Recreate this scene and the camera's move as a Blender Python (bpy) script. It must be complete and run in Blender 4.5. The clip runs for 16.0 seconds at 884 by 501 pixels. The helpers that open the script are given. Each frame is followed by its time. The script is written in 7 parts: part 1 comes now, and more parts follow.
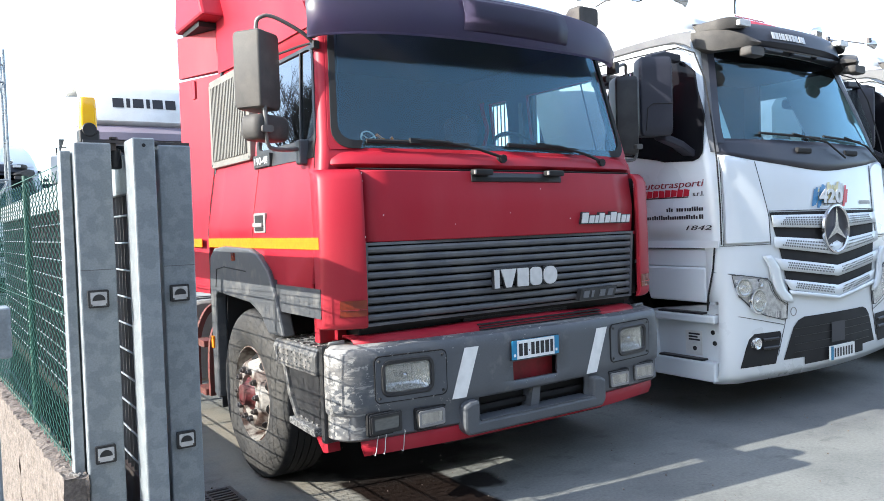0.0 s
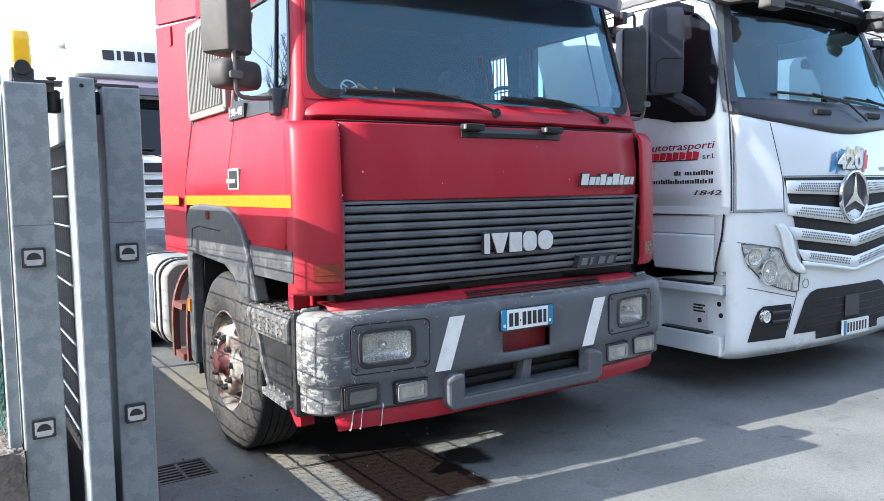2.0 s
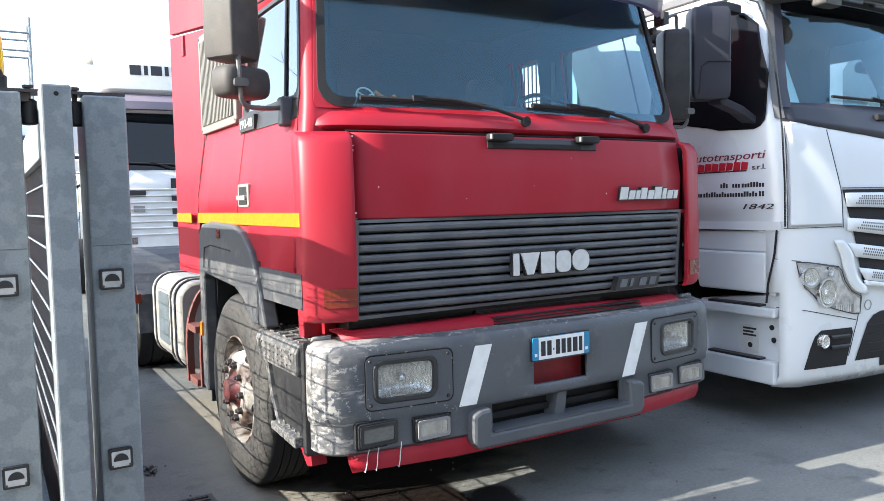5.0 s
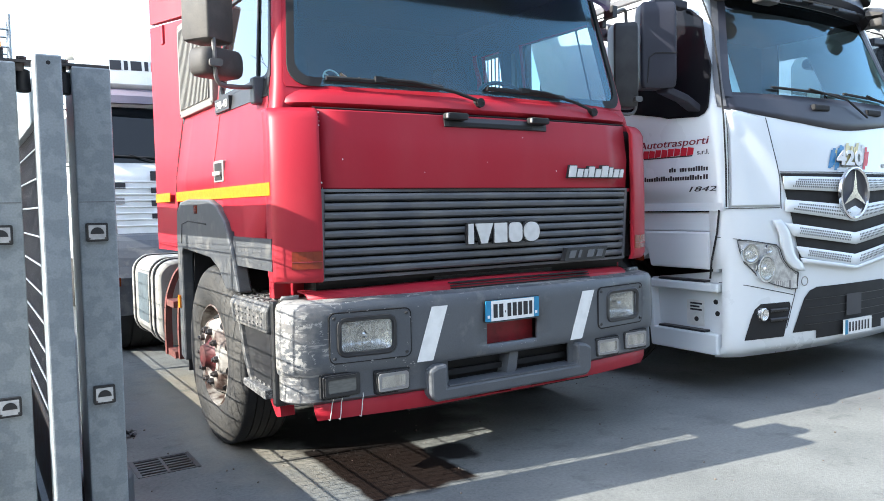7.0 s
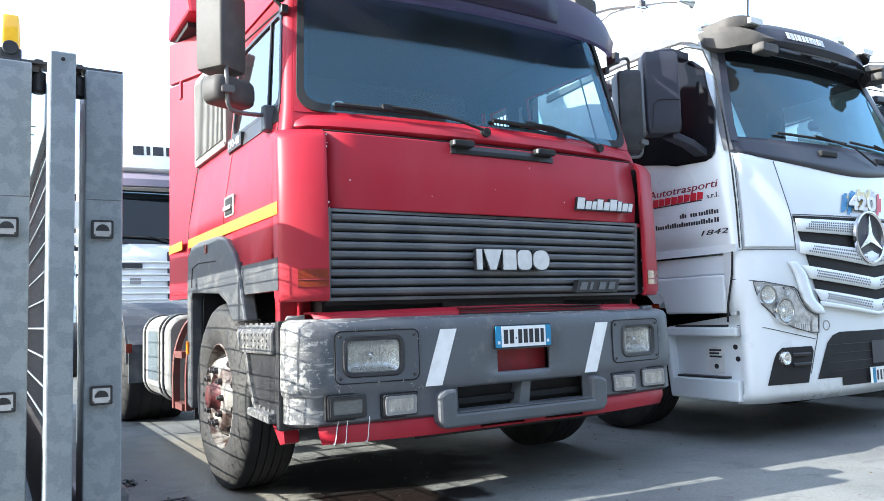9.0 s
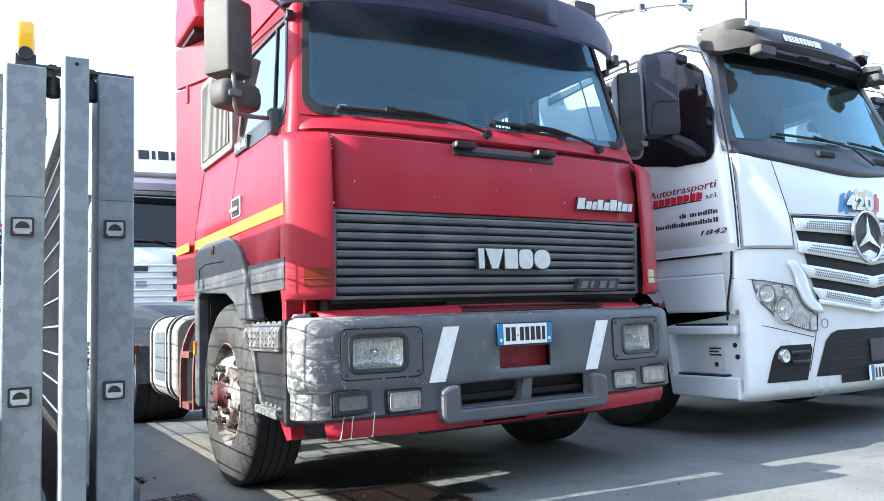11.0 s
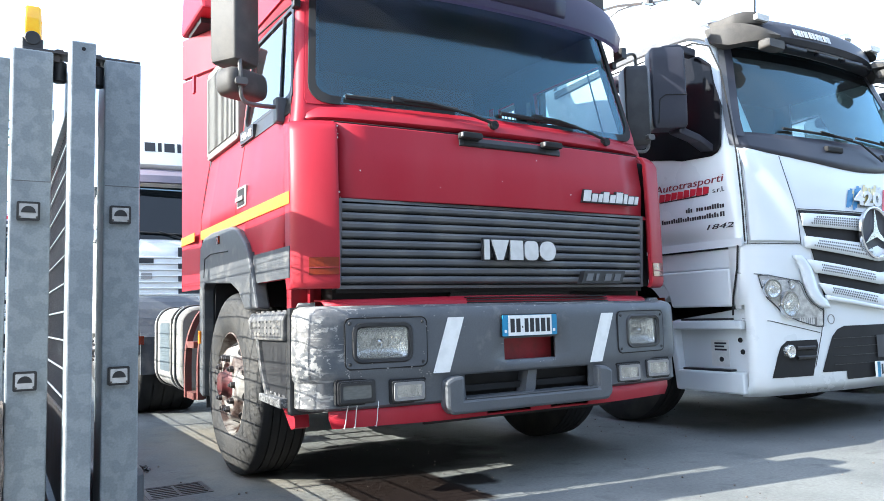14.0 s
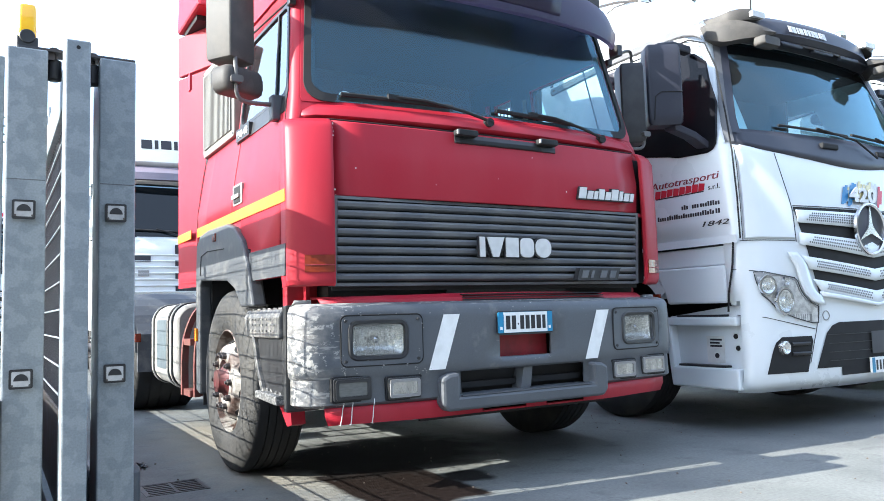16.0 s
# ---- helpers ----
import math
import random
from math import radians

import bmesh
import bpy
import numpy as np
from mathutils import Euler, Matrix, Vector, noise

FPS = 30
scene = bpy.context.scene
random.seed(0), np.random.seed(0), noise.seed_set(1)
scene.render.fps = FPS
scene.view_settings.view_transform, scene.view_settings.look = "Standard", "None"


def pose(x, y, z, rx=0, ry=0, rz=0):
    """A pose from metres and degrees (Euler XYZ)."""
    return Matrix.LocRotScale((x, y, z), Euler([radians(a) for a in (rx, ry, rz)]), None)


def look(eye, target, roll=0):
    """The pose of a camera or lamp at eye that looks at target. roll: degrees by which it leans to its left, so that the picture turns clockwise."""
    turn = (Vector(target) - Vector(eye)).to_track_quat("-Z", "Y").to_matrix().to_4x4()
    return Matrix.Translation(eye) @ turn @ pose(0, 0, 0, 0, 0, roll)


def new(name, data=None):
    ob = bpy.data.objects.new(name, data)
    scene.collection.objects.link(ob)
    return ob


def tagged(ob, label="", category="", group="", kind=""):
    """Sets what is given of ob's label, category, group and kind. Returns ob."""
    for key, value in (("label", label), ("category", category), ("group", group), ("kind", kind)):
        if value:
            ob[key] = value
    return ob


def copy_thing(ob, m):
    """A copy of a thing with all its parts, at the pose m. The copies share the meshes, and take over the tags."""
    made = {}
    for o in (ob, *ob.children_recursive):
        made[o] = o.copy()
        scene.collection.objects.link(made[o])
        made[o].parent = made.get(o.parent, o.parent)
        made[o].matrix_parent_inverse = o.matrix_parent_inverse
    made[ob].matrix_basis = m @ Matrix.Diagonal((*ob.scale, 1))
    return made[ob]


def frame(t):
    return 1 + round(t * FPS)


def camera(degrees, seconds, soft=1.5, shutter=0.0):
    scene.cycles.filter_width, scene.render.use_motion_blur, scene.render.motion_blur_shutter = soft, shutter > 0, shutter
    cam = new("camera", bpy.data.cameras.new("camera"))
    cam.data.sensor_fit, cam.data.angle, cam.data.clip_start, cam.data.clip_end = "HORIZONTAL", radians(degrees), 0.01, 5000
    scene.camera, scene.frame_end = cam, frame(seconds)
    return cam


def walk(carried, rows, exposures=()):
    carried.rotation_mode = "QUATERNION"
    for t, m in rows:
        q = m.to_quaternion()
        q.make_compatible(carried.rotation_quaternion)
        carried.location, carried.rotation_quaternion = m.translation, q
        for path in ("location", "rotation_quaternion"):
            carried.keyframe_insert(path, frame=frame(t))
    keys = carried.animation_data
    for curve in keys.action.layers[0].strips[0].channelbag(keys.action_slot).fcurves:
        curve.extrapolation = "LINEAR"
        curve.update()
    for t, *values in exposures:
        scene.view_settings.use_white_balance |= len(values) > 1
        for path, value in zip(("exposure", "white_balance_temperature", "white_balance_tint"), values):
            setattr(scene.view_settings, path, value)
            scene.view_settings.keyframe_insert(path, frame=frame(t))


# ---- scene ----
cam = camera(61.1, 16.0, soft=0.5)
PATH = [
    (0, (0.251, 0.12, 1.533), (1.38, 1.769, 1.463), -1.8),
    (0.5, (0.276, 0.096, 1.532), (1.394, 1.752, 1.45), -1.2),
    (1, (0.31, 0.081, 1.522), (1.393, 1.759, 1.42), -1.0),
    (1.5, (0.383, 0.129, 1.521), (1.448, 1.815, 1.368), -1.7),
    (2, (0.519, 0.31, 1.503), (1.626, 1.968, 1.339), -0.9),
    (2.5, (0.653, 0.456, 1.5), (1.702, 2.153, 1.357), -0.8),
    (3, (0.826, 0.56, 1.531), (1.756, 2.328, 1.442), -0.1),
    (3.3, (0.89, 0.621, 1.526), (1.821, 2.389, 1.43), -0.6),
    (3.5, (0.906, 0.665, 1.537), (1.894, 2.4, 1.421), -0.5),
    (3.7, (0.921, 0.696, 1.538), (1.925, 2.421, 1.428), -0.6),
    (5.8, (0.613, 0.376, 1.495), (1.659, 2.076, 1.358), -1.3),
    (6, (0.601, 0.319, 1.491), (1.655, 2.013, 1.35), -0.9),
    (6.5, (0.626, 0.196, 1.467), (1.671, 1.888, 1.249), 0.5),
    (7, (0.67, 0.239, 1.359), (1.743, 1.922, 1.242), -1.1),
    (7.5, (0.716, 0.31, 1.177), (1.795, 1.994, 1.163), -1.0),
    (8, (0.722, 0.335, 1.033), (1.79, 2.026, 1.07), -1.3),
    (8.5, (0.731, 0.297, 0.965), (1.797, 1.985, 1.083), -1.7),
    (9, (0.72, 0.25, 0.944), (1.758, 1.951, 1.113), -1.8),
    (9.2, (0.716, 0.24, 0.934), (1.77, 1.932, 1.099), -1.6),
    (11.3, (0.681, 0.179, 0.908), (1.707, 1.886, 1.093), -2.2),
    (11.5, (0.684, 0.175, 0.902), (1.708, 1.883, 1.09), -2.3),
    (12, (0.692, 0.182, 0.9), (1.734, 1.88, 1.076), -2.3),
    (12.5, (0.696, 0.188, 0.889), (1.71, 1.902, 1.077), -2.8),
    (13, (0.705, 0.195, 0.891), (1.718, 1.911, 1.057), -2.5),
    (13.5, (0.705, 0.188, 0.887), (1.72, 1.903, 1.052), -1.9),
    (14, (0.685, 0.197, 0.885), (1.705, 1.909, 1.056), -1.5),
    (14.5, (0.68, 0.195, 0.897), (1.703, 1.904, 1.073), -1.3),
    (15, (0.68, 0.186, 0.897), (1.705, 1.892, 1.089), -1.5),
    (15.5, (0.683, 0.187, 0.9), (1.718, 1.887, 1.094), -1.7),
    (16, (0.69, 0.183, 0.887), (1.715, 1.893, 1.049), -1.6),
]
EXPOSURES = [(0, 1.37, 5950, 8), (2, 1.49, 5850, 8), (3.5, 1.55, 6080, 9), (6, 1.56, 6150, 8), (7, 1.63, 5980, 7), (9, 1.75, 5780, 6), (12.5, 1.79, 5790, 6), (16, 1.79, 5790, 6)]
walk(cam, [(t, look(eye, target, roll)) for t, eye, target, roll in PATH], EXPOSURES)

# ---- world, sun, exposure ----
SUN_WAY = Vector((1.0, -0.132, -0.515))
world = bpy.data.worlds.new("sky")
scene.world = world
world.use_nodes = True
wn = world.node_tree
sky = wn.nodes.new("ShaderNodeTexSky")
sky.sky_type = "NISHITA"
sky.sun_disc = False
sky.sun_elevation = radians(27.0)
sky.sun_rotation = radians(277.5)
sky.air_density, sky.dust_density, sky.ozone_density = 1.0, 1.2, 2.0
haze = wn.nodes.new("ShaderNodeMix")
haze.data_type, haze.blend_type = "RGBA", "ADD"
haze.inputs[0].default_value = 1.0
haze.inputs[7].default_value = (1.26, 1.14, 0.93, 1)
wn.links.new(sky.outputs[0], haze.inputs[6])
wn.links.new(haze.outputs[2], wn.nodes["Background"].inputs[0])
wn.nodes["Background"].inputs[1].default_value = 0.178
sun = new("sun", bpy.data.lights.new("sun", "SUN"))
sun.data.energy, sun.data.angle, sun.data.color = 5.0, radians(0.3), (1.0, 0.91, 0.77)
sun.matrix_world = look((-20, 3, 12), Vector((-20, 3, 12)) + SUN_WAY)


# ---- materials ----
def material(name, base, rough=0.5, metal=0.0, coat=0.0, second=None, scale=6.0, amount=0.5, fine=60.0,
             fine_amount=0.12, bump=0.0, bump_scale=80.0, detail=6.0, low=0.42, high=0.62, rough_var=0.1, stretch=(1, 1, 1), emit=0.0):
    """Principled surface with large stains towards a second colour, fine grain, and relief."""
    m = bpy.data.materials.new(name)
    m.use_nodes = True
    t, n, l = m.node_tree, m.node_tree.nodes, m.node_tree.links
    b = n["Principled BSDF"]
    co = n.new("ShaderNodeTexCoord")
    mp = n.new("ShaderNodeMapping")
    mp.inputs["Scale"].default_value = stretch
    l.new(co.outputs["Object"], mp.inputs[0])
    big, small = n.new("ShaderNodeTexNoise"), n.new("ShaderNodeTexNoise")
    big.inputs["Scale"].default_value, big.inputs["Detail"].default_value = scale, detail
    small.inputs["Scale"].default_value, small.inputs["Detail"].default_value = fine, 4
    l.new(mp.outputs[0], big.inputs[0]), l.new(mp.outputs[0], small.inputs[0])
    ramp = n.new("ShaderNodeMapRange")
    ramp.inputs[1].default_value, ramp.inputs[2].default_value, ramp.inputs[4].default_value = low, high, amount
    l.new(big.outputs[0], ramp.inputs[0])
    mix = n.new("ShaderNodeMix")
    mix.data_type = "RGBA"
    mix.inputs[6].default_value = (*base, 1)
    mix.inputs[7].default_value = (*(second or [c * 0.6 for c in base]), 1)
    l.new(ramp.outputs[0], mix.inputs[0])
    grain = n.new("ShaderNodeMix")
    grain.data_type, grain.blend_type = "RGBA", "OVERLAY"
    grain.inputs[0].default_value = fine_amount
    l.new(mix.outputs[2], grain.inputs[6]), l.new(small.outputs[0], grain.inputs[7])
    l.new(grain.outputs[2], b.inputs["Base Color"])
    rr = n.new("ShaderNodeMapRange")
    rr.inputs[3].default_value, rr.inputs[4].default_value = max(0.02, rough - rough_var), min(1, rough + rough_var)
    l.new(big.outputs[0], rr.inputs[0]), l.new(rr.outputs[0], b.inputs["Roughness"])
    b.inputs["Metallic"].default_value = metal
    b.inputs["Coat Weight"].default_value = coat
    b.inputs["Coat Roughness"].default_value = 0.06
    if bump:
        bt, bn = n.new("ShaderNodeTexNoise"), n.new("ShaderNodeBump")
        bt.inputs["Scale"].default_value, bt.inputs["Detail"].default_value = bump_scale, 5
        bn.inputs["Strength"].default_value, bn.inputs["Distance"].default_value = bump, 0.01
        l.new(mp.outputs[0], bt.inputs[0]), l.new(bt.outputs[0], bn.inputs["Height"]), l.new(bn.outputs[0], b.inputs["Normal"])
    if emit:
        b.inputs["Emission Color"].default_value, b.inputs["Emission Strength"].default_value = (*base, 1), emit
    return m


def glass(name, tint, gloss=0.02, ior=1.5, sheen=(1, 1, 1), dust=0.0):
    """A thin pane: lets light through with a tint and mirrors more towards grazing angles."""
    m = bpy.data.materials.new(name)
    m.use_nodes = True
    n, l = m.node_tree.nodes, m.node_tree.links
    n.remove(n["Principled BSDF"])
    tr, gl, lw, pw, fr, mx = (n.new("ShaderNodeBsdfTransparent"), n.new("ShaderNodeBsdfGlossy"), n.new("ShaderNodeLayerWeight"), n.new("ShaderNodeMath"),
                              n.new("ShaderNodeMapRange"), n.new("ShaderNodeMixShader"))
    tr.inputs[0].default_value = (*tint, 1)
    gl.inputs["Color"].default_value = (*sheen, 1)
    gl.inputs["Roughness"].default_value = gloss
    pw.operation = "POWER"
    pw.inputs[1].default_value = 4.0
    l.new(lw.outputs["Facing"], pw.inputs[0]), l.new(pw.outputs[0], fr.inputs[0])
    fr.inputs[3].default_value = ((ior - 1) / (ior + 1)) ** 2
    l.new(fr.outputs[0], mx.inputs[0]), l.new(tr.outputs[0], mx.inputs[1]), l.new(gl.outputs[0], mx.inputs[2])
    if dust:
        df, m2, nz, rg, tc = n.new("ShaderNodeBsdfDiffuse"), n.new("ShaderNodeMixShader"), n.new("ShaderNodeTexNoise"), n.new("ShaderNodeMapRange"), n.new("ShaderNodeTexCoord")
        df.inputs[0].default_value = (0.5, 0.48, 0.45, 1)
        nz.inputs["Scale"].default_value, nz.inputs["Detail"].default_value = 2.5, 8
        rg.inputs[1].default_value, rg.inputs[2].default_value, rg.inputs[3].default_value, rg.inputs[4].default_value = 0.3, 0.7, dust * 0.4, dust * 1.6
        l.new(tc.outputs["Object"], nz.inputs[0]), l.new(nz.outputs[0], rg.inputs[0]), l.new(rg.outputs[0], m2.inputs[0])
        l.new(mx.outputs[0], m2.inputs[1]), l.new(df.outputs[0], m2.inputs[2])
        mx = m2
    l.new(mx.outputs[0], n["Material Output"].inputs[0])
    return m


RED = material("red_paint", (0.315, 0.0125, 0.026), 0.46, coat=0.0, second=(0.35, 0.037, 0.049), scale=3.2, amount=0.6, low=0.40, high=0.70, fine=220, fine_amount=0.06, bump=0.05, bump_scale=2.5, stretch=(1, 1, 0.3))
RED.node_tree.nodes["Principled BSDF"].inputs["Specular IOR Level"].default_value = 0.28
RED_DULL = material("red_dull", (0.26, 0.012, 0.02), 0.55, second=(0.12, 0.02, 0.018), scale=9, amount=0.6, bump=0.05)
WHITE = material("white_paint", (0.68, 0.715, 0.735), 0.3, coat=0.3, second=(0.61, 0.64, 0.66), scale=1.2, amount=0.5, fine=200, fine_amount=0.03)
WHITE_OLD = material("white_old", (0.72, 0.72, 0.70), 0.45, second=(0.55, 0.54, 0.50), scale=3, amount=0.5)
SILVER = material("silver_plastic", (0.25, 0.24, 0.23), 0.45, second=(0.21, 0.205, 0.20), scale=2)
PLASTIC = material("grey_plastic", (0.070, 0.076, 0.086), 0.5, second=(0.098, 0.102, 0.110), scale=4, amount=0.6, fine=160, fine_amount=0.2, bump=0.06, bump_scale=300)
SCUFF = material("scuffed_plastic", (0.072, 0.072, 0.072), 0.55, second=(0.21, 0.20, 0.185), scale=22, amount=0.8, low=0.48, high=0.62, fine=140, fine_amount=0.35, bump=0.25, bump_scale=60, detail=15)


def bumper_material():
    """Grey plastic whose paint has flaked off towards one corner."""
    m = material("bumper_plastic", (0.076, 0.083, 0.094), 0.42, second=(0.098, 0.103, 0.112), scale=4, amount=0.6, fine=160, fine_amount=0.2, bump=0.08, bump_scale=200)
    n, l = m.node_tree.nodes, m.node_tree.links
    b = n["Principled BSDF"]
    colour = b.inputs["Base Color"].links[0].from_socket
    co, sep = n.new("ShaderNodeTexCoord"), n.new("ShaderNodeSeparateXYZ")
    l.new(co.outputs["Object"], sep.inputs[0])
    near, top = n.new("ShaderNodeMapRange"), n.new("ShaderNodeMapRange")
    near.inputs[1].default_value, near.inputs[2].default_value, near.inputs[4].default_value = -0.82, -1.2, 0.17
    top.inputs[1].default_value, top.inputs[2].default_value, top.inputs[4].default_value = 0.905, 0.935, 0.13
    l.new(sep.outputs[0], near.inputs[0]), l.new(sep.outputs[2], top.inputs[0])
    for scale, stretch, lo, hi, tint, strength in ((7, (1, 1, 1), 0.58, 0.84, (0.23, 0.215, 0.20), 0.85), (26, (1, 1, 1), 0.70, 0.74, (0.35, 0.34, 0.32), 0.9), (30, (0.12, 1, 1.6), 0.68, 0.72, (0.31, 0.30, 0.285), 0.75)):
        mp, nz, a1, a2, rg, mx = (n.new("ShaderNodeMapping"), n.new("ShaderNodeTexNoise"), n.new("ShaderNodeMath"), n.new("ShaderNodeMath"), n.new("ShaderNodeMapRange"), n.new("ShaderNodeMix"))
        mp.inputs["Scale"].default_value = stretch
        nz.inputs["Scale"].default_value, nz.inputs["Detail"].default_value, nz.inputs["Roughness"].default_value = scale, 12, 0.62
        l.new(co.outputs["Object"], mp.inputs[0]), l.new(mp.outputs[0], nz.inputs[0])
        l.new(nz.outputs[0], a1.inputs[0]), l.new(near.outputs[0], a1.inputs[1])
        l.new(a1.outputs[0], a2.inputs[0]), l.new(top.outputs[0], a2.inputs[1])
        rg.inputs[1].default_value, rg.inputs[2].default_value, rg.inputs[4].default_value = lo, hi, strength
        mx.data_type = "RGBA"
        mx.inputs[7].default_value = (*tint, 1)
        l.new(a2.outputs[0], rg.inputs[0]), l.new(rg.outputs[0], mx.inputs[0]), l.new(colour, mx.inputs[6])
        colour = mx.outputs[2]
    l.new(colour, b.inputs["Base Color"])
    return m


BUMPER = bumper_material()
GRILLE = material("grille_plastic", (0.080, 0.086, 0.098), 0.55, second=(0.15, 0.15, 0.15), scale=5, amount=0.6)
BLACK = material("black_plastic", (0.018, 0.018, 0.020), 0.45, second=(0.04, 0.04, 0.04), scale=9)
# near-black for rubber and wipers; in openings and holes it stands for shade
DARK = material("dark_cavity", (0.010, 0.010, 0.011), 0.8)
SEAM = material("panel_gap", (0.05, 0.052, 0.058), 0.8)
RUBBER = material("tyre_rubber", (0.020, 0.020, 0.020), 0.75, second=(0.056, 0.052, 0.046), scale=7, low=0.38, high=0.64, amount=0.7, bump=0.2, bump_scale=90)
PLUM = material("visor_plum", (0.020, 0.015, 0.034), 0.36, coat=0.0, second=(0.032, 0.026, 0.042), scale=7, detail=10)
pn, pl = PLUM.node_tree.nodes, PLUM.node_tree.links
glow, both = pn.new("ShaderNodeBsdfTranslucent"), pn.new("ShaderNodeMixShader")
glow.inputs[0].default_value, both.inputs[0].default_value = (0.60, 0.55, 0.72, 1), 0.48
pl.new(pn["Principled BSDF"].outputs[0], both.inputs[1]), pl.new(glow.outputs[0], both.inputs[2]), pl.new(both.outputs[0], pn["Material Output"].inputs[0])
PLUM_SHADE = material("visor_shade_plum", (0.11, 0.09, 0.14), 0.5, second=(0.085, 0.07, 0.11), scale=3)
SMOKED = material("smoked_lens", (0.15, 0.155, 0.15), 0.2, metal=0.4, second=(0.10, 0.10, 0.10), scale=30, stretch=(1, 1, 4))
NAVY = material("visor_navy", (0.018, 0.019, 0.030), 0.5, second=(0.04, 0.04, 0.05), scale=3)
GALV = material("galvanised_steel", (0.215, 0.238, 0.255), 0.48, metal=0.3, second=(0.295, 0.32, 0.335), scale=19, amount=0.55, low=0.47, high=0.545, detail=3.0, fine=150, fine_amount=0.25)
STEEL = material("dark_steel", (0.07, 0.07, 0.075), 0.5, metal=0.6, second=(0.10, 0.07, 0.05), scale=12)
CHROME = material("chrome", (0.75, 0.76, 0.78), 0.12, metal=1.0, second=(0.6, 0.6, 0.62), scale=5, rough_var=0.05)
MIRROR_ARM = material("arm_grey", (0.08, 0.078, 0.075), 0.45, second=(0.12, 0.115, 0.11), scale=20)
MIRROR_BACK = material("mirror_plastic", (0.060, 0.056, 0.053), 0.6, second=(0.095, 0.087, 0.078), scale=8, amount=0.7, fine=200, fine_amount=0.3)
MIRROR_BACK.node_tree.nodes["Principled BSDF"].inputs["Specular IOR Level"].default_value = 0.25
YELLOW = material("reflective_yellow", (0.66, 0.185, 0.003), 0.35, second=(0.56, 0.145, 0.006), scale=40, fine=300, fine_amount=0.3)
STRIPE_WHITE = material("reflective_white", (0.78, 0.78, 0.76), 0.4, second=(0.62, 0.62, 0.6), scale=14)
ORANGE = material("orange_lens", (0.17, 0.022, 0.006), 0.22, coat=0.3, second=(0.12, 0.012, 0.006), scale=20)
LAMP_AMBER = material("amber_lamp", (0.95, 0.50, 0.01), 0.2, coat=0.5, second=(0.95, 0.62, 0.03), scale=9, amount=0.8)
LENS = material("lamp_glass", (0.50, 0.50, 0.49), 0.16, metal=0.9, coat=0.8, second=(0.27, 0.27, 0.27), scale=3, amount=0.7, stretch=(7, 1, 1.4), bump=0.7, bump_scale=13, rough_var=0.05)
DIMPLE = material("dimpled_tread", (0.08, 0.08, 0.08), 0.5, second=(0.24, 0.235, 0.225), scale=75, amount=0.9, low=0.5, high=0.56, detail=3, bump=0.6, bump_scale=90)
BOWL = material("lamp_bowl", (0.82, 0.82, 0.80), 0.2, metal=0.8, second=(0.60, 0.60, 0.59), scale=14, amount=0.8, stretch=(5, 1, 1), bump=0.9, bump_scale=24, rough_var=0.05)
REFLECTOR = material("lamp_reflector", (0.62, 0.62, 0.62), 0.2, metal=0.5, second=(0.36, 0.36, 0.37), scale=25)
RUST = material("rusty_iron", (0.15, 0.040, 0.034), 0.7, second=(0.10, 0.05, 0.035), scale=12, amount=0.8, bump=0.3)
RIM = material("dirty_rim", (0.31, 0.29, 0.26), 0.6, second=(0.050, 0.024, 0.016), scale=8, amount=0.95, low=0.43, high=0.56, detail=12, bump=0.2)
# darker copy of the tyre rubber, the tread's deep shade in its colour
TREAD = material("shaded_tyre_tread", (0.011, 0.011, 0.012), 0.75, second=(0.022, 0.021, 0.020), scale=9, amount=0.6, bump=0.2, bump_scale=90)
HUB = material("red_hub", (0.10, 0.012, 0.014), 0.6, second=(0.05, 0.020, 0.016), scale=20, amount=0.8)
CREAM = material("tank_cream", (0.33, 0.32, 0.295), 0.45, second=(0.22, 0.21, 0.19), scale=5)
TANK_PANEL = material("tank_panel", (0.10, 0.125, 0.14), 0.5, second=(0.075, 0.09, 0.10), scale=8)
VENT = material("vent_grey", (0.165, 0.158, 0.140), 0.6, second=(0.125, 0.12, 0.106), scale=6)
# base set to the arch's shaded tone; pale blotches stand for sunlit patches
FENDER = material("arch_grey", (0.062, 0.066, 0.072), 0.5, second=(0.155, 0.15, 0.14), scale=9, amount=0.55, low=0.52, high=0.66, detail=10, fine=150, fine_amount=0.25)
TRIM = material("trim_grey", (0.095, 0.095, 0.10), 0.5, second=(0.13, 0.13, 0.13), scale=7)
CONCRETE_WALL = material("wall_concrete", (0.160, 0.134, 0.116), 0.9, second=(0.100, 0.083, 0.072), scale=28, amount=0.7, low=0.44, high=0.60, fine=90, fine_amount=0.7, bump=1.0, bump_scale=45)
CONCRETE_END = material("wall_end_concrete", (0.16, 0.15, 0.14), 0.9, second=(0.11, 0.105, 0.098), scale=6, fine=80, fine_amount=0.4, bump=0.3, bump_scale=60)
GREEN_WIRE = material("green_wire", (0.022, 0.080, 0.060), 0.45, second=(0.034, 0.105, 0.082), scale=20)
GREEN_POST = material("green_post", (0.018, 0.072, 0.054), 0.5)
BLUE = material("plate_blue", (0.03, 0.23, 0.42), 0.4)
PLATE = material("plate_white", (0.78, 0.79, 0.78), 0.35, second=(0.66, 0.67, 0.67), scale=30)
INK = material("ink", (0.02, 0.02, 0.024), 0.5)
INK_RED = material("ink_red", (0.55, 0.01, 0.03), 0.45)
INK_MAROON = material("ink_maroon", (0.22, 0.015, 0.03), 0.45)
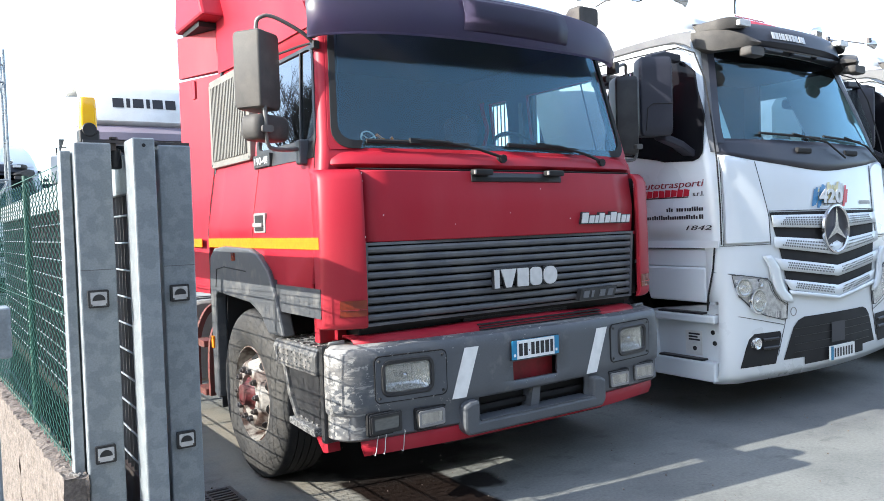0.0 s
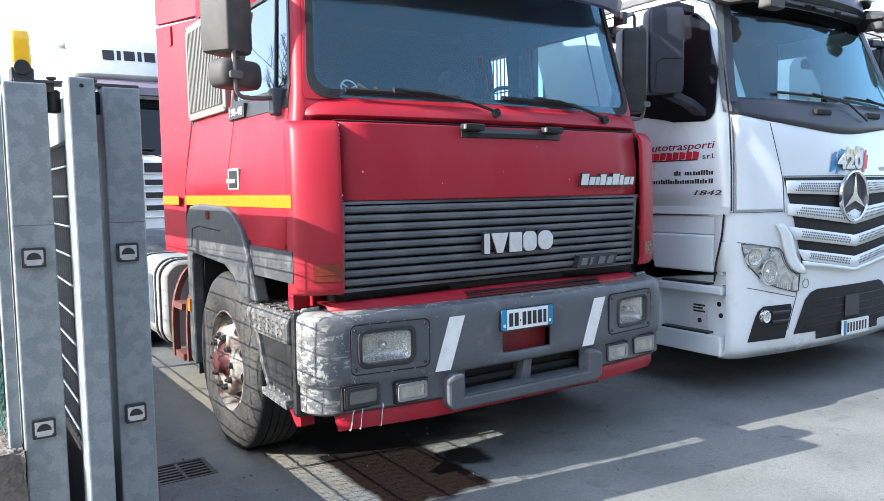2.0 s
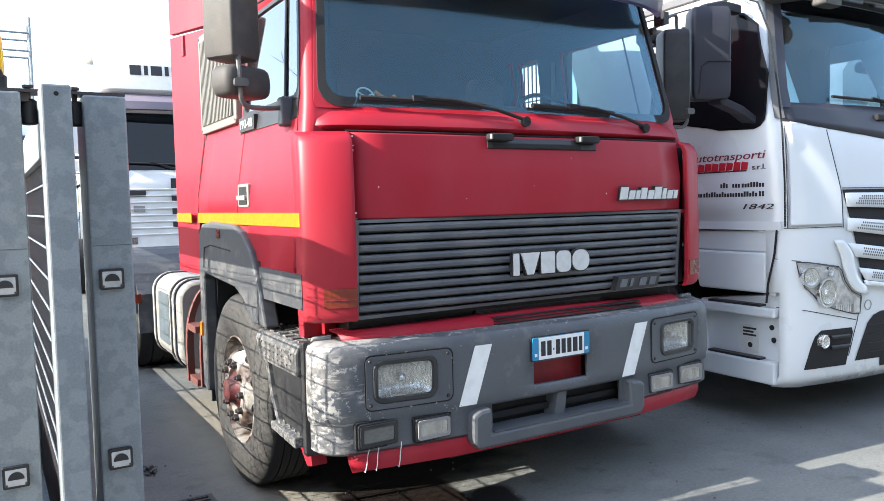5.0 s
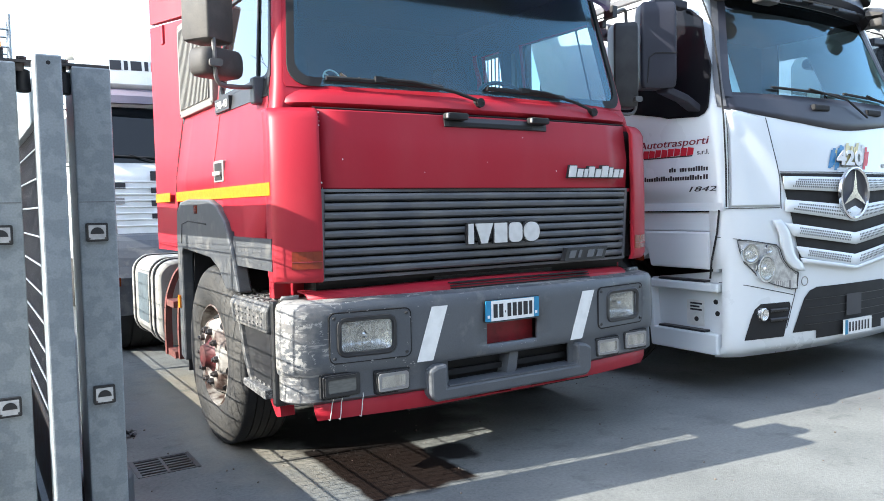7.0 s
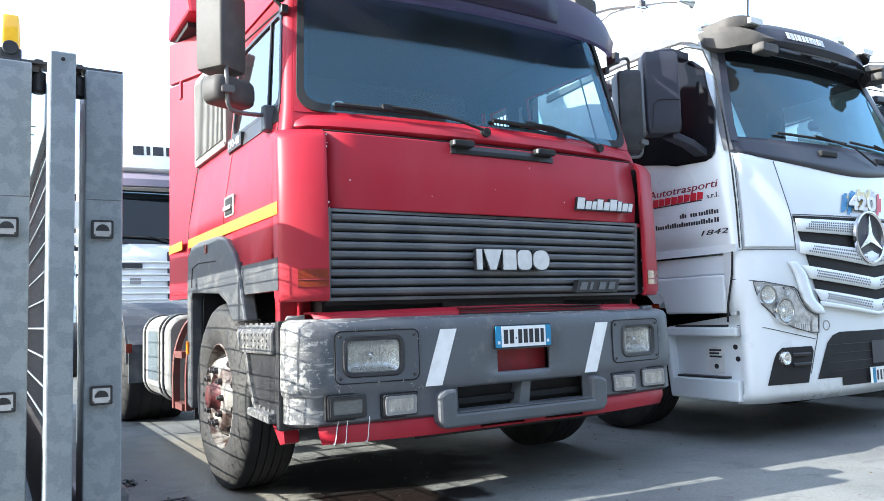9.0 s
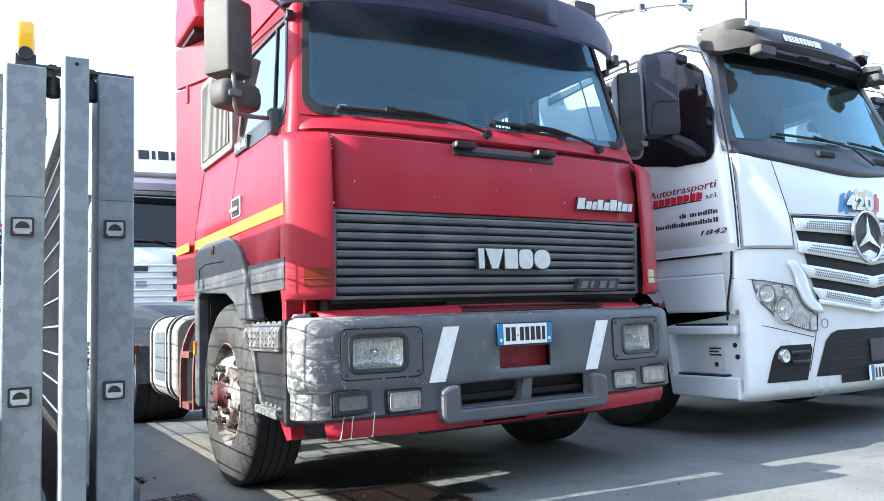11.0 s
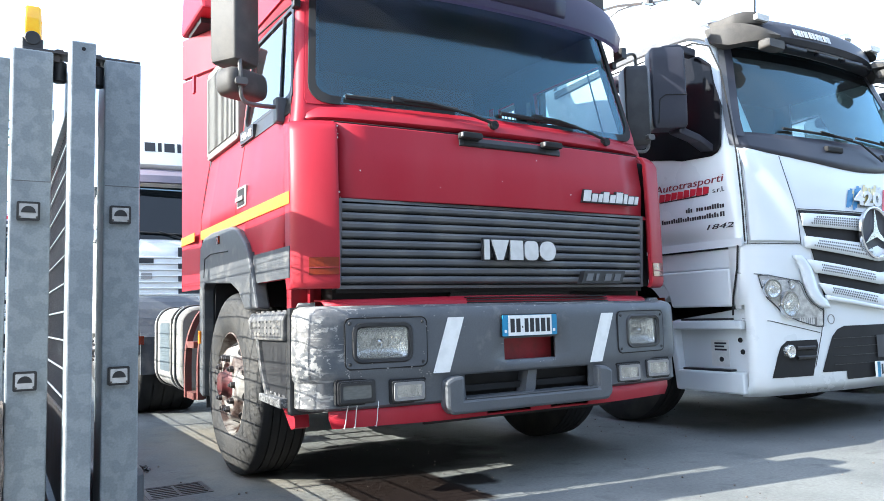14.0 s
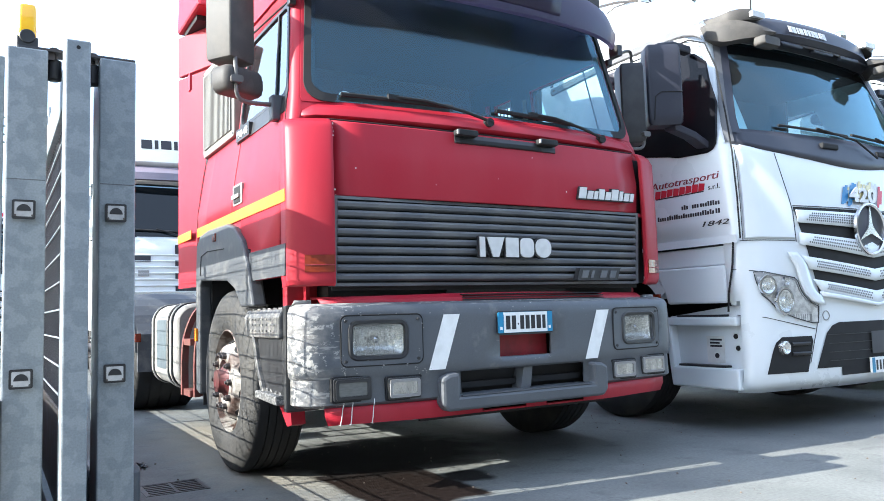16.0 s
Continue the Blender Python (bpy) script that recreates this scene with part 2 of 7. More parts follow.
LETTER = material("letter_white", (0.58, 0.58, 0.57), 0.4, second=(0.46, 0.46, 0.45), scale=30)
CABIN = material("cabin_lining", (0.034, 0.042, 0.050), 0.8, second=(0.046, 0.054, 0.062), scale=5)
DASH = material("dashboard", (0.055, 0.063, 0.066), 0.75, second=(0.08, 0.085, 0.085), scale=4)
SEAT = material("seat_fabric", (0.04, 0.043, 0.052), 0.95, second=(0.06, 0.06, 0.068), scale=30)
BARK = material("bark", (0.05, 0.042, 0.035), 0.9)
TAPE = material("label_white", (0.72, 0.72, 0.70), 0.5)
PAINT_BLUE = material("graphic_blue", (0.04, 0.20, 0.42), 0.35)
PAINT_YELLOW = material("graphic_yellow", (0.72, 0.62, 0.30), 0.35)
VISOR_MAUVE = material("visor_mauve", (0.19, 0.165, 0.20), 0.4, second=(0.24, 0.20, 0.24), scale=3)
MIRROR = material("mirror_glass", (0.85, 0.87, 0.88), 0.03, metal=1.0, rough_var=0.01)
SCREEN = glass("windscreen_glass", (0.62, 0.82, 0.84), 0.14, 1.95, (0.37, 0.62, 0.76), 0.026)
SCREEN_WIDE = glass("wide_windscreen_glass", (0.58, 0.80, 0.83), 0.05, 1.95, (0.36, 0.58, 0.68), 0.035)
SIDE_TINT = glass("tinted_side_glass", (0.45, 0.50, 0.50), 0.01, 1.6)
SIDE = glass("side_glass", (0.86, 0.92, 0.93), 0.01, 2.9)
SCREEN_DARK = glass("tinted_glass", (0.10, 0.13, 0.15), 0.01)
HEAD_GLASS = glass("fluted_lamp_glass", (0.85, 0.86, 0.85), 0.04, 1.5, dust=0.07)
LAMP_COVER = glass("lamp_cover", (0.94, 0.95, 0.95), 0.01, 1.45)
TINTED = material("black_glass", (0.006, 0.006, 0.008), 0.06, second=(0.012, 0.012, 0.014), scale=2, rough_var=0.02)
TINTED.node_tree.nodes["Principled BSDF"].inputs["IOR"].default_value = 1.22
LAMP_SILVER = material("lamp_silver", (0.68, 0.67, 0.65), 0.3, metal=0.2, second=(0.40, 0.39, 0.38), scale=30, amount=0.8, bump=0.5, bump_scale=40, rough_var=0.05)


# ---- modelling helpers ----
def part(name, bm, mat, parent, label="", smooth=False, bevel=0.0, thick=0.0, kind=""):
    """Links a bmesh as one mesh object under a thing or a part, in that thing's own space."""
    me = bpy.data.meshes.new(name)
    bmesh.ops.recalc_face_normals(bm, faces=bm.faces)
    bm.to_mesh(me)
    bm.free()
    ob = new(name, me)
    for mm in mat if isinstance(mat, (list, tuple)) else [mat]:
        me.materials.append(mm)
    if smooth:
        for p in me.polygons:
            p.use_smooth = True
        me.set_sharp_from_angle(angle=radians(38))
    if thick:
        s = ob.modifiers.new("thickness", "SOLIDIFY")
        s.thickness, s.offset = thick, -1.0
    if bevel:
        b = ob.modifiers.new("edges", "BEVEL")
        b.width, b.segments, b.limit_method = bevel, 2, "ANGLE"
    ob.parent = parent
    return tagged(ob, label, kind=kind)


def thing(name, x, y, z, label, category, group="", rz=0.0):
    ob = new(name)
    ob.empty_display_size = 0.1
    ob.matrix_world = pose(x, y, z, 0, 0, rz)
    return tagged(ob, label, category, group)


def box(bm, x0, x1, y0, y1, z0, z1):
    vs = [bm.verts.new((x, y, z)) for x in (x0, x1) for y in (y0, y1) for z in (z0, z1)]
    for f in ((0, 1, 3, 2), (4, 6, 7, 5), (0, 4, 5, 1), (2, 3, 7, 6), (0, 2, 6, 4), (1, 5, 7, 3)):
        bm.faces.new([vs[i] for i in f])
    return bm


def a_box(*size):
    return box(bmesh.new(), *size)


def prism(bm, outline, axis, a0, a1):
    """Extrudes a closed outline of (p, q) along an axis: x takes (y, z), y takes (x, z), z takes (x, y)."""
    def place(p, q, a):
        return {"x": (a, p, q), "y": (p, a, q), "z": (p, q, a)}[axis]
    lo = [bm.verts.new(place(p, q, a0)) for p, q in outline]
    hi = [bm.verts.new(place(p, q, a1)) for p, q in outline]
    n = len(outline)
    bm.faces.new(lo[::-1]), bm.faces.new(hi)
    for i in range(n):
        bm.faces.new((lo[i], lo[(i + 1) % n], hi[(i + 1) % n], hi[i]))
    return bm


def a_prism(outline, axis, a0, a1):
    return prism(bmesh.new(), outline, axis, a0, a1)


def tube(bm, path, r, n=8, closed=False):
    path = [Vector(p) for p in path]
    rings = []
    for i, p in enumerate(path):
        a = path[i - 1] if i or closed else p
        b = path[(i + 1) % len(path)] if i < len(path) - 1 or closed else p
        d = (b - a).normalized()
        side = d.orthogonal().normalized() if not rings else (side - d * side.dot(d)).normalized()
        up = d.cross(side)
        rings.append([bm.verts.new(p + (side * math.cos(k * math.tau / n) + up * math.sin(k * math.tau / n)) * r) for k in range(n)])
    for i in range(len(rings) - (0 if closed else 1)):
        q, w = rings[i], rings[(i + 1) % len(rings)]
        for k in range(n):
            bm.faces.new((q[k], q[(k + 1) % n], w[(k + 1) % n], w[k]))
    if not closed:
        bm.faces.new(rings[0][::-1]), bm.faces.new(rings[-1])
    return bm


def eased(path, n=5):
    """A rounder path through the same points."""
    p = [Vector(q) for q in path]
    p = [2 * p[0] - p[1]] + p + [2 * p[-1] - p[-2]]
    out = []
    for a, b, c, d in zip(p, p[1:], p[2:], p[3:]):
        for k in range(n):
            t = k / n
            out.append(0.5 * (2 * b + (c - a) * t + (2 * a - 5 * b + 4 * c - d) * t * t + (3 * b - a - 3 * c + d) * t ** 3))
    return out + [p[-2]]


def a_tube(path, r, n=8, closed=False):
    return tube(bmesh.new(), path, r, n, closed)


def lathe(bm, profile, centre, axis="x", n=40, closed=False, caps=True):
    """Turns a profile of (along, radius) round an axis."""
    rings = []
    for a, r in profile:
        ring = []
        for k in range(n):
            c, s = r * math.cos(k * math.tau / n), r * math.sin(k * math.tau / n)
            off = {"x": (a, c, s), "y": (c, a, s), "z": (c, s, a)}[axis]
            ring.append(bm.verts.new(Vector(centre) + Vector(off)))
        rings.append(ring)
    for q, w in zip(rings, rings[1:] + (rings[:1] if closed else [])):
        for k in range(n):
            bm.faces.new((q[k], q[(k + 1) % n], w[(k + 1) % n], w[k]))
    if caps and not closed:
        bm.faces.new(rings[0]), bm.faces.new(rings[-1][::-1])
    return bm


def a_lathe(*a, **k):
    return lathe(bmesh.new(), *a, **k)


def sheet(rows, keep=lambda i, j: True, wrap=False):
    """A surface from rows of points; keep(i, j) tells which cells are there."""
    bm = bmesh.new()
    vs = [[bm.verts.new(p) for p in row] for row in rows]
    for i in range(len(vs) - 1):
        for j in range(len(vs[0]) - (0 if wrap else 1)):
            if keep(i, j):
                k = (j + 1) % len(vs[0])
                bm.faces.new((vs[i][j], vs[i][k], vs[i + 1][k], vs[i + 1][j]))
    bmesh.ops.delete(bm, geom=[v for v in bm.verts if not v.link_faces], context="VERTS")
    return bm


def rounded(x0, x1, y0, y1, r, n=5):
    """Outline of a rectangle with round corners, counter-clockwise."""
    out = []
    for cx, cy, a in ((x1 - r, y1 - r, 0), (x0 + r, y1 - r, 90), (x0 + r, y0 + r, 180), (x1 - r, y0 + r, 270)):
        for k in range(n + 1):
            g = radians(a + 90 * k / n)
            out.append((cx + r * math.cos(g), cy + r * math.sin(g)))
    return out


def loft(outlines, ends=True):
    """Joins closed outlines of 3D points, all of one length."""
    bm = sheet([list(o) for o in outlines], wrap=True)
    if ends:
        bm.verts.ensure_lookup_table()
        n = len(outlines[0])
        bm.faces.new(bm.verts[:n]), bm.faces.new(bm.verts[len(bm.verts) - n:])
    return bm


def frame_ring(outline_in, outline_out, place, depth):
    """A flat ring between two outlines of (p, q), laid on a surface by place(p, q, lift), lift metres proud."""
    return sheet([[place(p, q, l) for p, q in o] for o, l in ((outline_in, -0.004), (outline_in, depth), (outline_out, depth), (outline_out, -0.004))], wrap=True)


def rect_like(outline, x0, x1, y0, y1):
    """For each point of a round-cornered outline, the matching point on a square-cornered rectangle."""
    cx, cy = (x0 + x1) / 2, (y0 + y1) / 2
    ax, ay = max(p for p, q in outline) - cx, max(q for p, q in outline) - cy
    out = []
    for p, q in outline:
        k = max(abs(p - cx) / ax, abs(q - cy) / ay)
        out.append((cx + (p - cx) / k * (x1 - x0) / 2 / ax, cy + (q - cy) / k * (y1 - y0) / 2 / ay))
    return out


def letters(text, size, place, mat, parent, name="lettering", shear=0.0, depth=0.002, label="", width=0.0, bold=0.0):
    """Words as thin solid letters; place is a pose with the writing in its xy plane."""
    cu = bpy.data.curves.new(name, "FONT")
    cu.body, cu.size, cu.shear, cu.extrude = text, size, shear, depth
    cu.resolution_u, cu.offset = 3, bold
    tmp = bpy.data.objects.new("tmp", cu)
    scene.collection.objects.link(tmp)
    bpy.context.view_layer.update()
    me = bpy.data.meshes.new_from_object(tmp.evaluated_get(bpy.context.evaluated_depsgraph_get()))
    scene.collection.objects.unlink(tmp)
    bpy.data.objects.remove(tmp)
    if width:
        k = width / max(v.co.x for v in me.vertices)
        for v in me.vertices:
            v.co.x *= k
    me.transform(place)
    me.materials.clear()
    me.materials.append(mat)
    ob = new(name, me)
    ob.parent = parent
    return tagged(ob, label)


# ---- ground ----
def ground_material():
    """Worn concrete with patches, a brown oil stain and dark drips of their own shapes; other tints stand in for sun
    and shade.
    """
    m = material("yard_concrete", (0.192, 0.197, 0.187), 0.8, second=(0.135, 0.140, 0.136), scale=1.3, amount=0.9, low=0.38, high=0.64,
                 fine=55, fine_amount=0.3, bump=0.25, bump_scale=120, detail=10)
    n, l = m.node_tree.nodes, m.node_tree.links
    b = n["Principled BSDF"]
    b.inputs["Specular IOR Level"].default_value = 0.15
    colour = b.inputs["Base Color"].links[0].from_socket
    co = n.new("ShaderNodeTexCoord")
    wob = n.new("ShaderNodeTexNoise")
    wob.inputs["Scale"].default_value, wob.inputs["Detail"].default_value = 5.0, 8
    l.new(co.outputs["Object"], wob.inputs[0])
    for sc, lo, hi, tint, strength in ((4.5, 0.56, 0.66, (0.10, 0.102, 0.10), 0.55), (14.0, 0.60, 0.68, (0.085, 0.085, 0.085), 0.45), (3.1, 0.60, 0.70, (0.25, 0.247, 0.235), 0.35), (38.0, 0.64, 0.70, (0.06, 0.058, 0.055), 0.6)):
        spot, rg, mx = n.new("ShaderNodeTexNoise"), n.new("ShaderNodeMapRange"), n.new("ShaderNodeMix")
        spot.inputs["Scale"].default_value, spot.inputs["Detail"].default_value, spot.inputs["Roughness"].default_value = sc, 10, 0.65
        rg.inputs[1].default_value, rg.inputs[2].default_value, rg.inputs[4].default_value = lo, hi, strength
        mx.data_type = "RGBA"
        mx.inputs[7].default_value = (*tint, 1)
        l.new(co.outputs["Object"], spot.inputs[0]), l.new(spot.outputs[0], rg.inputs[0]), l.new(rg.outputs[0], mx.inputs[0]), l.new(colour, mx.inputs[6])
        colour = mx.outputs[2]
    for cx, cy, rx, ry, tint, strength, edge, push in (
            # light beige tint standing in for the sunlit strip beside the wheel
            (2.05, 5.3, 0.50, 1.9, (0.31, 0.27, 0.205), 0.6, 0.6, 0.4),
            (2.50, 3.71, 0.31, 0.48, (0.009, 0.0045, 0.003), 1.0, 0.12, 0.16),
            # oil under the cab, with the truck's deep shade put into the colour
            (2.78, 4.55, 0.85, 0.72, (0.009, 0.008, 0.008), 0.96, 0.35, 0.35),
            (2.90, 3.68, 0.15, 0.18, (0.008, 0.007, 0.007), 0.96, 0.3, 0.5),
            # next two tints paint in the shade on the yard's right side
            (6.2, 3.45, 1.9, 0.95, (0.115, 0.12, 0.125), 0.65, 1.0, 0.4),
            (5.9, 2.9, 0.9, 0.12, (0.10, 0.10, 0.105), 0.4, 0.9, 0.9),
            (1.35, 5.9, 0.5, 1.6, (0.12, 0.12, 0.12), 0.5, 0.9, 0.8)):
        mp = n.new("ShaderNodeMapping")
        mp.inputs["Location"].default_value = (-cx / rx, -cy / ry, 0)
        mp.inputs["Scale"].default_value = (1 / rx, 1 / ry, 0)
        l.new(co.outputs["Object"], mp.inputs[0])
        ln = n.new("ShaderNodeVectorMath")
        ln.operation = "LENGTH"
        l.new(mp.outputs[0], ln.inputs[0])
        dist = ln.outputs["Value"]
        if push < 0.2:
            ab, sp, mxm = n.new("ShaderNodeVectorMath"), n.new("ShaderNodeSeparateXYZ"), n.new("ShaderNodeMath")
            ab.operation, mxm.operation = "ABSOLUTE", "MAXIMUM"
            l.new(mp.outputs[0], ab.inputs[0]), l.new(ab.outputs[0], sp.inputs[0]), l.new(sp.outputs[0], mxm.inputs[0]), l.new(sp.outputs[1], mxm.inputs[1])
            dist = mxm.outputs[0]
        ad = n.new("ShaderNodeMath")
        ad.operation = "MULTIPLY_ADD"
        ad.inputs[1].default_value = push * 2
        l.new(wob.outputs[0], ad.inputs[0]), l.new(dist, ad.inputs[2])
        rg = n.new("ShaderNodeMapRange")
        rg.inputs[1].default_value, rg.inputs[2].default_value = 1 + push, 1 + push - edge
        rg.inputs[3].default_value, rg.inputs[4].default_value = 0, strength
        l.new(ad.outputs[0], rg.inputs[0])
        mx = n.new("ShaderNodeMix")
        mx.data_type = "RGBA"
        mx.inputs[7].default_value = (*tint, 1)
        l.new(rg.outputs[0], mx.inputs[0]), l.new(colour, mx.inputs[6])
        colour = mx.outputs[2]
    l.new(colour, b.inputs["Base Color"])
    return m


HOLES = ((1.36, 1.68, 4.25, 4.54), (1.45, 1.76, 3.29, 3.60), (1.87, 2.10, 2.95, 3.17))
xs = sorted({-900, -30, 0.62, 30, 900} | {h[k] for h in HOLES for k in (0, 1)})
ys = sorted({-900, -30, 40, 900} | {h[k] for h in HOLES for k in (2, 3)})
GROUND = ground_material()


def solid_ground(i, j):
    x, y = (xs[j] + xs[j + 1]) / 2, (ys[i] + ys[i + 1]) / 2
    return not any(h[0] < x < h[1] and h[2] < y < h[3] for h in HOLES)


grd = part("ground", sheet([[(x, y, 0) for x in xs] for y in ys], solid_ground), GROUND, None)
tagged(grd, "grey worn concrete yard with oil stains", "ground", kind="structure")

# plain wall out of view, added to block low sky light on the fronts
back = part("sky_block_wall", a_box(-30, 40, -15.0, -14.6, 0, 11.0), material("render_grey", (0.15, 0.145, 0.135), 0.9, second=(0.11, 0.105, 0.10), scale=0.5, fine=30), None)
tagged(back, "plain grey wall, unseen, added to hold back low sky light", "wall", kind="structure")


# drains with iron grates, and a square cover, let into the ground
def slotted_drain(h, columns, slots):
    cx, cy, a, c = (h[0] + h[1]) / 2, (h[2] + h[3]) / 2, (h[1] - h[0]) / 2, (h[3] - h[2]) / 2
    d = thing("drain_grate", cx, cy, 0, "dark cast iron drain grate in the concrete yard", "drain grate", "drain grates in the yard")
    b = bmesh.new()
    for x0, x1, y0, y1 in ((-a, -a + 0.016, -c, c), (a - 0.016, a, -c, c), (-a + 0.016, a - 0.016, -c, -c + 0.016), (-a + 0.016, a - 0.016, c - 0.016, c)):
        box(b, x0, x1, y0, y1, -0.03, 0.003)
    part("frame", b, STEEL, d)
    w, step = (2 * a - 0.032) / columns, (2 * c - 0.032) / slots
    for q in range(columns):
        for k in range(slots + 1):
            y = -c + 0.016 + k * step
            part("bar", a_box(-a + 0.016 + q * w + 0.008, -a + 0.016 + (q + 1) * w - 0.008, max(-c + 0.016, y - step * 0.24), min(c - 0.016, y + step * 0.24), -0.03, 0.001), STEEL, d)
    for q in range(columns + 1):
        x = -a + 0.016 + q * w
        part("rib", a_box(max(-a + 0.016, x - 0.008), min(a - 0.016, x + 0.008), -c + 0.016, c - 0.016, -0.03, 0.002), STEEL, d)
    part("pit", a_box(-a, a, -c, c, -0.25, -0.12), DARK, d)
    return d


slotted_drain(HOLES[0], 2, 6)
slotted_drain(HOLES[2], 1, 6)
h = HOLES[1]
cover = thing("manhole_cover", (h[0] + h[1]) / 2, (h[2] + h[3]) / 2, 0, "square dark iron inspection cover with raised pattern in the concrete", "manhole cover")
part("frame", frame_ring(rounded(-0.138, 0.138, -0.138, 0.138, 0.004), rounded(-0.155, 0.155, -0.155, 0.155, 0.004), lambda p, q, l: (p, q, l), 0.003), STEEL, cover)
plate_ob = part("plate", a_box(-0.135, 0.135, -0.135, 0.135, -0.03, -0.003), STEEL, cover)
part("bed", a_box(-0.155, 0.155, -0.155, 0.155, -0.06, -0.031), DARK, cover)
for i in range(8):
    for j in range(8):
        x, y = -0.1155 + i * 0.033, -0.1155 + j * 0.033
        a, c = (0.013, 0.005) if (i + j) % 2 else (0.005, 0.013)
        part("raised_lug", a_box(x - a, x + a, y - c, y + c, -0.003, 0.001), STEEL, plate_ob)

# a crumpled black rag and small stones
random.seed(4)
rag = bmesh.new()
bmesh.ops.create_icosphere(rag, subdivisions=3, radius=1)
for v in rag.verts:
    k = 0.6 + 0.7 * noise.noise(v.co * 2.3)
    v.co = Vector((v.co.x * 0.06 * k, v.co.y * 0.10 * k, max(-0.2, v.co.z) * 0.03 * k + 0.006))
ragob = thing("rag", 1.46, 5.08, 0, "crumpled black rag lying on the concrete", "rag")
part("cloth", rag, BLACK, ragob)
st = bmesh.new()
for k in range(170):
    x, y, s = random.uniform(1.2, 6.5), random.uniform(2.3, 5.2), random.uniform(0.002, 0.007)
    q = bmesh.ops.create_icosphere(st, subdivisions=1, radius=s)
    bmesh.ops.translate(st, verts=q["verts"], vec=(x, y, s * 0.4))
tagged(part("pebbles", st, CONCRETE_WALL, None), "small stones scattered over the concrete", "pebbles", kind="stuff")


# ---- wall and fence on the street side ----
def wall_x(y):
    return 0.668 - 0.037 * (y - 3.22)


WALL_END = 17.0
wl = thing("boundary_wall", 0, 0, 0, "low rough concrete wall carrying the green fence", "wall")
wl["kind"] = "structure"
HALF, TOP = 0.045, 0.628
y0 = 3.195
random.seed(8)
while y0 < WALL_END:
    near = y0 < 4.6
    y1 = min(WALL_END, y0 + (1.22 if near else 2.4))
    # rough cast, its face and arrises built uneven; the near sections finer
    ny, nz = (64, 18) if near else (30, 6)
    across = [(-HALF, TOP * k / nz) for k in range(nz + 1)] + [(-HALF + 2 * HALF * k / 5, TOP) for k in range(1, 5)] + [(HALF, TOP - TOP * k / nz) for k in range(nz + 1)]
    grid = []
    for i in range(ny + 1):
        yy = y0 + (y1 - 0.014 - y0) * i / ny
        row = []
        for dx, z in across:
            q = Vector((wall_x(yy) + dx, yy, z))
            k = (0.008 * noise.noise(q * 13) + 0.006 * noise.noise(q * 37)) if near else 0.006 * noise.noise(q * 13)
            crumb = 0.014 * max(0, noise.noise(q * 21) + 0.1) if z > TOP - 0.03 or i in (0, ny) else 0
            row.append(q + Vector(((k + crumb if dx < 0 else k - crumb) if abs(dx) > 0.04 else 0, 0.0 if 0 < i < ny else (1 if i == 0 else -1) * crumb, k - crumb if z > TOP - 0.01 else 0)))
        grid.append(row)
    b = sheet(grid)
    if near:
        b.verts.ensure_lookup_table()
        n = len(across)
        b.faces.new(b.verts[:n]), b.faces.new(b.verts[len(b.verts) - n:])
    part("wall_section", b, CONCRETE_WALL, wl, "rough cast concrete wall")
    y0 = y1
# mortar crumbs where the fence's end post meets the wall
for k in range(9):
    b = bmesh.new()
    bmesh.ops.create_icosphere(b, subdivisions=1, radius=random.uniform(0.006, 0.014))
    for v in b.verts:
        v.co = v.co * random.uniform(0.7, 1.2)
    bmesh.ops.translate(b, verts=b.verts, vec=(random.uniform(0.655, 0.705), random.uniform(3.215, 3.255), TOP - 0.002))
    part("mortar_crumb", b, CONCRETE_END, wl)
fence = thing("chain_link_fence", 0, 0, 0, "green plastic-coated chain-link fence on a low wall", "fence")
FT = 1.80
y = 4.25
while y < WALL_END:
    part("post", a_tube([(wall_x(y) + 0.02, y, 0.60), (wall_x(y) + 0.02, y, FT + 0.03)], 0.015, 10), GREEN_POST, fence, smooth=True)
    y += 2.0
for z in (0.67, 1.24, FT):
    part("tension_wire", a_tube([(wall_x(3.3), 3.3, z), (wall_x(WALL_END), WALL_END, z)], 0.0022, 5), GREEN_WIRE, fence)
b = bmesh.new()
cell = 0.042
cols = int((WALL_END - 3.30) / cell)
rows_n = int((FT - 0.648) / (cell / 2))
for c in range(cols):
    yb = 3.30 + c * cell
    path = []
    for r in range(rows_n + 1):
        yy = yb + (cell / 2 if (r + c) % 2 else -cell / 2) + cell / 2
        path.append((wall_x(yy) + (0.002 if r % 2 else -0.002), yy, 0.648 + r * cell / 2))
    tube(b, path, 0.0021, 3)
part("wire_mesh", b, GREEN_WIRE, fence, kind="stuff")

# ---- sliding gate ----
gate_posts = thing("gate_guide", 0, 0, 0, "galvanised steel guide posts with roller plate for a sliding gate", "gate post")
for x0, x1, y0_, y1_ in ((0.715, 0.846, 3.22, 3.44), (1.02, 1.148, 3.22, 3.44)):
    part("post", a_box(x0, x1, y0_, y1_, 0, 1.885), GALV, gate_posts, bevel=0.006)
    part("weld_line", a_box(x0 + 0.004, x1 - 0.004, y0_ - 0.0012, y0_ + 0.003, 1.399, 1.4015), TRIM, gate_posts)
part("fence_end_post", a_box(0.672, 0.709, 3.262, 3.335, 0.60, 1.855), GALV, gate_posts, bevel=0.004)
part("top_plate", a_box(0.75, 1.148, 3.235, 3.325, 1.887, 1.897), STEEL, gate_posts)
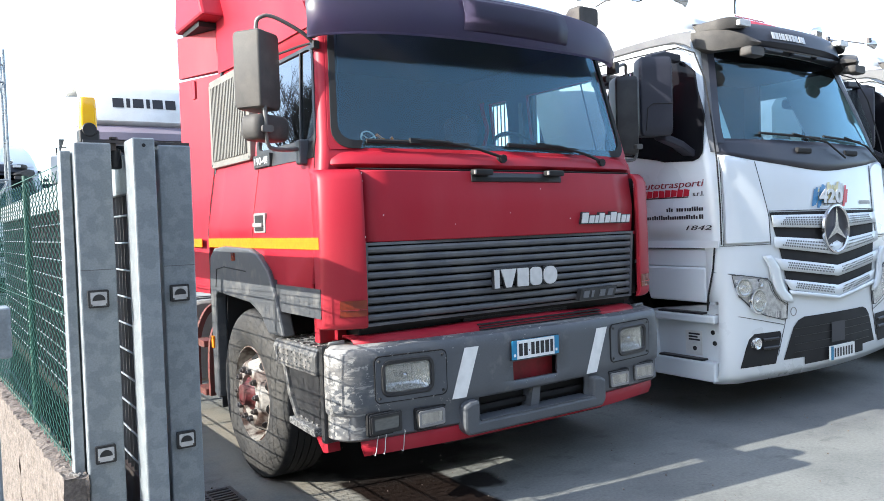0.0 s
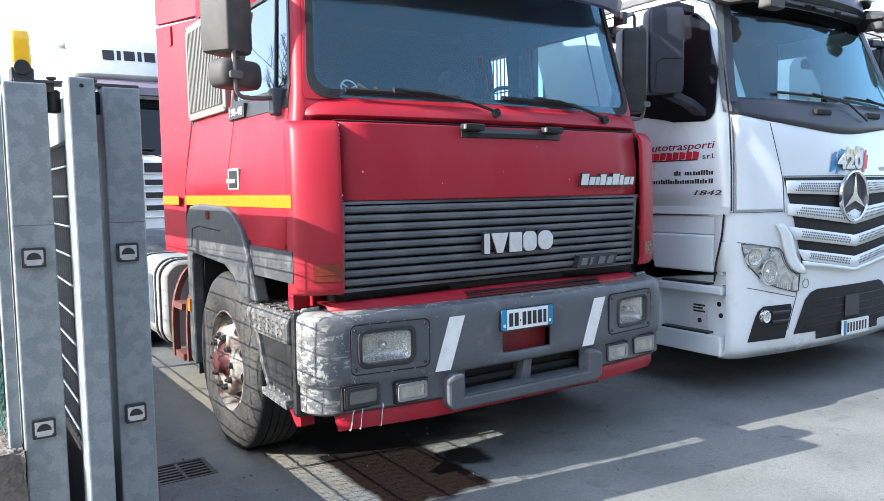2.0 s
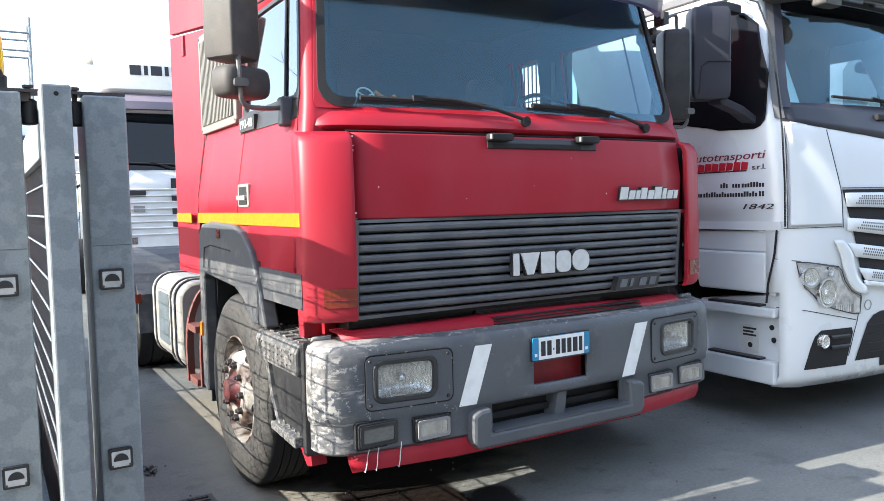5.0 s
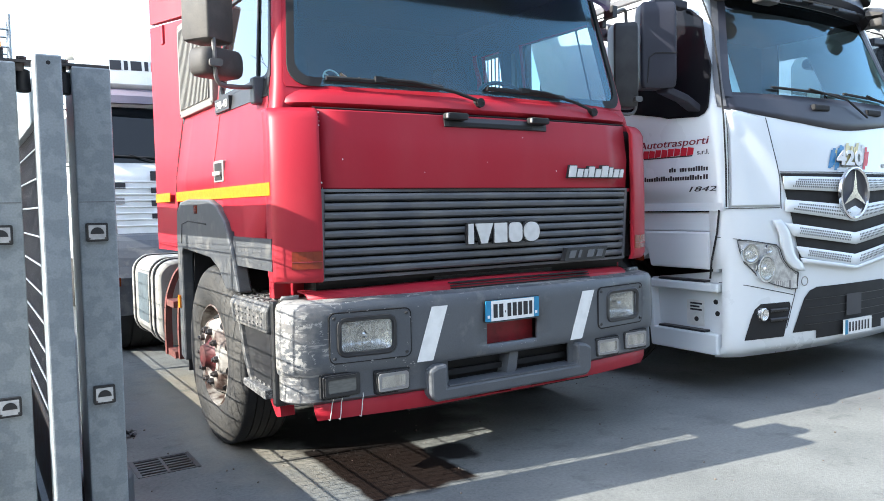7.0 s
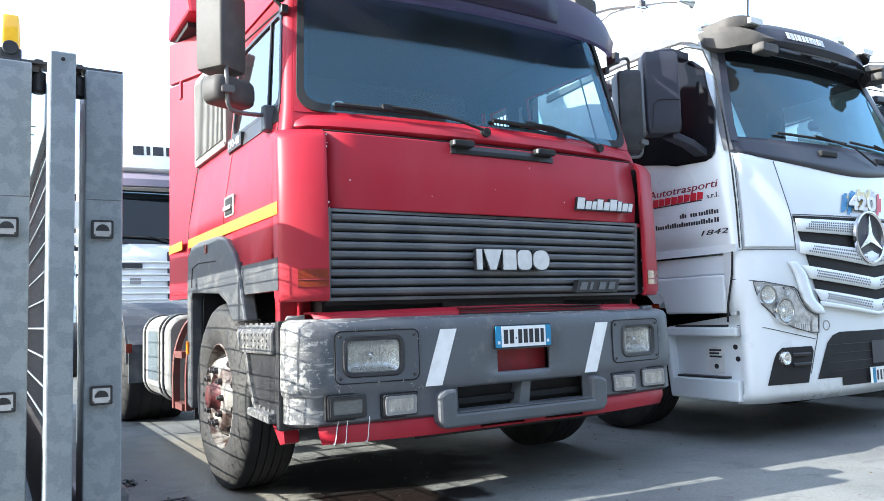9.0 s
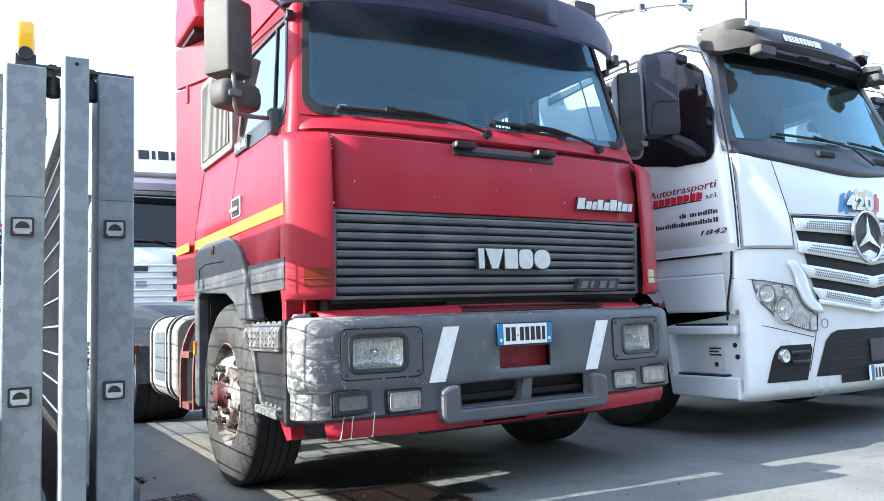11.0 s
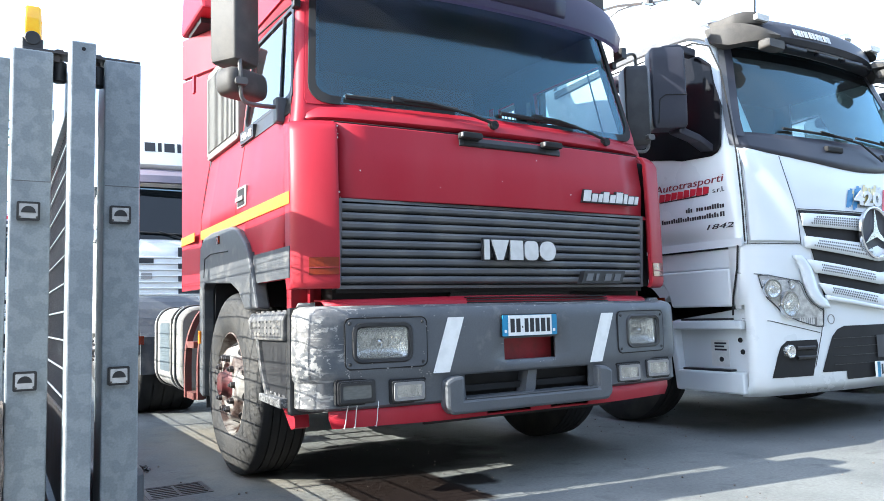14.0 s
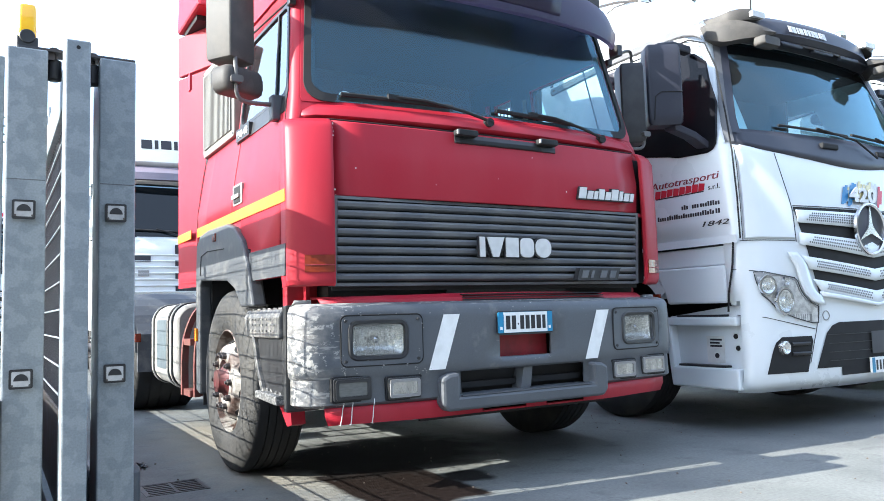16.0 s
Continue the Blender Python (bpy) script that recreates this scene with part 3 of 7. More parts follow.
part("bracket", a_box(0.846, 0.87, 3.25, 3.31, 1.86, 1.886), STEEL, gate_posts)
for x in (0.869, 1.002):
    part("roller", a_lathe([(1.79, 0.018), (1.795, 0.026), (1.865, 0.026), (1.87, 0.018)], (x, 3.285, 0), "z", 20), BLACK, gate_posts, "black nylon roller", smooth=True)
    part("roller_bolt", a_lathe([(1.86, 0.008), (1.905, 0.008), (1.906, 0.016), (1.915, 0.016)], (x, 3.285, 0), "z", 6), STEEL, gate_posts)
for x in (0.775, 1.078):
    for z in (1.29, 0.692):
        ob = part("photocell", a_prism(rounded(x - 0.037, x + 0.037, z - 0.034, z + 0.034, 0.006), "y", 3.205, 3.2195), BLACK, gate_posts, "square photocell with a black eye")
        part("cover", a_prism(rounded(x - 0.029, x + 0.029, z - 0.026, z + 0.026, 0.003), "y", 3.2025, 3.206), REFLECTOR, ob)
        arc = [(x + 0.023 * math.cos(a), z - 0.006 + 0.024 * math.sin(a)) for a in np.linspace(0, math.pi, 13)]
        part("eye", a_prism(arc, "y", 3.200, 3.203), BLACK, ob)
        for dx in (-0.027, 0.027):
            part("screw", a_lathe([(3.2005, 0.004), (3.203, 0.004)], (x + dx, 0, z - 0.022), "y", 8), STEEL, ob)
lamp = thing("flashing_lamp", 0.778, 3.285, 1.887, "yellow flashing lamp on a black base atop the gate post", "warning lamp")
part("base", a_prism(rounded(-0.036, 0.036, -0.036, 0.036, 0.008), "z", 0, 0.05), BLACK, lamp, bevel=0.004)
part("clip", a_lathe([(-0.041, 0.024), (-0.036, 0.027), (0.0, 0.027)], (0, 0, 0.05), "y", 18), BLACK, lamp)
rows = [[(p * k, q * k, z) for p, q in rounded(-0.031, 0.031, -0.031, 0.031, 0.012)] for z, k in ((0.05, 1.0), (0.12, 0.96), (0.165, 0.9), (0.175, 0.78))]
part("lens", loft(rows), LAMP_AMBER, lamp, "yellow plastic lens", smooth=True)

leaf = thing("sliding_gate", 0, 0, 0, "galvanised sliding gate leaf with wire mesh and solid kick panel", "gate")
LX0, LX1, LY1 = 0.898, 0.968, 9.4
part("end_post", a_box(0.893, 0.975, 3.08, 3.225, 0.06, 1.893), GALV, leaf, bevel=0.006)
part("end_hole", a_lathe([(3.0785, 0.007), (3.081, 0.007)], (0.934, 0, 1.865), "y", 12), DARK, leaf)
part("top_beam", a_box(LX0, LX1, 3.227, LY1, 1.692, 1.846), GALV, leaf, bevel=0.004)
part("kick_panel", a_box(0.925, 0.94, 3.227, LY1, 0.10, 0.515), STEEL, leaf)
part("bottom_beam", a_box(LX0, LX1, 3.227, LY1, 0.04, 0.12), GALV, leaf, bevel=0.004)
part("panel_rail", a_box(0.915, 0.95, 3.227, LY1, 0.515, 0.54), STEEL, leaf)
for y in (5.1, 7.1, 9.3):
    part("upright", a_box(LX0 + 0.012, LX1 - 0.012, y, y + 0.05, 0.12, 1.692), GALV, leaf)
z = 0.60
while z < 1.69:
    part("mesh_bar", a_tube([(0.9155, 3.225, z), (0.9155, LY1, z)], 0.0042, 6), GALV, leaf)
    z += 0.112
y = 3.25
bar = part("grating_bar", a_box(0.9205, 0.9425, -0.0013, 0.0013, 0.54, 1.692), TRIM, leaf)
bar.location.y = y
while y < LY1 - 0.07:
    y += 0.062
    more = bar.copy()
    scene.collection.objects.link(more)
    more.location.y = y
b = bmesh.new()
prism(b, rounded(1.00, 1.22, 3.48, 3.78, 0.05), "z", 0, 0.30)
motor = thing("gate_motor", 0, 0, 0, "grey rounded gate motor housing on the ground behind the posts", "gate motor")
part("housing", b, PLASTIC, motor, bevel=0.03, smooth=True)
part("plinth", a_box(0.99, 1.23, 3.47, 3.79, 0, 0.05), CONCRETE_WALL, motor)

# street pillar with a keypad box, outside the wall
pil = thing("keypad_post", 0.375, 2.62, 0, "thin grey steel post with a metal control box on top", "control post")
part("pole", a_tube([(0, 0, 0), (0, 0, 1.2)], 0.022, 12), GALV, pil, smooth=True)
part("foot", a_box(-0.06, 0.06, -0.06, 0.06, 0, 0.012), GALV, pil)
part("control_box", a_prism(rounded(-0.06, 0.06, -0.05, 0.05, 0.012), "z", 1.19, 1.335), GALV, pil, bevel=0.006)


# ---- truck pieces ----
def contour(W, vf, R, bow, flank, front=(-1, -0.75, -0.5, -0.25, 0, 0.25, 0.5, 0.75, 1), arc=4):
    """Plan of a cab at one height, from the rear of one flank round the front to the rear of the other: (u, v)."""
    left = [(-W, v) for v in flank] + [(-W + R - R * math.cos(a), vf + bow + R - R * math.sin(a)) for a in np.linspace(0, math.pi / 2, arc + 1)[:-1]]
    mid = [(f * (W - R), vf + bow * f * f) for f in front]
    return left + mid + [(-u, v) for u, v in left[::-1]]


def wheel(parent, u, v, r, width, out, mats=(RUBBER, RIM, HUB), name="wheel", dished=False):
    """A lorry wheel; out is the side that it shows, -1 or 1."""
    prof = [(0.00, r * 0.56), (0.012, r * 0.60), (0.022, r * 0.72), (0.018, r * 0.86), (-0.004, r * 0.955), (-0.022, r * 0.985)]
    grooves = 4
    for k in range(grooves + 1):
        a0, a1 = (-0.04 - (width - 0.08) * (k + f) / (grooves + 1) for f in (0.06, 0.94))
        prof += [(a0 - 0.004, r * 0.972), (a0, r), (a1, r), (a1 + 0.004, r * 0.972)] if k else [(-0.04, r), (a1, r), (a1 + 0.004, r * 0.972)]
    prof += [(-width + 0.035, r), (-width + 0.01, r * 0.95), (-width, r * 0.8), (-width, r * 0.56)]
    bm = lathe(bmesh.new(), [(out * a, q) for a, q in prof], (u, v, r), "x", 56, True)
    for f in bm.faces:
        f.material_index = int(all(math.hypot(w.co.y - v, w.co.z - r) > r * 0.965 for w in f.verts))
    tyre = part(name, bm, (mats[0], TREAD), parent, "worn black tyre, dusty flank", smooth=True)
    flat = [(0.0, r * 0.57), (0.006, r * 0.55), (-0.03, r * 0.538), (-0.110, r * 0.525), (-0.112, r * 0.505), (0.010, r * 0.385), (0.022, r * 0.355), (0.024, r * 0.23), (-0.012, r * 0.21), (-0.03, 0.01)]
    prof = [(0.0, r * 0.57), (0.006, r * 0.545), (-0.045, r * 0.52), (-0.075, r * 0.47), (-0.03 if not dished else -0.10, r * 0.40),
            (-0.008 if not dished else -0.12, r * 0.345), (-0.008 if not dished else -0.12, r * 0.23), (-0.04 if not dished else -0.13, r * 0.21), (-0.045 if not dished else -0.13, 0.01)]
    rim = part("rim", lathe(bmesh.new(), [(out * a, q) for a, q in (prof if dished else flat)], (u, v, r), "x", 40, caps=False), mats[1], tyre, "dirty white steel rim with rust", smooth=True)
    d = 0.022 if not dished else -0.12
    for k in range(10):
        a = k * math.tau / 10
        cy, cz = v + r * 0.288 * math.cos(a), r + r * 0.288 * math.sin(a)
        part("wheel_nut", a_lathe([(out * (d - 0.005), 0.020), (out * (d + 0.024), 0.019), (out * (d + 0.026), 0.012), (out * (d + 0.036), 0.010)], (u, cy, cz), "x", 6), STEEL, rim)
        if k % 2 == 0 or not dished:
            h = 0.435
            cy, cz = v + r * h * math.cos(a + 0.3), r + r * h * math.sin(a + 0.3)
            way = Vector((out * (0.46 if not dished else 1), 0.89 * math.cos(a + 0.3) * (not dished), 0.89 * math.sin(a + 0.3) * (not dished)))
            hole = a_lathe([(-0.05, 0.037), (0.0025, 0.037)], (0, 0, 0), "z", 14)
            bmesh.ops.transform(hole, matrix=Matrix.Translation((u + out * (-0.0395 if not dished else -0.08), cy, cz)) @ way.to_track_quat("Z", "Y").to_matrix().to_4x4(), verts=hole.verts)
            part("hand_hole", hole, DARK, rim)
    part("hub", a_lathe([(out * (d - 0.05), 0.108), (out * (d - 0.01), 0.10), (out * (d + 0.012), 0.072), (out * (d + 0.045), 0.062), (out * (d + 0.052), 0.03)], (u, v, r), "x", 24), mats[2], rim, "red rusty hub", smooth=True)
    return tyre


# ---- red tractor unit ----
red = thing("tractor_unit", 3.07, 3.40, 0, "old red tractor unit with grey scuffed bumper, parked on concrete", "truck")


def red_plan(z):
    """Half width, front, corner bow of the red cab at a height."""
    W = float(np.interp(z, (1.56, 1.97, 2.6, 2.85), (1.21, 1.145, 1.075, 1.04)))
    vf = float(np.interp(z, (1.8, 1.95, 2.74, 2.85), (0.085, 0.115, 0.30, 0.40)))
    return W, vf, 0.105


def red_face(p, z, lift=0.0):
    """A point of the windscreen's surface; p runs from -1.1 to 1.1 across it at every height."""
    W, vf, bow = red_plan(z)
    f = p / 1.10
    return (f * (W - 0.055), vf + bow * f * f - lift, z)


def tuck(u, z):
    """The offside pillar is slimmer than the nearside one above the waist."""
    k = red_plan(z)[0] - 0.05
    return k + (u - k) * 0.3 if u > k and z > 1.93 else u


def red_side(v, z, lift=0.0, s=-1):
    W = red_plan(z)[0]
    return (s * ((W if s < 0 else tuck(W, z)) + lift), v, z)


def pillar_edge(z):
    """Where the flank ends and the corner pillar begins."""
    W, vf, bow = red_plan(z)
    return max(0.262, vf + bow + 0.062)


def flank_at(z):
    e = pillar_edge(z)
    return [1.94, 1.66, 1.58, 1.36, 1.12, 0.9, 0.72, max(0.52, e + 0.1), e]


def lean(v, z):
    """The side window's front edge leans with the pillar."""
    return 1.12 - (1.12 - v) * (1.12 - pillar_edge(z)) / 0.76


zs = [1.075, 1.25, 1.43, 1.56, 1.68, 1.80, 1.90, 1.945, 2.0, 2.1, 2.2, 2.3, 2.41, 2.50, 2.735, 2.76, 2.79]
rows = []
for z in zs:
    W, vf, bow = red_plan(z)
    rows.append([(tuck(u, z), v, z) for u, v in contour(W, vf, 0.05, bow, flank_at(z))])
NC, first = len(rows[0]), 13


def red_keep(i, j):
    z0, z1 = zs[i], zs[i + 1]
    if 1.94 <= z0 and z1 <= 2.74 and first <= j < first + 8:
        return False
    if z1 <= 1.81 and first <= j < first + 8:
        return False
    side = j if j < NC / 2 else NC - 2 - j
    if z0 >= 1.99 and z1 <= 2.51 and 4 <= side <= 7:
        return False
    # the offside sleeper vent lets the light through its ribs
    if j > NC / 2 and side == 2 and z0 >= 1.99 and z1 <= 2.51:
        return False
    if z1 <= 1.44 and side <= 4 or z1 <= 1.26 and side == 5:
        return False
    return not (z1 <= 1.26 and side > 7)


part("cab_shell", sheet(rows, red_keep), RED, red, "red painted cab body, faded", smooth=True, thick=0.03)
lining = []
for z in zs:
    W, vf, bow = red_plan(z)
    lining.append([(min(u, tuck(W, z) - 0.036), v, z) for u, v in contour(W - 0.036, vf + 0.036, 0.04, bow, flank_at(z))])
part("cab_lining", sheet(lining, lambda i, j: red_keep(i, j) and zs[i] > 1.4), CABIN, red, "grey cab lining")
W, vf, bow = red_plan(2.79)
top = contour(W, vf, 0.05, bow, flank_at(2.79))
b = bmesh.new()
b.faces.new([b.verts.new((tuck(u, 2.79), v, 2.79)) for u, v in top])
part("roof", b, RED, red, thick=0.03)
for s in (-1, 1):
    part("pillar_lining", sheet([[red_face(s * u, z, -0.034) for u in (1.1, 1.03)] for z in (1.95, 2.35, 2.75)]), CABIN, red)
part("header_lining", sheet([[red_face(u, z, -0.034) for u in np.linspace(-1.09, 1.09, 9)] for z in (2.68, 2.775)]), CABIN, red, thick=0.01)
part("rear_wall", a_prism([(-1.18, 1.1), (1.18, 1.1), (1.15, 1.9), (1.08, 1.96), (1.02, 2.785), (-1.07, 2.785), (-1.15, 1.97)], "y", 1.90, 1.935), CABIN, red)
b = bmesh.new()
b.faces.new([b.verts.new((min(u, tuck(W, 2.735) - 0.03), v, 2.735)) for u, v in contour(W - 0.03, vf - 0.02, 0.07, bow, flank_at(2.79))])
part("headliner", b, CABIN, red, thick=0.02)
part("cab_floor", a_box(-1.17, 1.17, 0.3, 1.9, 1.44, 1.47), CABIN, red)
part("engine_block", a_box(-0.62, 0.62, 0.25, 1.7, 0.55, 1.44), DARK, red)

# windscreen with rubber seal
ins = rounded(-1.066, 1.066, 1.986, 2.72, 0.085)
outs = rounded(-1.102, 1.102, 1.942, 2.745, 0.105)
part("windscreen_frame", frame_ring(outs, rect_like(outs, -1.116, 1.116, 1.936, 2.76), red_face, 0.004), RED, red)
part("windscreen_seal", frame_ring(ins, outs, red_face, 0.012), DARK, red, "black rubber windscreen seal", smooth=True)
us = np.linspace(-1.095, 1.095, 15)
# darkened strip stands in for the visor's shade and hides the header
band = part("tint_band", sheet([[red_face(u, z, -0.006) for u in us] for z in np.linspace(2.68, 2.745, 3)]), SCREEN_DARK, red, "dark band along the windscreen's top", smooth=True)
band.visible_shadow = False
pane = part("windscreen", sheet([[red_face(u, z, 0.003) for u in us] for z in np.linspace(1.945, 2.745, 8)]), SCREEN, red, "large tinted windscreen", smooth=True)
pane.visible_shadow = False
part("header_trim", sheet([[red_face(u, z, l) for u in np.linspace(-1.095, 1.095, 13)] for z, l in ((2.722, -0.006), (2.716, -0.05), (2.74, -0.08))]), CABIN, red)
part("visor_mount", sheet([[red_face(u, z, 0.013) for u in np.linspace(-1.04, 1.04, 13)] for z in (2.742, 2.77, 2.80)]), PLUM_SHADE, red, "plum visor mounting strip", thick=0.004)
# chrome-edged pillars and doors
for s in (-1, 1):
    door = part("door", a_tube([red_side(pillar_edge(z) + 0.012, z, 0.001, s) for z in np.linspace(1.84, 2.50, 9)], 0.003, 6), DARK, red, "red cab door with dark edge gap")
    part("rear_gap", a_tube([red_side(1.93, z, 0.002, s) for z in np.linspace(1.10, 2.60, 25)], 0.0022, 6), SEAM, door)
    part("top_gap", a_tube([red_side(v, z, 0.002, s) for v, z in ((0.40, 2.52), (0.6, 2.54), (1.3, 2.585), (1.93, 2.61))], 0.006, 6), DARK, door)
    part("front_gap", a_tube([red_side(1.075, z, 0.002, s) for z in np.linspace(1.42, 1.985, 6)], 0.0016, 6), RED_DULL, door)
    win = [(v, z) for v, z in rounded(0.375, 1.105, 2.005, 2.495, 0.05)]
    seal = part("window_seal", frame_ring(win, rect_like(win, 0.352, 1.128, 1.985, 2.515), lambda p, q, l, s=s: red_side(lean(p, q), q, l, s), 0.006), BLACK, door)
    pane = part("side_window", sheet([[red_side(lean(v, z), z, -0.004, s) for v in np.linspace(0.36, 1.12, 6)] for z in np.linspace(1.99, 2.51, 6)]), SIDE if s < 0 else SIDE_TINT, door, "side window glass")
    pane.visible_shadow = False
    part("divider", a_tube([red_side(lean(0.53, z), z, 0.002, s) for z in (2.0, 2.25, 2.5)], 0.006, 6), BLACK, door)
    part("sill_trim", sheet([[red_side(v, z, 0.006, s) for v in (0.29, 0.75, 1.14)] for z in (1.90, 1.94, 1.983)]), BLACK, door, "dark sill trim", thick=0.008)
    # sleeper vent panel
    if s < 0:
        vp = part("vent_panel", a_prism(rounded(1.17, 1.93, 1.965, 2.56, 0.03), "x", s * 1.05, s * 1.172), VENT, red, "beige ribbed vent panel", bevel=0.006)
        part("slot_backing", a_box(*sorted((s * 1.15, s * 1.1735)), 1.215, 1.885, 2.01, 2.51), STEEL, vp)
    else:
        b = bmesh.new()
        for v0, v1, z0, z1 in ((1.17, 1.215, 1.965, 2.56), (1.885, 1.93, 1.965, 2.56), (1.215, 1.885, 1.965, 2.01), (1.215, 1.885, 2.51, 2.56)):
            box(b, 1.02, 1.172, v0, v1, z0, z1)
        vp = part("vent_panel", b, VENT, red, "beige ribbed vent panel")
    for k in range(22 if s < 0 else 14):
        v = 1.225 + k * (0.030 if s < 0 else 0.048)
        part("rib", a_box(s * 1.171, s * (1.181 if s < 0 else 1.175), v, v + 0.014, 2.01, 2.51), VENT, vp)
    if s > 0:
        part("cross_rib", a_box(1.167, 1.171, 1.215, 1.885, 2.245, 2.255), VENT, vp)
    for v in (1.19, 1.91):
        for z in (1.985, 2.54):
            part("screw", a_lathe([(s * 1.171, 0.007), (s * 1.175, 0.007)], (0, v, z), "x", 8), BLACK, vp)
    # stripe, grey strip, wheel arch, wheelhouse
    part("yellow_stripe", a_box(s * 1.2095, s * 1.216, 0.15, 1.92, 1.425, 1.485), YELLOW, red, "yellow reflective stripe")
    part("lower_strip", a_box(s * 1.205, s * 1.217, 0.15, 0.72, 1.075, 1.225), FENDER, red, "grey lower trim strip")
    outer = [(0.60, 0.94), (0.70, 1.16), (0.80, 1.30), (0.95, 1.39), (1.10, 1.425), (1.55, 1.435), (1.75, 1.42), (1.84, 1.36), (1.86, 1.2), (1.86, 0.42),
             (1.76, 0.40), (1.76, 1.09), (1.72, 1.125), (1.1, 1.095), (0.94, 1.04), (0.82, 0.94)]
    part("arch_backing", a_box(*sorted((s * 1.19, s * 1.205)), 0.85, 1.2, 1.28, 1.44), RED, red)
    arch = part("wheel_arch", a_prism(outer, "x", s * 1.16, s * 1.238), FENDER, red, "grey plastic wheel arch with scratches", bevel=0.012)
    part("arch_panel_line", a_tube([(s * 1.239, v, z) for v, z in ((1.73, 1.16), (1.70, 1.28), (1.55, 1.30), (1.15, 1.285))], 0.004, 5), DARK, arch)
    part("side_reflector", a_prism(rounded(1.335, 1.385, 1.345, 1.395, 0.006), "x", s * 1.236, s * 1.246), ORANGE, arch, "small dark red reflector")
    # wheelhouse coloured near-black to carry the shade under the arch
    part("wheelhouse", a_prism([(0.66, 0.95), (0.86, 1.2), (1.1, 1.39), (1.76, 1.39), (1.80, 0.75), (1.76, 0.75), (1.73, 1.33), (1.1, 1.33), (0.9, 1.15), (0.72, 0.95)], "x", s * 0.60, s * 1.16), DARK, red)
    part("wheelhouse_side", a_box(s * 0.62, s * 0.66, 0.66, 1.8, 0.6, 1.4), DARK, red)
    part("mud_flap", a_box(s * 0.85, s * 1.21, 1.775, 1.79, 0.33, 0.78), BLACK, red, "black rubber mud flap")
    part("side_marker", a_box(s * 1.236, s * 1.25, 1.80, 1.845, 0.74, 0.82), YELLOW, arch, "small yellow marker lamp")
    # door handle
    h = part("door_handle", a_prism(rounded(0.86, 1.04, 1.515, 1.632, 0.012), "x", s * 1.19, s * 1.216), SILVER, door, "pale door handle surround", bevel=0.003)
    part("handle_recess", a_prism(rounded(0.885, 1.015, 1.572, 1.618, 0.006), "x", s * 1.215, s * 1.218), DARK, h)
    part("handle_bar", a_prism(rounded(0.885, 1.03, 1.552, 1.574, 0.006), "x", s * 1.215, s * 1.228), SILVER, h)
    part("handle_slot", a_prism(rounded(0.885, 1.015, 1.526, 1.546, 0.003), "x", s * 1.215, s * 1.219), DARK, h)
    wheel(red, s * 1.203, 1.212, 0.522, 0.30, s)
# cab shoulder seam below the windscreen
part("cowl", sheet([[(u * k, 0.055 + d + 0.105 * (u / 1.13) ** 2 + 0.075 * max(0, (abs(u) / 1.13 - 0.86) / 0.14) ** 2, z) for u in np.linspace(-1.13, 1.13, 25)] for k, d, z in
                    ((1.02, 0.02, 1.835), (1.02, 0.0, 1.858), (1.015, 0.008, 1.885), (1.0, 0.035, 1.915), (0.985, 0.068, 1.936))]), RED, red, "red cowl below the windscreen", smooth=True, thick=0.02)

# bonnet flap with its handle
def flap_face(u, z, lift=0.0):
    return (u, 0.028 + 0.035 * (u / 1.0) ** 2 + 0.03 * abs(z - 1.62) / 0.2 * (1 if z > 1.62 else 0.4) - lift, z)


part("bonnet_flap", sheet([[flap_face(u, z) for u in np.linspace(-1.003, 0.985, 13)] for z in (1.452, 1.46, 1.62, 1.70, 1.79, 1.815, 1.822)]), RED, red, "red front flap with chips", smooth=True, thick=0.03)
part("flap_gap", a_tube([flap_face(u, 1.829, -0.012) for u in np.linspace(-1.015, 1.0, 12)], 0.0045, 6), DARK, red)
hnd = part("flap_handle", sheet([[flap_face(u, z, l) for u in np.linspace(-0.325, 0.345, 8)] for z, l in ((1.762, 0.0), (1.766, 0.009), (1.790, 0.011), (1.812, 0.004), (1.818, -0.01))]), BLACK, red, "black recessed flap handle", thick=0.01)
part("grip_slot", sheet([[flap_face(u, z, 0.0125) for u in np.linspace(-0.30, 0.24, 8)] for z in (1.769, 1.786)]), DARK, hnd, thick=0.001)
for u in (-0.265, 0.275):
    part("hinge_cap", loft([[(u + p * k, 0.02 - d, 1.815 + q * k) for p, q in rounded(-0.066, 0.066, -0.017, 0.017, 0.012)] for d, k in ((-0.03, 1.0), (0.006, 1.0), (0.013, 0.8))]), DARK, hnd, smooth=True)
    part("cap_end", a_box(u - 0.067, u - 0.056, 0.006, 0.02, 1.803, 1.826), SILVER, hnd, bevel=0.003)
random.seed(9)
chips = bmesh.new()
for k in range(14):
    u, z, s = random.uniform(-0.97, 0.97), random.uniform(1.46, 1.80), random.uniform(0.0015, 0.004)
    if random.random() < 0.3:
        u = -1.002 + random.uniform(0, 0.012)
        z = random.choice((1.47, 1.76, 1.79)) + random.uniform(-0.02, 0.02)
    a = random.random() * 3
    vs = [chips.verts.new(flap_face(u + s * math.cos(a + k2) * random.uniform(0.6, 1.5), z + s * 1.4 * math.sin(a + k2), 0.0015)) for k2 in (0, 1.3, 2.5, 3.8, 5.0)]
    chips.faces.new(vs)
part("paint_chips", chips, STRIPE_WHITE, red, kind="stuff")

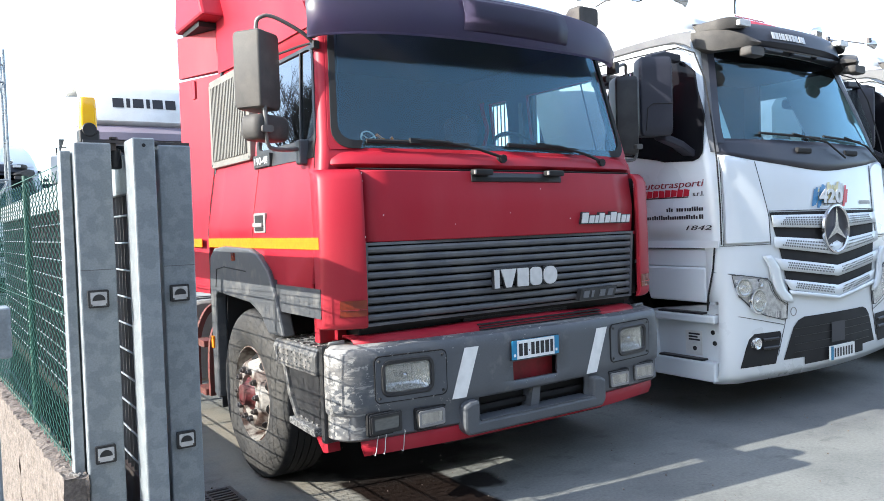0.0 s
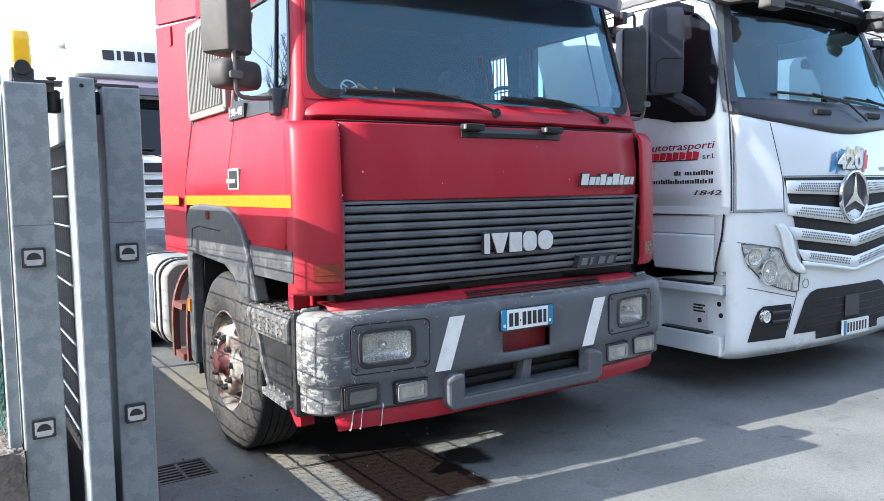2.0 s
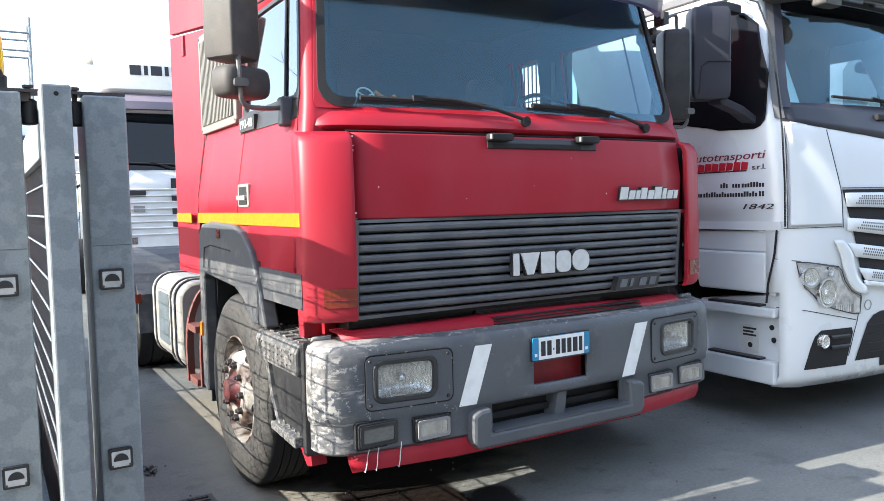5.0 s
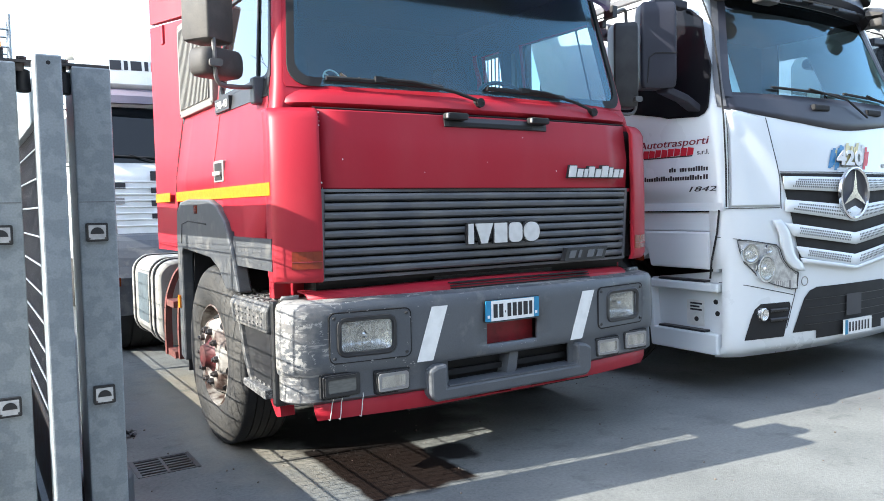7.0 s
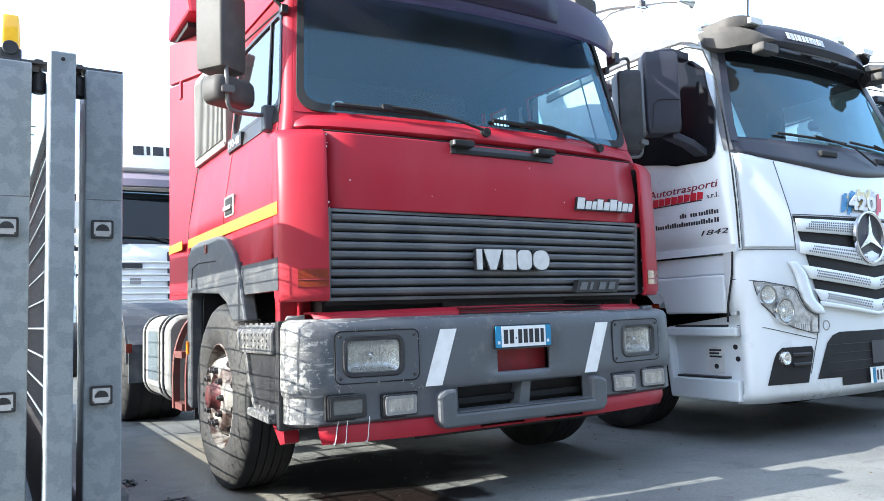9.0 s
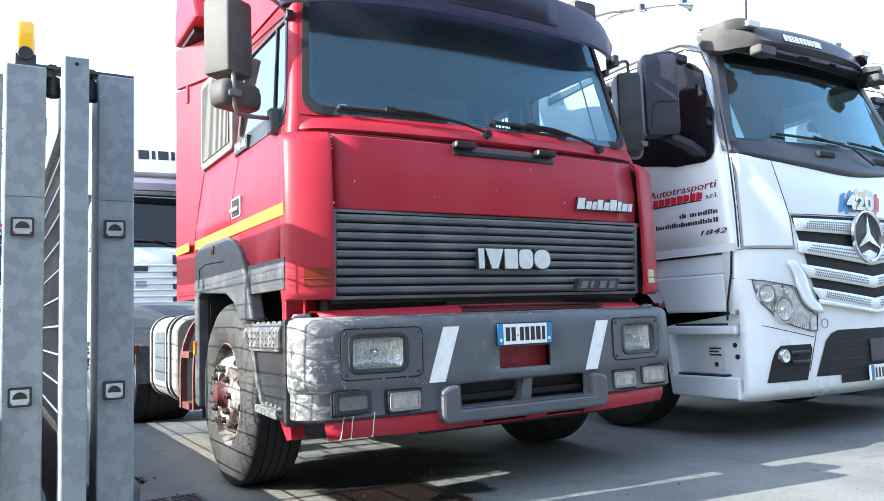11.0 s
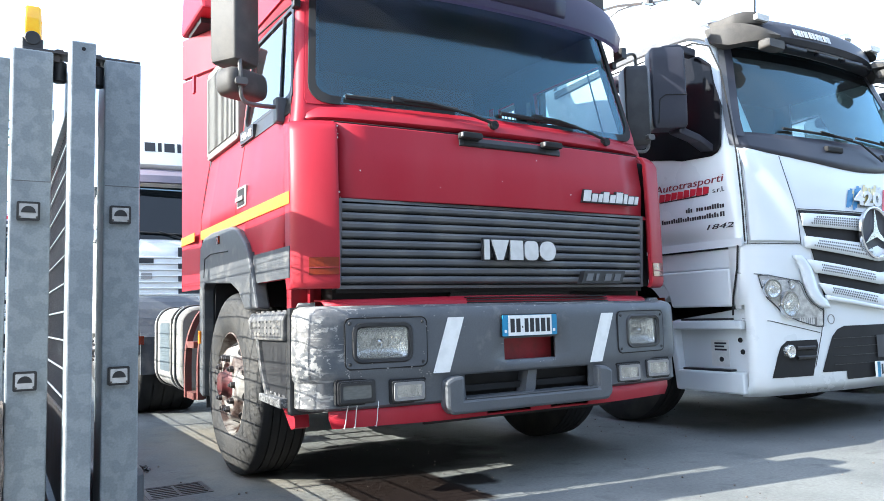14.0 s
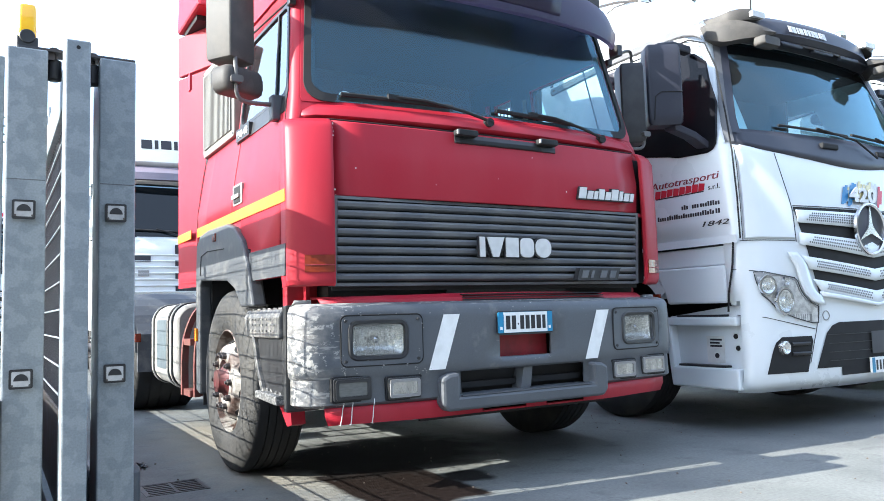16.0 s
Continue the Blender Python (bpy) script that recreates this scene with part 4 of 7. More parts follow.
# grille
# near-black backing puts the shade behind the slats into its colour
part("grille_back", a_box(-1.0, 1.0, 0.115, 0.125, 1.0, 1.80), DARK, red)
part("grille_frame", sheet([[flap_face(u, z, l) for u, z in rect_like(rounded(-0.975, 0.975, 1.035, 1.44, 0.01), x0, x1, z0, z1)] for x0, x1, z0, z1, l in
                            ((-0.986, 0.968, 1.035, 1.436, -0.05), (-0.986, 0.968, 1.035, 1.436, 0.012), (-1.006, 0.988, 1.018, 1.45, 0.012), (-1.006, 0.988, 1.018, 1.45, -0.05))], wrap=True), GRILLE, red, "dark grey grille frame")
for k in range(9):
    z = 1.058 + k * 0.0435
    prof = ((0.002, 0.023), (-0.010, 0.020), (-0.013, 0.010), (-0.009, -0.004), (0.012, -0.013), (0.05, -0.017), (0.06, 0.0))
    part("grille_slat", sheet([[flap_face(u, z, -d) [:2] + (z + h,) for u in np.linspace(-0.984, 0.966, 11)] for d, h in prof]), GRILLE, red, "dark grey grille slat", smooth=False, thick=0.006)
badge = part("badge", a_prism(rounded(-0.225, 0.262, 1.196, 1.226, 0.008), "y", 0.012, 0.03), BLACK, red, "pale block badge on the grille")
for outline in ([(-0.222, 1.164), (-0.190, 1.164), (-0.190, 1.268), (-0.222, 1.268)], [(-0.140, 1.164), (-0.104, 1.164), (-0.066, 1.268), (-0.178, 1.268)],
                rounded(-0.056, 0.026, 1.164, 1.268, 0.005), rounded(0.038, 0.128, 1.164, 1.268, 0.03), rounded(0.140, 0.248, 1.164, 1.268, 0.048)):
    cx, cz = sum(p for p, q in outline) / len(outline), sum(q for p, q in outline) / len(outline)
    part("badge_block", a_prism(outline, "y", -0.004, 0.012), LETTER, badge)
    part("badge_edge", a_prism([(p + 0.006 * (1 if p > cx else -1), q + 0.006 * (1 if q > cz else -1)) for p, q in outline], "y", 0.003, 0.02), BLACK, badge)
sm = part("small_badge", a_prism([(0.44, 1.040), (0.745, 1.040), (0.775, 1.112), (0.465, 1.112)], "y", 0.012, 0.05), BLACK, red, "dark block badge")
for k in range(4):
    x = 0.468 + k * 0.07
    part("badge_block", a_prism([(x, 1.055), (x + (0.018 if k == 1 else 0.045), 1.055), (x + (0.034 if k == 1 else 0.061), 1.096), (x + 0.016, 1.096)], "y", 0.007, 0.014), GRILLE, sm)
tb = part("script_badge", a_prism([(0.484, 1.53), (0.926, 1.53), (0.93, 1.538), (0.486, 1.538)], "y", 0.030, 0.06), INK, red, "white script badge on the flap")
x = 0.484
for w, h in ((0.052, 0.064), (0.040, 0.046), (0.028, 0.046), (0.042, 0.060), (0.040, 0.046), (0.050, 0.064), (0.028, 0.056), (0.040, 0.046), (0.028, 0.046)):
    part("badge_block", a_prism([(x, 1.512), (x + w, 1.512), (x + w + 0.012, 1.512 + h), (x + 0.014, 1.512 + h)], "y", 0.018, 0.04), LETTER, tb)
    part("badge_edge", a_prism([(x - 0.004, 1.506), (x + w + 0.003, 1.506), (x + w + 0.016, 1.517 + h), (x + 0.010, 1.517 + h)], "y", 0.024, 0.045), INK, tb)
    x += w + 0.0095
# corner deflectors with indicators, and the dark duct beside the flap
def corner_v(u):
    """How far back the deflector's rounded face lies at a distance from the middle."""
    x = min(1.0, max(0.0, (abs(u) - 1.01) / 0.203))
    return 0.140 - 0.110 * (1 - x ** 1.5) ** (1 / 1.5)


for s in (-1, 1):
    pts = [(-1.213, 0.215)] + [(u, corner_v(u)) for u in (-1.213, -1.2115, -1.207, -1.199, -1.186, -1.168, -1.145, -1.115, -1.08, -1.05, -1.028, -1.018)] + [(-1.013, 0.032), (-1.009, 0.055)]
    rows = []
    for z, k, d in ((1.02, 0.975, 0.02), (1.03, 0.985, 0.008), (1.055, 1.0, 0.0), (1.4, 1.0, 0.0), (1.77, 1.0, 0.012), (1.805, 0.988, 0.03), (1.825, 0.97, 0.055)):
        rows.append([(-s * ((u + 1.0) * (1 if k == 1 else k) - 1.0) * (1 if k == 1 else 0.997), v + d, z) for u, v in pts])
    cd = part("corner_deflector", sheet(rows), RED, red, "red corner wind deflector", smooth=True, thick=0.02)
    for z0, z1 in ((1.085, 1.165),):
        lens = [[(-s * u, corner_v(u) - 0.006, z) for u in (-1.15, -1.125, -1.09, -1.06, -1.04, -1.02)] for z in (z0, (z0 + z1) / 2, z1)]
        part("indicator", sheet(lens), ORANGE, cd, "orange indicator lens", thick=0.012)
        part("indicator_seam", a_tube([(-s * u, corner_v(u) - 0.008, 1.118) for u in (-1.15, -1.115, -1.07, -1.02)], 0.003, 4), RED_DULL, cd)
    # near-black box standing for the shade beside the flap
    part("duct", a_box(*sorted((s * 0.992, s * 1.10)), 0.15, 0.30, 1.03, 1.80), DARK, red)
    part("side_duct_vane", a_box(*sorted((s * 0.99, s * 1.07)), 0.07, 0.125, 1.43, 1.45), RED, red)

# red lip between grille and bumper, cooler slots, lower valance
part("bumper_lip", sheet([[(u, 0.02 + 0.06 * (u / 1.0) ** 4 + d, z + 0.006 * math.cos(u * 3)) for u in np.linspace(-1.07, 0.98, 13)] for z, d in ((0.915, 0.06), (0.92, -0.012), (0.955, -0.004), (0.970, 0.02), (0.976, 0.045), (0.977, 0.12))]), RED, red, "red lip above the bumper", smooth=True, thick=0.01)
for k in range(3):
    z = 0.940 + k * 0.014
    part("lip_slot", a_box(-0.33, 0.62, 0.0 + 0.007 * k, 0.03 + 0.010 * k, z, z + 0.0055), DARK, red)
part("cooler", a_box(-0.35, 0.45, 0.14, 0.16, 0.97, 1.03), BLACK, red)
for k in range(4):
    part("cooler_bar", a_box(-0.35, 0.45, 0.13, 0.142, 0.978 + k * 0.013, 0.984 + k * 0.013), BLACK, red)
part("front_crossmember", a_box(-1.0, 1.0, 0.16, 0.3, 0.80, 1.05), DARK, red)


def bump_face(u, z, lift=0.0):
    return (u, -0.075 + 0.075 * (u / 1.05) ** 2 + (0.03 * (0.6 - z) / 0.15 if z < 0.6 else 0.0) - lift, z)


BUMP_COLS = sorted(list(np.linspace(-1, 1, 17)) + [-0.159, 0.151, -0.884, -0.6435, 0.662, 0.903])


def bump_row(z, W=1.24, vf=-0.075, d=0.0, rear=0.155):
    return [(u, v + d, z) for u, v in contour(W, vf, 0.13, 0.075, [rear], BUMP_COLS, 6)]


HL, FOG1, FOG2 = (0.612, 1.01, 0.648, 0.875), (0.868, 1.056, 0.490, 0.596), (0.618, 0.795, 0.482, 0.583)
rows = [bump_row(0.462, 1.180, -0.064), bump_row(0.476, 1.197, -0.074), bump_row(0.59, 1.197, -0.068), bump_row(0.603, 1.207, -0.075), bump_row(0.648, 1.210, -0.08), bump_row(0.676, 1.210, -0.08), bump_row(0.757, 1.210, -0.079), bump_row(0.851, 1.208, -0.077),
        bump_row(0.90, 1.207, -0.075), bump_row(0.925, 1.197, -0.062), bump_row(0.938, 1.17, -0.03), bump_row(0.938, 1.09, 0.09)]
first_col = 7
b = sheet(rows, lambda i, j: not (i in (0, 1) and abs((BUMP_COLS + [9] * 20)[max(0, j - first_col)] + 0.06) < 0.36 and j >= first_col)
          and not (i in (5, 6) and first_col <= j and any(a < (BUMP_COLS + [9] * 20)[j - first_col] + 0.001 < c for a, c in ((-0.884, -0.65), (0.662, 0.90))))
          and not (i in (4, 5) and j >= first_col and -0.165 < (BUMP_COLS + [9] * 20)[j - first_col] < 0.148))
bump = part("bumper", b, BUMPER, red, "grey plastic bumper, scraped and flaking at the corner", smooth=True, thick=0.02)
# plate, recess below it, slanted stripes
plate = part("number_plate", a_prism(rounded(-0.187, 0.161, 0.768, 0.874, 0.006), "y", -0.094, -0.086), BLUE, red, "white number plate with blue ends")
part("plate_face", a_prism([(-0.154, 0.7695), (0.124, 0.7695), (0.124, 0.8725), (-0.154, 0.8725)], "y", -0.097, -0.0945), PLATE, plate)
x = -0.142
for w in (0.026, 0.026, 0.006, 0.024, 0.025, 0.025, 0.028, 0.020):
    lo, hi = (0.808, 0.818) if w < 0.01 else (0.786, 0.856)
    part("plate_bar", a_prism([(x, lo), (x + w, lo), (x + w, hi), (x, hi)], "y", -0.0985, -0.0968), INK, plate)
    x += w + 0.0105
for x0 in (-0.177, 0.134):
    part("plate_mark", a_prism([(x0, 0.785), (x0 + 0.014, 0.785), (x0 + 0.014, 0.800), (x0, 0.800)], "y", -0.0955, -0.0938), PLATE, plate)
part("plate_holder", a_prism(rounded(-0.192, 0.166, 0.763, 0.879, 0.006), "y", -0.087, -0.080), BLACK, plate)
part("recess", a_box(-0.19, 0.19, 0.0, 0.012, 0.63, 0.775), RED_DULL, red, "dull red tow recess")
for top, bot in (((-0.492, -0.403), (-0.578, -0.490)), ((0.502, 0.598), (0.402, 0.494))):
    rows = [[bump_face(a + (c - a) * f, z, 0.008) for f in (0, 0.5, 1)] for (a, c), z in ((bot, 0.607), (((top[0] + bot[0]) / 2, (top[1] + bot[1]) / 2), 0.74), (top, 0.872))]
    part("white_stripe", sheet(rows), STRIPE_WHITE, red, "slanted white reflective stripe", thick=0.002)
for s in (-1, 1):
    o = 0.0 if s < 0 else 0.02
    bez = rounded(HL[0] + o, HL[1] + o, HL[2], HL[3], 0.03)
    lens_o = rounded(HL[0] + o + 0.080, HL[1] + o - 0.042, HL[2] + 0.032, HL[3] - 0.028, 0.036)
    place = lambda p, q, l, s=s: bump_face(s * p, q, l)
    hl = part("headlight", sheet([[place(p, q, l) for p, q in oo] for oo, l in ((lens_o, -0.02), (lens_o, 0.008), (bez, 0.012), (bez, -0.01))], wrap=True), PLASTIC, red, "square headlight in a grey bezel", smooth=False)
    part("bezel_gap", a_tube([place(p, q, 0.007) for p, q in rounded(HL[0] + o - 0.004, HL[1] + o + 0.004, HL[2] - 0.004, HL[3] + 0.004, 0.03)], 0.004, 4, True), DARK, hl)
    gx0, gx1, gz0, gz1 = HL[0] + o + 0.083, HL[1] + o - 0.045, HL[2] + 0.035, HL[3] - 0.031
    part("lamp_frame", a_tube([place(p, q, 0.004) for p, q in lens_o], 0.014, 6, True), BLACK, hl)
    cx, cz, aw, ah = (gx0 + gx1) / 2, (gz0 + gz1) / 2, (gx1 - gx0) / 2, (gz1 - gz0) / 2
    bowl = [[place(cx + aw * fx, cz + ah * fz, -0.008 - 0.06 * (1 - fx ** 4) * (1 - fz ** 4)) for fx in np.linspace(-1, 1, 17)] for fz in np.linspace(-1, 1, 13)]
    part("reflector", sheet(bowl), BOWL, hl, "bright reflector", smooth=True)
    part("bulb", a_lathe([(place(cx, cz, 0)[1] + 0.055, 0.02), (place(cx, cz, 0)[1] + 0.02, 0.016), (place(cx, cz, 0)[1] + 0.012, 0.006)], (s * cx, 0, cz), "y", 12), CHROME, hl, smooth=True)
    pane = part("lens", sheet([[place(p, q, 0.002 + 0.012 * math.sin(math.pi * (p - gx0) / (gx1 - gx0))) for p in np.linspace(gx0, gx1, 21)] for q in np.linspace(gz0, gz1, 7)]), HEAD_GLASS, hl, "ribbed clear lens", smooth=True)
    pane.visible_shadow = False
    for k in range(1, 8):
        x = gx0 + (gx1 - gx0) * k / 8
        part("lens_rib", a_tube([place(x, q, 0.004 + 0.012 * math.sin(math.pi * k / 8)) for q in (gz0 + 0.004, cz, gz1 - 0.004)], 0.0016, 5), LAMP_COVER, hl)
    for p in (HL[0] + o + 0.02, HL[1] + o - 0.02):
        for q in (HL[2] + 0.02, HL[3] - 0.02):
            part("screw", a_lathe([(place(p, q, 0.010)[1], 0.009), (place(p, q, 0.016)[1], 0.007)], (s * p, 0, q), "y", 8), BLACK, hl)
    for (f0, f1, f2, f3), m in ((FOG1, SMOKED if s < 0 else LENS), (FOG2, LENS)):
        r2 = rounded(f0, f1, f2, f3, 0.012)
        yb = -0.070 + 0.075 * ((f0 + f1) / 2.22) ** 2
        part("lamp_pocket", a_prism([(s * p, q) for p, q in rounded(f0 - 0.008, f1 + 0.008, f2 - 0.006, f3 + 0.007, 0.012)], "y", yb - 0.004, yb + 0.03), DARK, red)
        fog = part("fog_lamp", a_prism([(s * p, q) for p, q in r2], "y", yb - 0.012, yb + 0.02), BLACK, red, "small rectangular lamp", bevel=0.003)
        part("rim_frame", frame_ring([(s * p, q) for p, q in rounded(f0 + 0.022, f1 - 0.022, f2 + 0.022, f3 - 0.022, 0.01)], [(s * p, q) for p, q in rounded(f0 + 0.008, f1 - 0.008, f2 + 0.008, f3 - 0.008, 0.012)], lambda p, q, l, yb=yb: (p, yb - 0.012 - l, q), 0.008), BLACK if m is SMOKED else SILVER, fog)
        part("lens", a_prism([(s * p, q) for p, q in rounded(f0 + 0.022, f1 - 0.022, f2 + 0.022, f3 - 0.022, 0.01)], "y", yb - 0.016, yb - 0.010), m, fog)
# flaked paint on the bumper, round the headlight and at the stripe's foot
random.seed(21)
flakes = bmesh.new()
for u0, u1, z0, z1, count in ((-0.66, -0.54, 0.595, 0.635, 12), (-1.03, -0.62, 0.628, 0.646, 12), (-1.06, -0.70, 0.880, 0.900, 9), (-0.62, 1.0, 0.875, 0.905, 12), (-0.20, 0.16, 0.625, 0.645, 8), (-1.08, -0.86, 0.60, 0.86, 14), (-0.63, -0.60, 0.66, 0.87, 5)):
    for k in range(count):
        u, z, r, a = random.uniform(u0, u1), random.uniform(z0, z1), random.uniform(0.001, 0.004), random.uniform(0, 6.28)
        if abs(u) > 1.03:
            continue
        flakes.faces.new([flakes.verts.new(bump_face(u + r * random.uniform(0.5, 2.0) * math.cos(a + q), z + r * random.uniform(0.5, 1.1) * math.sin(a + q), 0.0135)) for q in (0, 1.1, 2.3, 3.4, 4.4, 5.4)])
part("paint_flakes", flakes, SILVER, red, kind="stuff")
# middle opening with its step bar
# near-black backing stands for the shade inside the opening
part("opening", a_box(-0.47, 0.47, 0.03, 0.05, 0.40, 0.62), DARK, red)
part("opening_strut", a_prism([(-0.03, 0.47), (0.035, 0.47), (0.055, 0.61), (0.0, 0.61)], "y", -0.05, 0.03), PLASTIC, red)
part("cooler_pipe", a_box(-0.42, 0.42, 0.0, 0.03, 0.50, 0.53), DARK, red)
step = [(-0.53, 0.565), (-0.49, 0.585), (-0.43, 0.59), (-0.43, 0.475), (0.43, 0.475), (0.43, 0.59), (0.49, 0.585), (0.53, 0.565), (0.53, 0.44), (0.50, 0.405), (-0.50, 0.405), (-0.53, 0.44)]
part("step_bar", a_prism(step, "y", -0.108, -0.02), PLASTIC, red, "grey step bar below the plate", bevel=0.016)
part("step_tread", a_box(-0.42, 0.42, -0.105, 0.0, 0.474, 0.480), PLASTIC, red)
rows = []
for z, k, d in ((0.360, 0.98, 0.05), (0.366, 1.0, 0.0), (0.41, 1.015, -0.012), (0.472, 1.02, -0.008)):
    rows.append([(u, -0.052 + d + 0.085 * (u / 1.1) ** 2, z + 0.03 * max(0, abs(u) - 0.6) + 0.014 * (1 - (u / 1.1) ** 2) * max(0, 0.472 - z) / 0.11) for u in np.linspace(-1.065 * k, 1.065 * k, 17)])
part("valance", sheet(rows, lambda i, j: not (i == 1 and j in (6, 7, 9, 10))), RED, red, "red lower valance, scraped, tied with white cable", smooth=True, thick=0.012)
part("valance_back", a_box(-0.6, 0.6, 0.0, 0.02, 0.36, 0.47), DARK, red)
for u, drift in ((-1.0, -0.014), (-0.958, -0.007), (-0.855, -0.008)):
    w = -0.068 + 0.085 * (u / 1.1) ** 2
    part("cable_tie", a_tube([(u + drift, w + 0.05, 0.384), (u + drift, w + 0.003, 0.380), (u + drift * 0.7, w - 0.003, 0.41), (u + drift * 0.3, w - 0.004, 0.455), (u, w - 0.010, 0.478), (u, w - 0.006, 0.494)], 0.0024, 5), TAPE, red, "white cable tie")

# corner steps behind the bumper
for s in (-1, 1):
    st = part("corner_step", loft([[(s * u, v, z) for u, v in ((-1.235 * k, 0.205), (-1.235 * k, 0.77 - c), (-0.95, 0.77 - c), (-0.95, 0.205))] for z, k, c in ((0.78, 1.0, 0.06), (0.88, 1.0, 0.0), (0.92, 0.985, 0.01))]), SCUFF, red, "grey corner step with raised tread", bevel=0.01)
    for k in range(6):
        for j in range(4):
            part("tread_knob", a_box(s * (-1.20 + j * 0.062), s * (-1.16 + j * 0.062), 0.25 + k * 0.085, 0.30 + k * 0.085, 0.918, 0.927), DIMPLE, st)
    for k in range(8):
        for j in range(3):
            part("side_knob", a_box(*sorted((s * 1.230, s * 1.2385)), 0.26 + k * 0.058, 0.295 + k * 0.058, 0.812 + j * 0.028, 0.820 + j * 0.028), SCUFF, st)
    part("step_side", loft([[(s * u, v, z) for v, z in ((0.215, 0.79), (0.62, 0.79), (0.56, 0.64), (0.46, 0.52), (0.215, 0.50))] for u in (1.02, 1.212)]), BLACK, st, "dark smooth recess panel", bevel=0.008)
    part("step_flange", loft([[(s * u, v, z) for v, z in ((0.60, 0.79), (0.64, 0.79), (0.58, 0.63), (0.485, 0.505), (0.45, 0.515), (0.545, 0.64))] for u in (1.10, 1.232)]), SCUFF, st, "worn grey flange", bevel=0.004)
    part("step_post", a_prism([(0.16, 0.44), (0.205, 0.44), (0.205, 0.935), (0.16, 0.935)], "x", *sorted((s * 1.05, s * 1.215))), BLACK, st, bevel=0.008)
    lower = part("lower_step", a_prism([(0.21, 0.470), (0.53, 0.484), (0.53, 0.520), (0.21, 0.515)], "x", *sorted((s * 1.02, s * 1.25))), DIMPLE, st, bevel=0.006)
    for k in range(4):
        part("tread_knob", a_box(s * 1.08, s * 1.215, 0.235 + k * 0.065, 0.265 + k * 0.065, 0.515 + k * 0.002, 0.527 + k * 0.002), DIMPLE, lower)
    part("inner_bracket", a_prism([(0.22, 0.375), (0.28, 0.36), (0.42, 0.47), (0.24, 0.47)], "x", *sorted((s * 1.10, s * 1.17))), RED, red)
    part("spring_bracket", a_box(s * 0.45, s * 0.58, 0.35, 2.2, 0.42, 0.60), STEEL, red)
    part("corner_bracket", a_prism([(0.30, 0.93), (0.36, 0.93), (0.36, 1.09), (0.30, 1.09)], "x", *sorted((s * 1.0, s * 1.16))), RED, red, bevel=0.006)
    part("bracket_rib", a_box(*sorted((s * 1.06, s * 1.075)), 0.26, 0.30, 0.93, 1.08), RED, red)
    part("mount", a_box(s * 0.86, s * 0.92, 0.22, 0.40, 0.85, 1.15), RED_DULL, red)
part("front_axle", a_box(-0.9, 0.9, 1.13, 1.25, 0.40, 0.52), STEEL, red)

# sun visor with a lip
rows = []
for z, d, k in ((2.598, -0.075, 1.06), (2.605, -0.10, 1.065), (2.69, -0.11, 1.075), (2.80, -0.07, 1.06), (2.86, 0.05, 1.03), (2.865, 0.12, 1.0)):
    drop = 0.045 if z < 2.65 else 0.0
    rows.append([(f * 1.10 * k * (1 - 0.085 * max(0, f)), 0.17 + d + 0.14 * f * f + 0.07 * f ** 6, z - 0.035 * f ** 4 - drop * (1 - max(0, f) ** 2)) for f in np.linspace(-1, 1, 21)])
part("sun_visor", sheet(rows), PLUM, red, "dark plum glossy sun visor", smooth=True, thick=0.012)
part("visor_centre", sheet([[(f * 1.10 * k * (1 - 0.085 * max(0, f)), 0.17 + d - 0.016 + 0.14 * f * f, z) for f in np.linspace(-0.28, 0.40, 9)] for z, d, k in ((2.60, -0.088, 1.065), (2.612, -0.10, 1.067), (2.69, -0.11, 1.075), (2.775, -0.085, 1.065), (2.80, -0.05, 1.06))]), PLUM, red, "raised middle panel of the visor", smooth=True, thick=0.005)
for s in (-1, 1):
    part("visor_bracket", a_box(s * 1.10, s * 1.14, 0.28, 0.36, 2.53, 2.60), BLACK, red)
part("roof_lamp", a_lathe([(0.05, 0.02), (0.10, 0.045), (0.16, 0.05), (0.17, 0.03)], (-1.04, 0.22, 2.86), "y", 18), SILVER, red, "small round roof lamp", smooth=True)
part("roof_work_lamp", loft([[(1.0 + p * k, 0.42 + d, 2.93 + q * k) for p, q in rounded(-0.10, 0.10, -0.07, 0.07, 0.03)] for d, k in ((0, 0.9), (0.02, 1), (0.10, 1), (0.18, 0.6))]), MIRROR_BACK, red, "grey roof work lamp", smooth=True)

